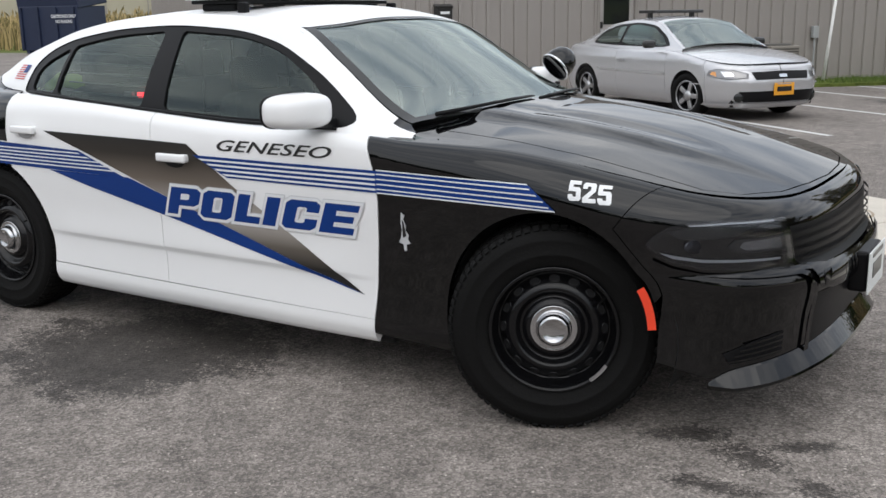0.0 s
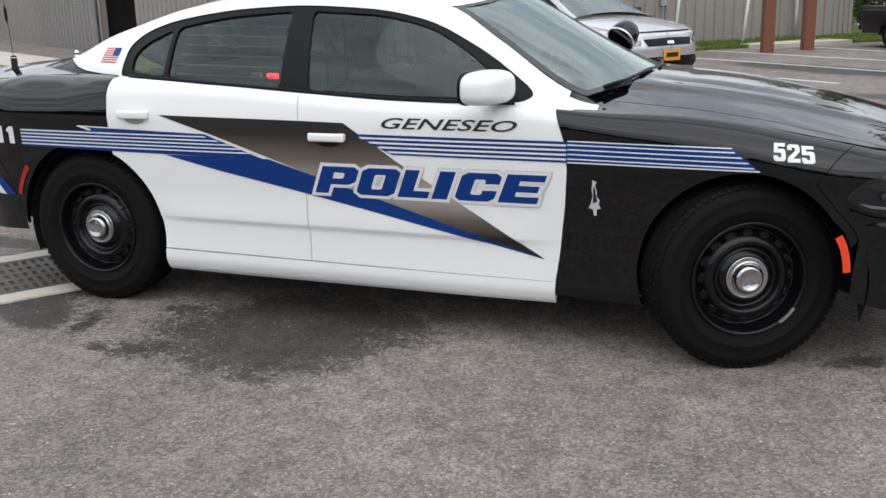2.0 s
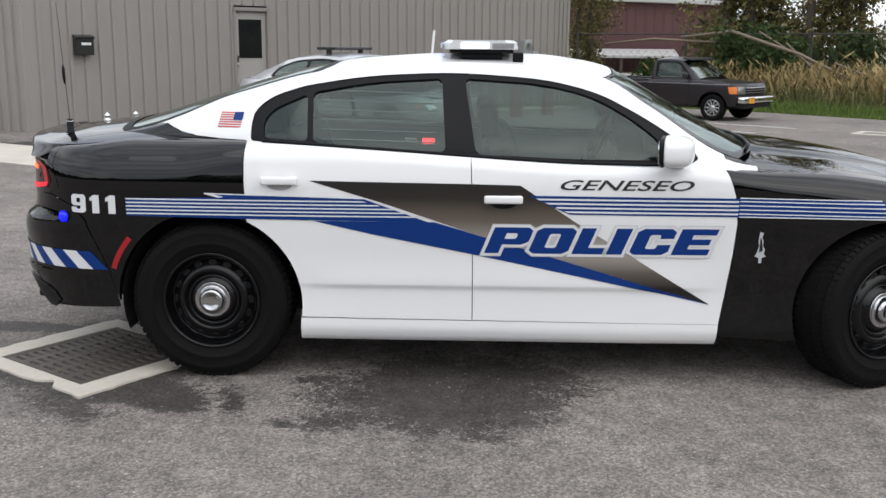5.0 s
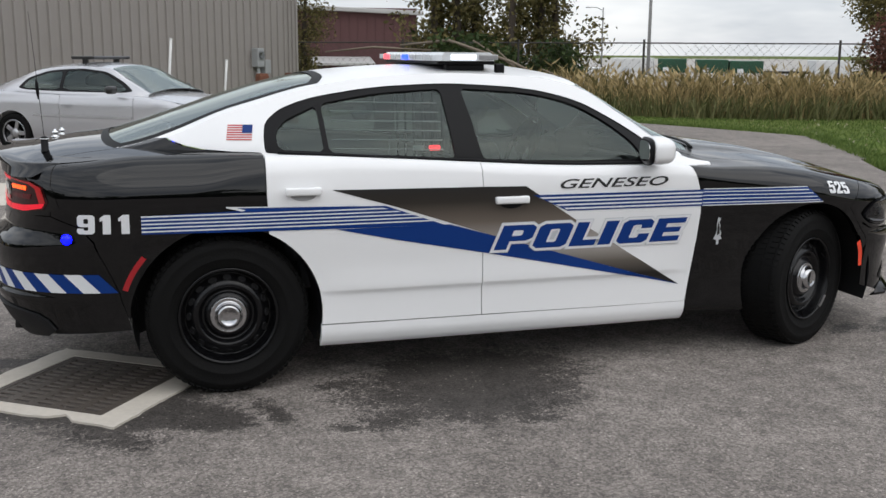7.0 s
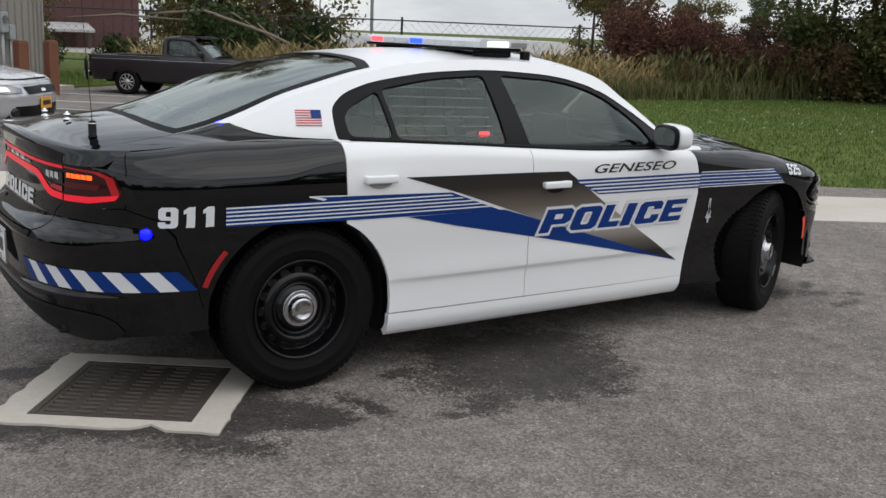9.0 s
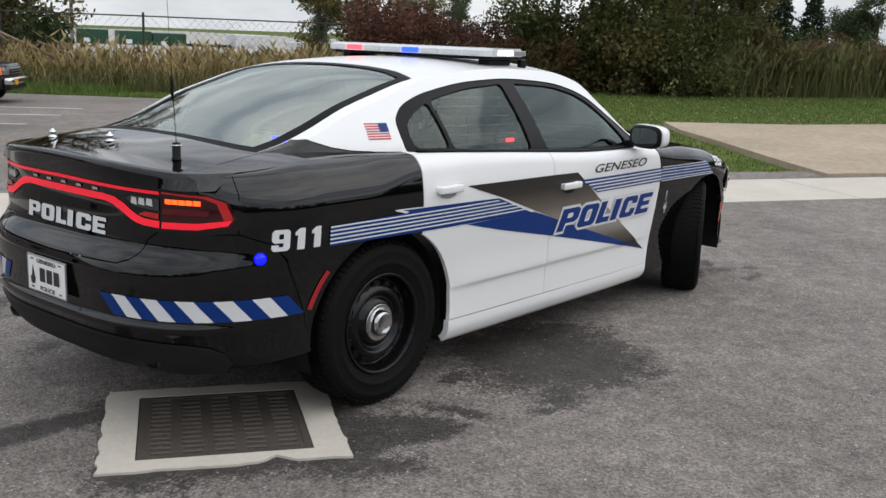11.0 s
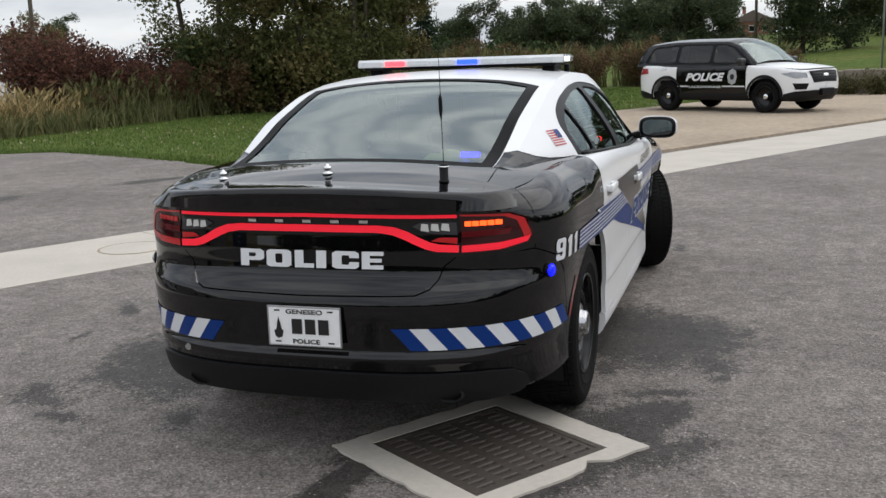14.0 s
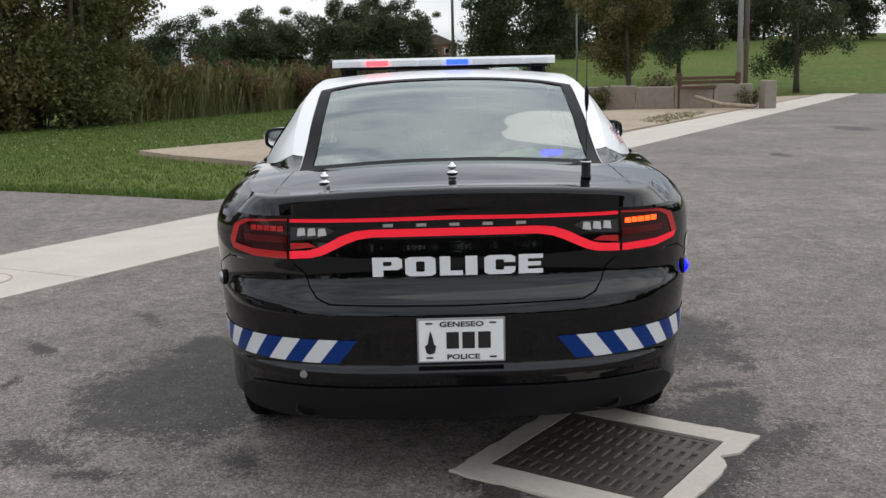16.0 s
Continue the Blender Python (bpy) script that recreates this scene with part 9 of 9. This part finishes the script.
blades("grass", "longer grass at the edge of the asphalt", along_line([(6.1, 2.85), (7.0, 4.3), (8.55, 7.3), (10.4, 11.3), (8.9, 15.5), (6.7, 18.3), (2.4, 21.7)], -0.5), 9000, 0.13, 0.007, BLADE, 0.8, 0.0, 13)
blades("grass", "tufts of grass along the building", in_polygon([tuple(CORNER + B * 5.3 + C * 0.1), tuple(CORNER + B * 17.2 + C * 0.1), tuple(CORNER + B * 17.2 + C * 2.3), tuple(CORNER + B * 10.2 + C * 1.45), tuple(CORNER + B * 5.6 + C * 1.15)]), 9000, 0.20, 0.008, BLADE, 0.8, 0.0, 17)
blades("grass", "grass and weeds behind the pickup", in_polygon([(3.4, 21.8), (8.5, 17.6), (11.4, 19.2), (6, 25), (2.4, 23.8)]), 6000, 0.28, 0.009, BLADE, 0.8, 0.0, 19)
blades("weeds", "low weeds at the edge of the pad", in_polygon([(19.0, -5.55), (21.5, -6.95), (24.2, -8.1), (24.4, -7.0), (22.6, -6.2), (20.2, -5.2)]), 900, 0.16, 0.014, WEED, 0.9, 0.0, 23, "weeds")


# fallen branches behind the pickup
fallen = thing("fallen_branch", "fallen bare tree limb leaning over the fence", "branch", Matrix.Translation((0, 0, 0)))
part("limb", tube([(5.6, 24.2, 1.75), (6.8, 23.2, 1.9), (8.3, 21.9, 1.3), (10.0, 20.5, 0.3)], [0.03, 0.05, 0.045, 0.02], 8), plain("bare_wood", (0.20, 0.16, 0.12), 0.9, grain=0.4, grain_scale=20), fallen, "", True)
part("limb", tube([(3.6, 25.6, 1.55), (4.9, 24.7, 1.70), (6.6, 23.5, 1.6)], [0.02, 0.035, 0.03], 8), bpy.data.materials["bare_wood"], fallen, "", True)
for i, (a, c) in enumerate((((7.4, 22.7, 1.9), (9.6, 21.6, 0.4)), ((8.0, 22.2, 1.6), (9.2, 20.9, 0.2)), ((9.0, 21.3, 1.1), (11.2, 20.3, 0.15)))):
    part("twig", rod(a, c, 0.025, 0.008), bpy.data.materials["bare_wood"], fallen)

# chain-link fence: posts and rails
FENCE = plain("fence_steel", (0.06, 0.055, 0.05), 0.6, 0.4)
fence = thing("fence", "dark chain-link fence with posts and rails", "fence")
line = [(3.0, 27.6), (12.0, 21.0), (17.0, 18.9), (24.0, 16.6), (31.0, 12.2), (42, 8.0)]
for (x0, y0), (x1, y1) in zip(line, line[1:]):
    L = math.hypot(x1 - x0, y1 - y0)
    n = max(int(L / 3), 1)
    for i in range(n):
        x, y = x0 + (x1 - x0) * i / n, y0 + (y1 - y0) * i / n
        part("post", rod((x, y, -0.05), (x, y, 1.95), 0.035), FENCE, fence)
    for z in (0.35, 1.85):
        part("rail", rod((x0, y0, z), (x1, y1, z), 0.022, segments=6), FENCE, fence)
    ang = math.atan2(y1 - y0, x1 - x0)
    vs, es = [], []
    bm = bmesh.new()
    step = 0.24
    for i in range(int(L / step)):
        for s in (-1, 1):
            u0 = i * step
            u1 = min(max(u0 + s * 1.5, 0), L)
            h = abs(u1 - u0)
            p0 = Vector((x0 + math.cos(ang) * u0, y0 + math.sin(ang) * u0, 0.35))
            p1 = Vector((x0 + math.cos(ang) * u1, y0 + math.sin(ang) * u1, 0.35 + h))
            w = Vector((0, 0, 0.004))
            bm.faces.new([bm.verts.new(q) for q in (p0 - w, p1 - w, p1 + w, p0 + w)])
    tagged(part("wire_mesh", bm, FENCE, fence), kind="stuff")

# ---- things in the distance ----
shed_brick = plain("maroon_siding", (0.10, 0.045, 0.045), 0.8, grain=0.3, grain_scale=4, dirt=0.4)
shed = thing("maroon_shed", "large dull maroon shed with a pale low roof edge", "building", pose(9.2, 53.5, 0, 0, 0, -4))
part("wall", box((13.5, 12, 4.2), (-2.0, 6, 2.0)), shed_brick, shed)
part("roof", box((14.2, 12.8, 0.25), (-2.0, 6, 4.2), (1.2, 2.0, 0), 0.05), plain("pale_roof", (0.45, 0.44, 0.43), 0.6), shed)
for i in range(26):
    part("siding_seam", box((0.05, 0.04, 4.0), (-8.6 + 0.52 * i, -0.02, 2.0)), shed_brick, shed)
part("low_roof", box((9.0, 2.2, 0.16), (-2.6, -1.4, 1.05), (9, 0, 0), 0.03), bpy.data.materials["pale_roof"], shed, "pale lean-to roof")
for x in (-6.8, -4.0, -1.2, 1.6):
    part("post", box((0.14, 0.14, 1.0), (x, -2.3, 0.45)), BARK, shed)
CONT_GREEN = plain("container_green", (0.012, 0.07, 0.035), 0.5, grain=0.2, grain_scale=3)
CONT_WHITE = plain("container_white", (0.66, 0.66, 0.65), 0.5, grain=0.15, grain_scale=3, dirt=0.2)


def cargo_box(x, y, z, w, h, material, label, turn=-29):
    ob = thing("cargo_container", label, "container", Matrix.Translation((x, y, z)) @ Matrix.Rotation(radians(turn), 4, "Z"), group="cargo containers")
    part("container_body", box((w, 6.0, h), (0, 3, h / 2), bevel=0.04), material, ob)
    n = int(w / 0.3)
    for i in range(n):
        part("container_rib", box((0.10, 0.06, h - 0.3), (-w / 2 + 0.2 + (w - 0.4) * i / max(n - 1, 1), -0.02, h / 2), bevel=0.01), material, ob)
    for sx in (-1, 1):
        part("corner_post", box((0.14, 0.10, h), (sx * (w / 2 - 0.06), -0.03, h / 2)), material, ob)
    for sx in (-0.8, 0.8):
        part("trailer_leg", box((0.2, 4.0, 2.0 + z), (sx, 3, -(2.0 + z) / 2)), CABIN, ob)
    part("container_mark", box((0.5, 0.02, 0.35), (-0.5, -0.06, h * 0.62)), VINYL_WHITE if material is CONT_GREEN else SILVER_EDGE, ob, "pale plain mark")


for x, y, z, w, h, mt, lb in ((39.2, 74.8, -1.5, 3.6, 2.7, CONT_WHITE, "white trailer box beyond the fence"), (42.2, 73.2, -1.2, 2.4, 2.35, CONT_GREEN, "green cargo container beyond the fence"), (45.1, 71.5, -1.2, 2.6, 2.3, CONT_GREEN, "green cargo container beyond the fence"), (47.5, 70.0, -1.2, 2.7, 2.2, CONT_GREEN, "green cargo container beyond the fence"), (53.3, 65.9, -1.5, 3.1, 2.6, CONT_WHITE, "white trailer box beyond the fence"), (57.5, 62, -1.6, 3.4, 2.2, CONT_WHITE, "white trailer box beyond the fence"), (36, 77, -1.6, 4.0, 1.9, CONT_WHITE, "white trailer box beyond the fence")):
    cargo_box(x, y, z, w, h, mt, lb)
flat_car = thing("flat_trailer", "long dark flat trailer beyond the fence", "trailer", Matrix.Translation((50.4, 68.2, -0.2)) @ Matrix.Rotation(radians(-31), 4, "Z"))
part("deck", box((3.6, 3, 0.30), (0, 1.5, 0.2)), CABIN, flat_car)
part("deck", box((3.6, 3, 0.10), (0, 1.5, -0.4)), CABIN, flat_car)
for i in range(4):
    part("stake", box((0.08, 0.08, 2.1), (-1.6 + 1.05 * i, 0, -0.75)), CABIN, flat_car)

WOOD_POLE = plain("pole_wood", (0.13, 0.11, 0.09), 0.9, grain=0.4, grain_scale=10)
GREY_POLE = plain("pole_grey", (0.30, 0.30, 0.30), 0.6, 0.3, grain=0.2, grain_scale=8)


def utility_pole(x, y, h, material, label, r=0.12, arm=True, lamp=False):
    z = lay(x, y)
    ob = thing("utility_pole", label, "pole", Matrix.Translation((x, y, z - 0.1)))
    part("pole", rod((0, 0, 0), (0, 0, h), r, r * 0.75, 10), material, ob, "", True)
    if arm:
        part("crossarm", box((0.12, 2.2, 0.12), (0, 0, h - 0.8)), material, ob)
        for y0 in (-0.95, -0.35, 0.35, 0.95):
            part("insulator", lathe([(0.04, 0), (0.05, 0.08), (0.02, 0.14)], 8, Matrix.Translation((0, y0, h - 0.74))), GREY_POLE, ob)
    if lamp:
        part("lamp_arm", tube([(0, 0, h - 0.3), (-0.5, 0.5, h), (-1.0, 1.0, h + 0.05)], 0.04), GREY_POLE, ob)
        part("lamp_head", box((0.5, 0.22, 0.12), (-1.2, 1.2, h + 0.03), (0, 0, -45), 0.04), GREY_POLE, ob)
    return ob


utility_pole(35.7, 65.3, 12, GREY_POLE, "tall grey mast beyond the fence", 0.14, False)
utility_pole(45.4, 94, 6.5, GREY_POLE, "thin grey light mast far off", 0.10, False, True)
utility_pole(29.1, 26.6, 9.0, WOOD_POLE, "dark wooden utility pole behind the shrubs", 0.10, False)
utility_pole(34.3, -12.1, 9.5, GREY_POLE, "pair of grey poles by the concrete wall", 0.11, False)
utility_pole(34.6, -12.45, 9.5, WOOD_POLE, "pair of grey poles by the concrete wall", 0.10, True)
utility_pole(69.2, -1.5, 10.0, WOOD_POLE, "wooden utility pole with a lamp arm", 0.12, True, True)
utility_pole(84, -3.4, 9.0, WOOD_POLE, "wooden utility pole far off", 0.12, True)
utility_pole(43.8, -7.0, 6.0, GREY_POLE, "slim grey pole on the lawn", 0.05, False)
utility_pole(58, -22, 5.2, plain("pole_orange", (0.5, 0.30, 0.15), 0.7), "thin pale orange marker pole", 0.05, False)
wires = thing("overhead_wires", "black overhead wires across the trees", "wires")
for dz, dy in ((9.0, 0.0), (8.4, 0.6), (7.6, -0.5)):
    pts = []
    for a, c in (((20, 26, 6.4), (69.2, -1.5, dz + 0.9)), ((69.2, -1.5, dz + 0.9), (34.4, -12.2 - 0.3, dz)), ((34.4, -12.5, dz), (30, -60, dz))):
        for i in range(13):
            f = i / 12
            pts.append((a[0] + (c[0] - a[0]) * f, a[1] + (c[1] - a[1]) * f + dy, a[2] + (c[2] - a[2]) * f - 1.6 * f * (1 - f)))
    part("wire", tube(pts, 0.016, 5), FENCE, wires)

# low concrete wall, timber rails and rubble at the end of the pad
ob = thing("concrete_wall", "low weathered concrete block wall at the end of the pad", "wall", kind="structure")
OLD_WALL = plain("old_wall", (0.26, 0.22, 0.18), 0.95, grain=0.5, grain_scale=6, bump=0.3, dirt=0.5)
a, c = Vector((29.2, 0.6)), Vector((26.9, -10.3))
d = (c - a).normalized()
n = 9
for i in range(n):
    p = a + (c - a) * ((i + 0.5) / n)
    part("wall_block", box((0.5, (c - a).length / n - 0.02, 0.80 + 0.05 * ((i * 7) % 3)), (p.x, p.y, 0.36), (0, 0, math.degrees(math.atan2(d.y, d.x)) - 90), 0.03), OLD_WALL, ob)
part("end_pier", box((0.42, 0.42, 0.92), (26.6, -10.7, 0.44), (0, 0, 12), 0.04), OLD_WALL, ob)
rails = thing("timber_rails", "brown stacked timber rails and rusty steel by the wall", "rails")
BROWN = plain("rail_brown", (0.10, 0.055, 0.035), 0.9, grain=0.4, grain_scale=15)
for z in (0.72, 0.88, 1.02):
    part("rail", box((0.10, 2.0, 0.10), (26.9, -8.9, z), (0, 0, 12), 0.01), BROWN, rails)
for y in (-8.0, -9.8):
    part("post", box((0.14, 0.14, 1.2), (27.0 + 0.2 * (y + 9), y, 0.58), bevel=0.01), BROWN, rails)
part("pipe", tube([(26.0, -8.2, 0.45), (25.8, -9.0, 0.2), (25.7, -10.0, 0.12)], 0.06), OLD_CONCRETE, rails, "", True)

# houses past the field
house = thing("brick_house", "small red-brick house with a dark roof far off", "house", pose(*seen_at(772, 225), lay(*seen_at(772, 225)) + 0.6, 0, 0, 4))
part("wall", box((8, 9, 3.2), (0, 0, 1.6)), plain("house_brick", (0.24, 0.11, 0.08), 0.9, grain=0.3, grain_scale=8), house)
bm = bmesh.new()
vs = [bm.verts.new(q) for q in ((-4.4, -5, 3.1), (4.4, -5, 3.1), (4.4, 5, 3.1), (-4.4, 5, 3.1), (-4.4, 0, 5.4), (4.4, 0, 5.4))]
for q in ((0, 1, 5, 4), (2, 3, 4, 5), (1, 2, 5), (3, 0, 4), (3, 2, 1, 0)):
    bm.faces.new([vs[i] for i in q])
part("roof", bm, plain("shingle", (0.12, 0.09, 0.08), 0.9, grain=0.3, grain_scale=6), house)
for y in (-2.5, 0.2, 2.8):
    w = part("window", box((0.12, 1.2, 1.3), (-4.02, y, 1.7)), VINYL_WHITE, house)
    part("pane", box((0.06, 1.0, 1.1), (-4.08, y, 1.7)), DARK_GLASS, w)
part("chimney", box((0.7, 0.7, 1.6), (1, 1.5, 5.6)), bpy.data.materials["house_brick"], house)
barn = thing("beige_building", "long beige building behind the reed field", "building", pose(-92, 92, 0, 0, 0, 40))
part("wall", box((60, 10, 7), (0, 0, 3.5)), plain("beige_wall", (0.42, 0.38, 0.30), 0.8, grain=0.15, grain_scale=1.0), barn)
part("roof", box((61, 11, 0.4), (0, 0, 7.1)), METAL_WALL, barn)
for i in range(12):
    part("seam", box((0.15, 0.1, 6.8), (-27.5 + 5 * i, -5.02, 3.5)), METAL_WALL, barn)
plant(shrub(47, 3.6, 3.2, DARK_LEAF, "dark green shrub at the reed field", 3500, 0.12), [(-52, 74, 0, 1.0), (-46, 70, 80, 0.8)], "field shrubs")

# low growth between them, so that the row has no gaps
hedge = shrub(71, 2.4, 2.2, DARK_LEAF, "dense dark hedge shrub on the open side of the lot", 2600, 0.13)
plant(hedge, [(-62 + 3.0 * i, -43 - (i * 29 % 4), i * 40, 1.5 + 0.12 * (i % 4)) for i in range(36)] + [(-52 - (i * 17 % 4), -40 + 3.2 * i, i * 70, 1.5 + 0.12 * (i % 4)) for i in range(21)], "hedge across the lot")
# a white car parked up on the slope
far_car = thing("white_sedan", "small white sedan parked far off on the grassy slope", "car", pose(98.8, -26.6, lay(98.8, -26.6) + 0.02, 0, 0, 80))
bm = bmesh.new()
rows = []
for x, zt, w in ((-2.25, 0.75, 0.70), (-2.1, 0.92, 0.82), (-1.5, 0.96, 0.86), (-1.0, 1.36, 0.66), (-0.4, 1.45, 0.62), (0.3, 1.42, 0.62), (1.0, 0.98, 0.86), (1.9, 0.84, 0.82), (2.25, 0.62, 0.68)):
    rows.append([bm.verts.new(q) for q in ((x, -0.80, 0.28), (x, -0.88, 0.62), (x, -w, zt), (x, w, zt), (x, 0.88, 0.62), (x, 0.80, 0.28))])
for a, c in zip(rows, rows[1:]):
    for j in range(6):
        bm.faces.new((a[j], c[j], c[(j + 1) % 6], a[(j + 1) % 6]))
bm.faces.new(rows[0])
bm.faces.new(list(reversed(rows[-1])))
bmesh.ops.recalc_face_normals(bm, faces=bm.faces[:])
part("body", bm, WHITE, far_car, "white body")
for x, y in ((-1.4, -0.80), (1.4, -0.80), (-1.4, 0.80), (1.4, 0.80)):
    part("wheel", lathe([(0.32, -0.10), (0.32, 0.10), (0.20, 0.12), (0.05, 0.12)], 20, Matrix.Translation((x, y, 0.32)) @ Matrix.Rotation(radians(90 if y < 0 else -90), 4, "X")), RUBBER, far_car)
for k in (-1, 1):
    part("side_glass", box((1.3, 0.03, 0.30), (-0.25, k * 0.765, 1.16), (k * 25, 0, 0), 0.01), DARK_GLASS, far_car, "dark side glass")

# trees behind the viewer, which close the place on the open side
plant(broad_tree(53, 9.5, 4.2, "dark green leaves", 0.17, DARK_LEAF, "dark tree on the open side of the lot", 0.08, 9000), [(-40 + 7.5 * i + (i * 37 % 5), -46 - (i * 53 % 9), i * 50, 0.75 + 0.06 * (i % 4)) for i in range(13)] + [(-58 - (i * 31 % 6), -34 + 8.5 * i, i * 70, 0.8) for i in range(6)], "trees across the lot")
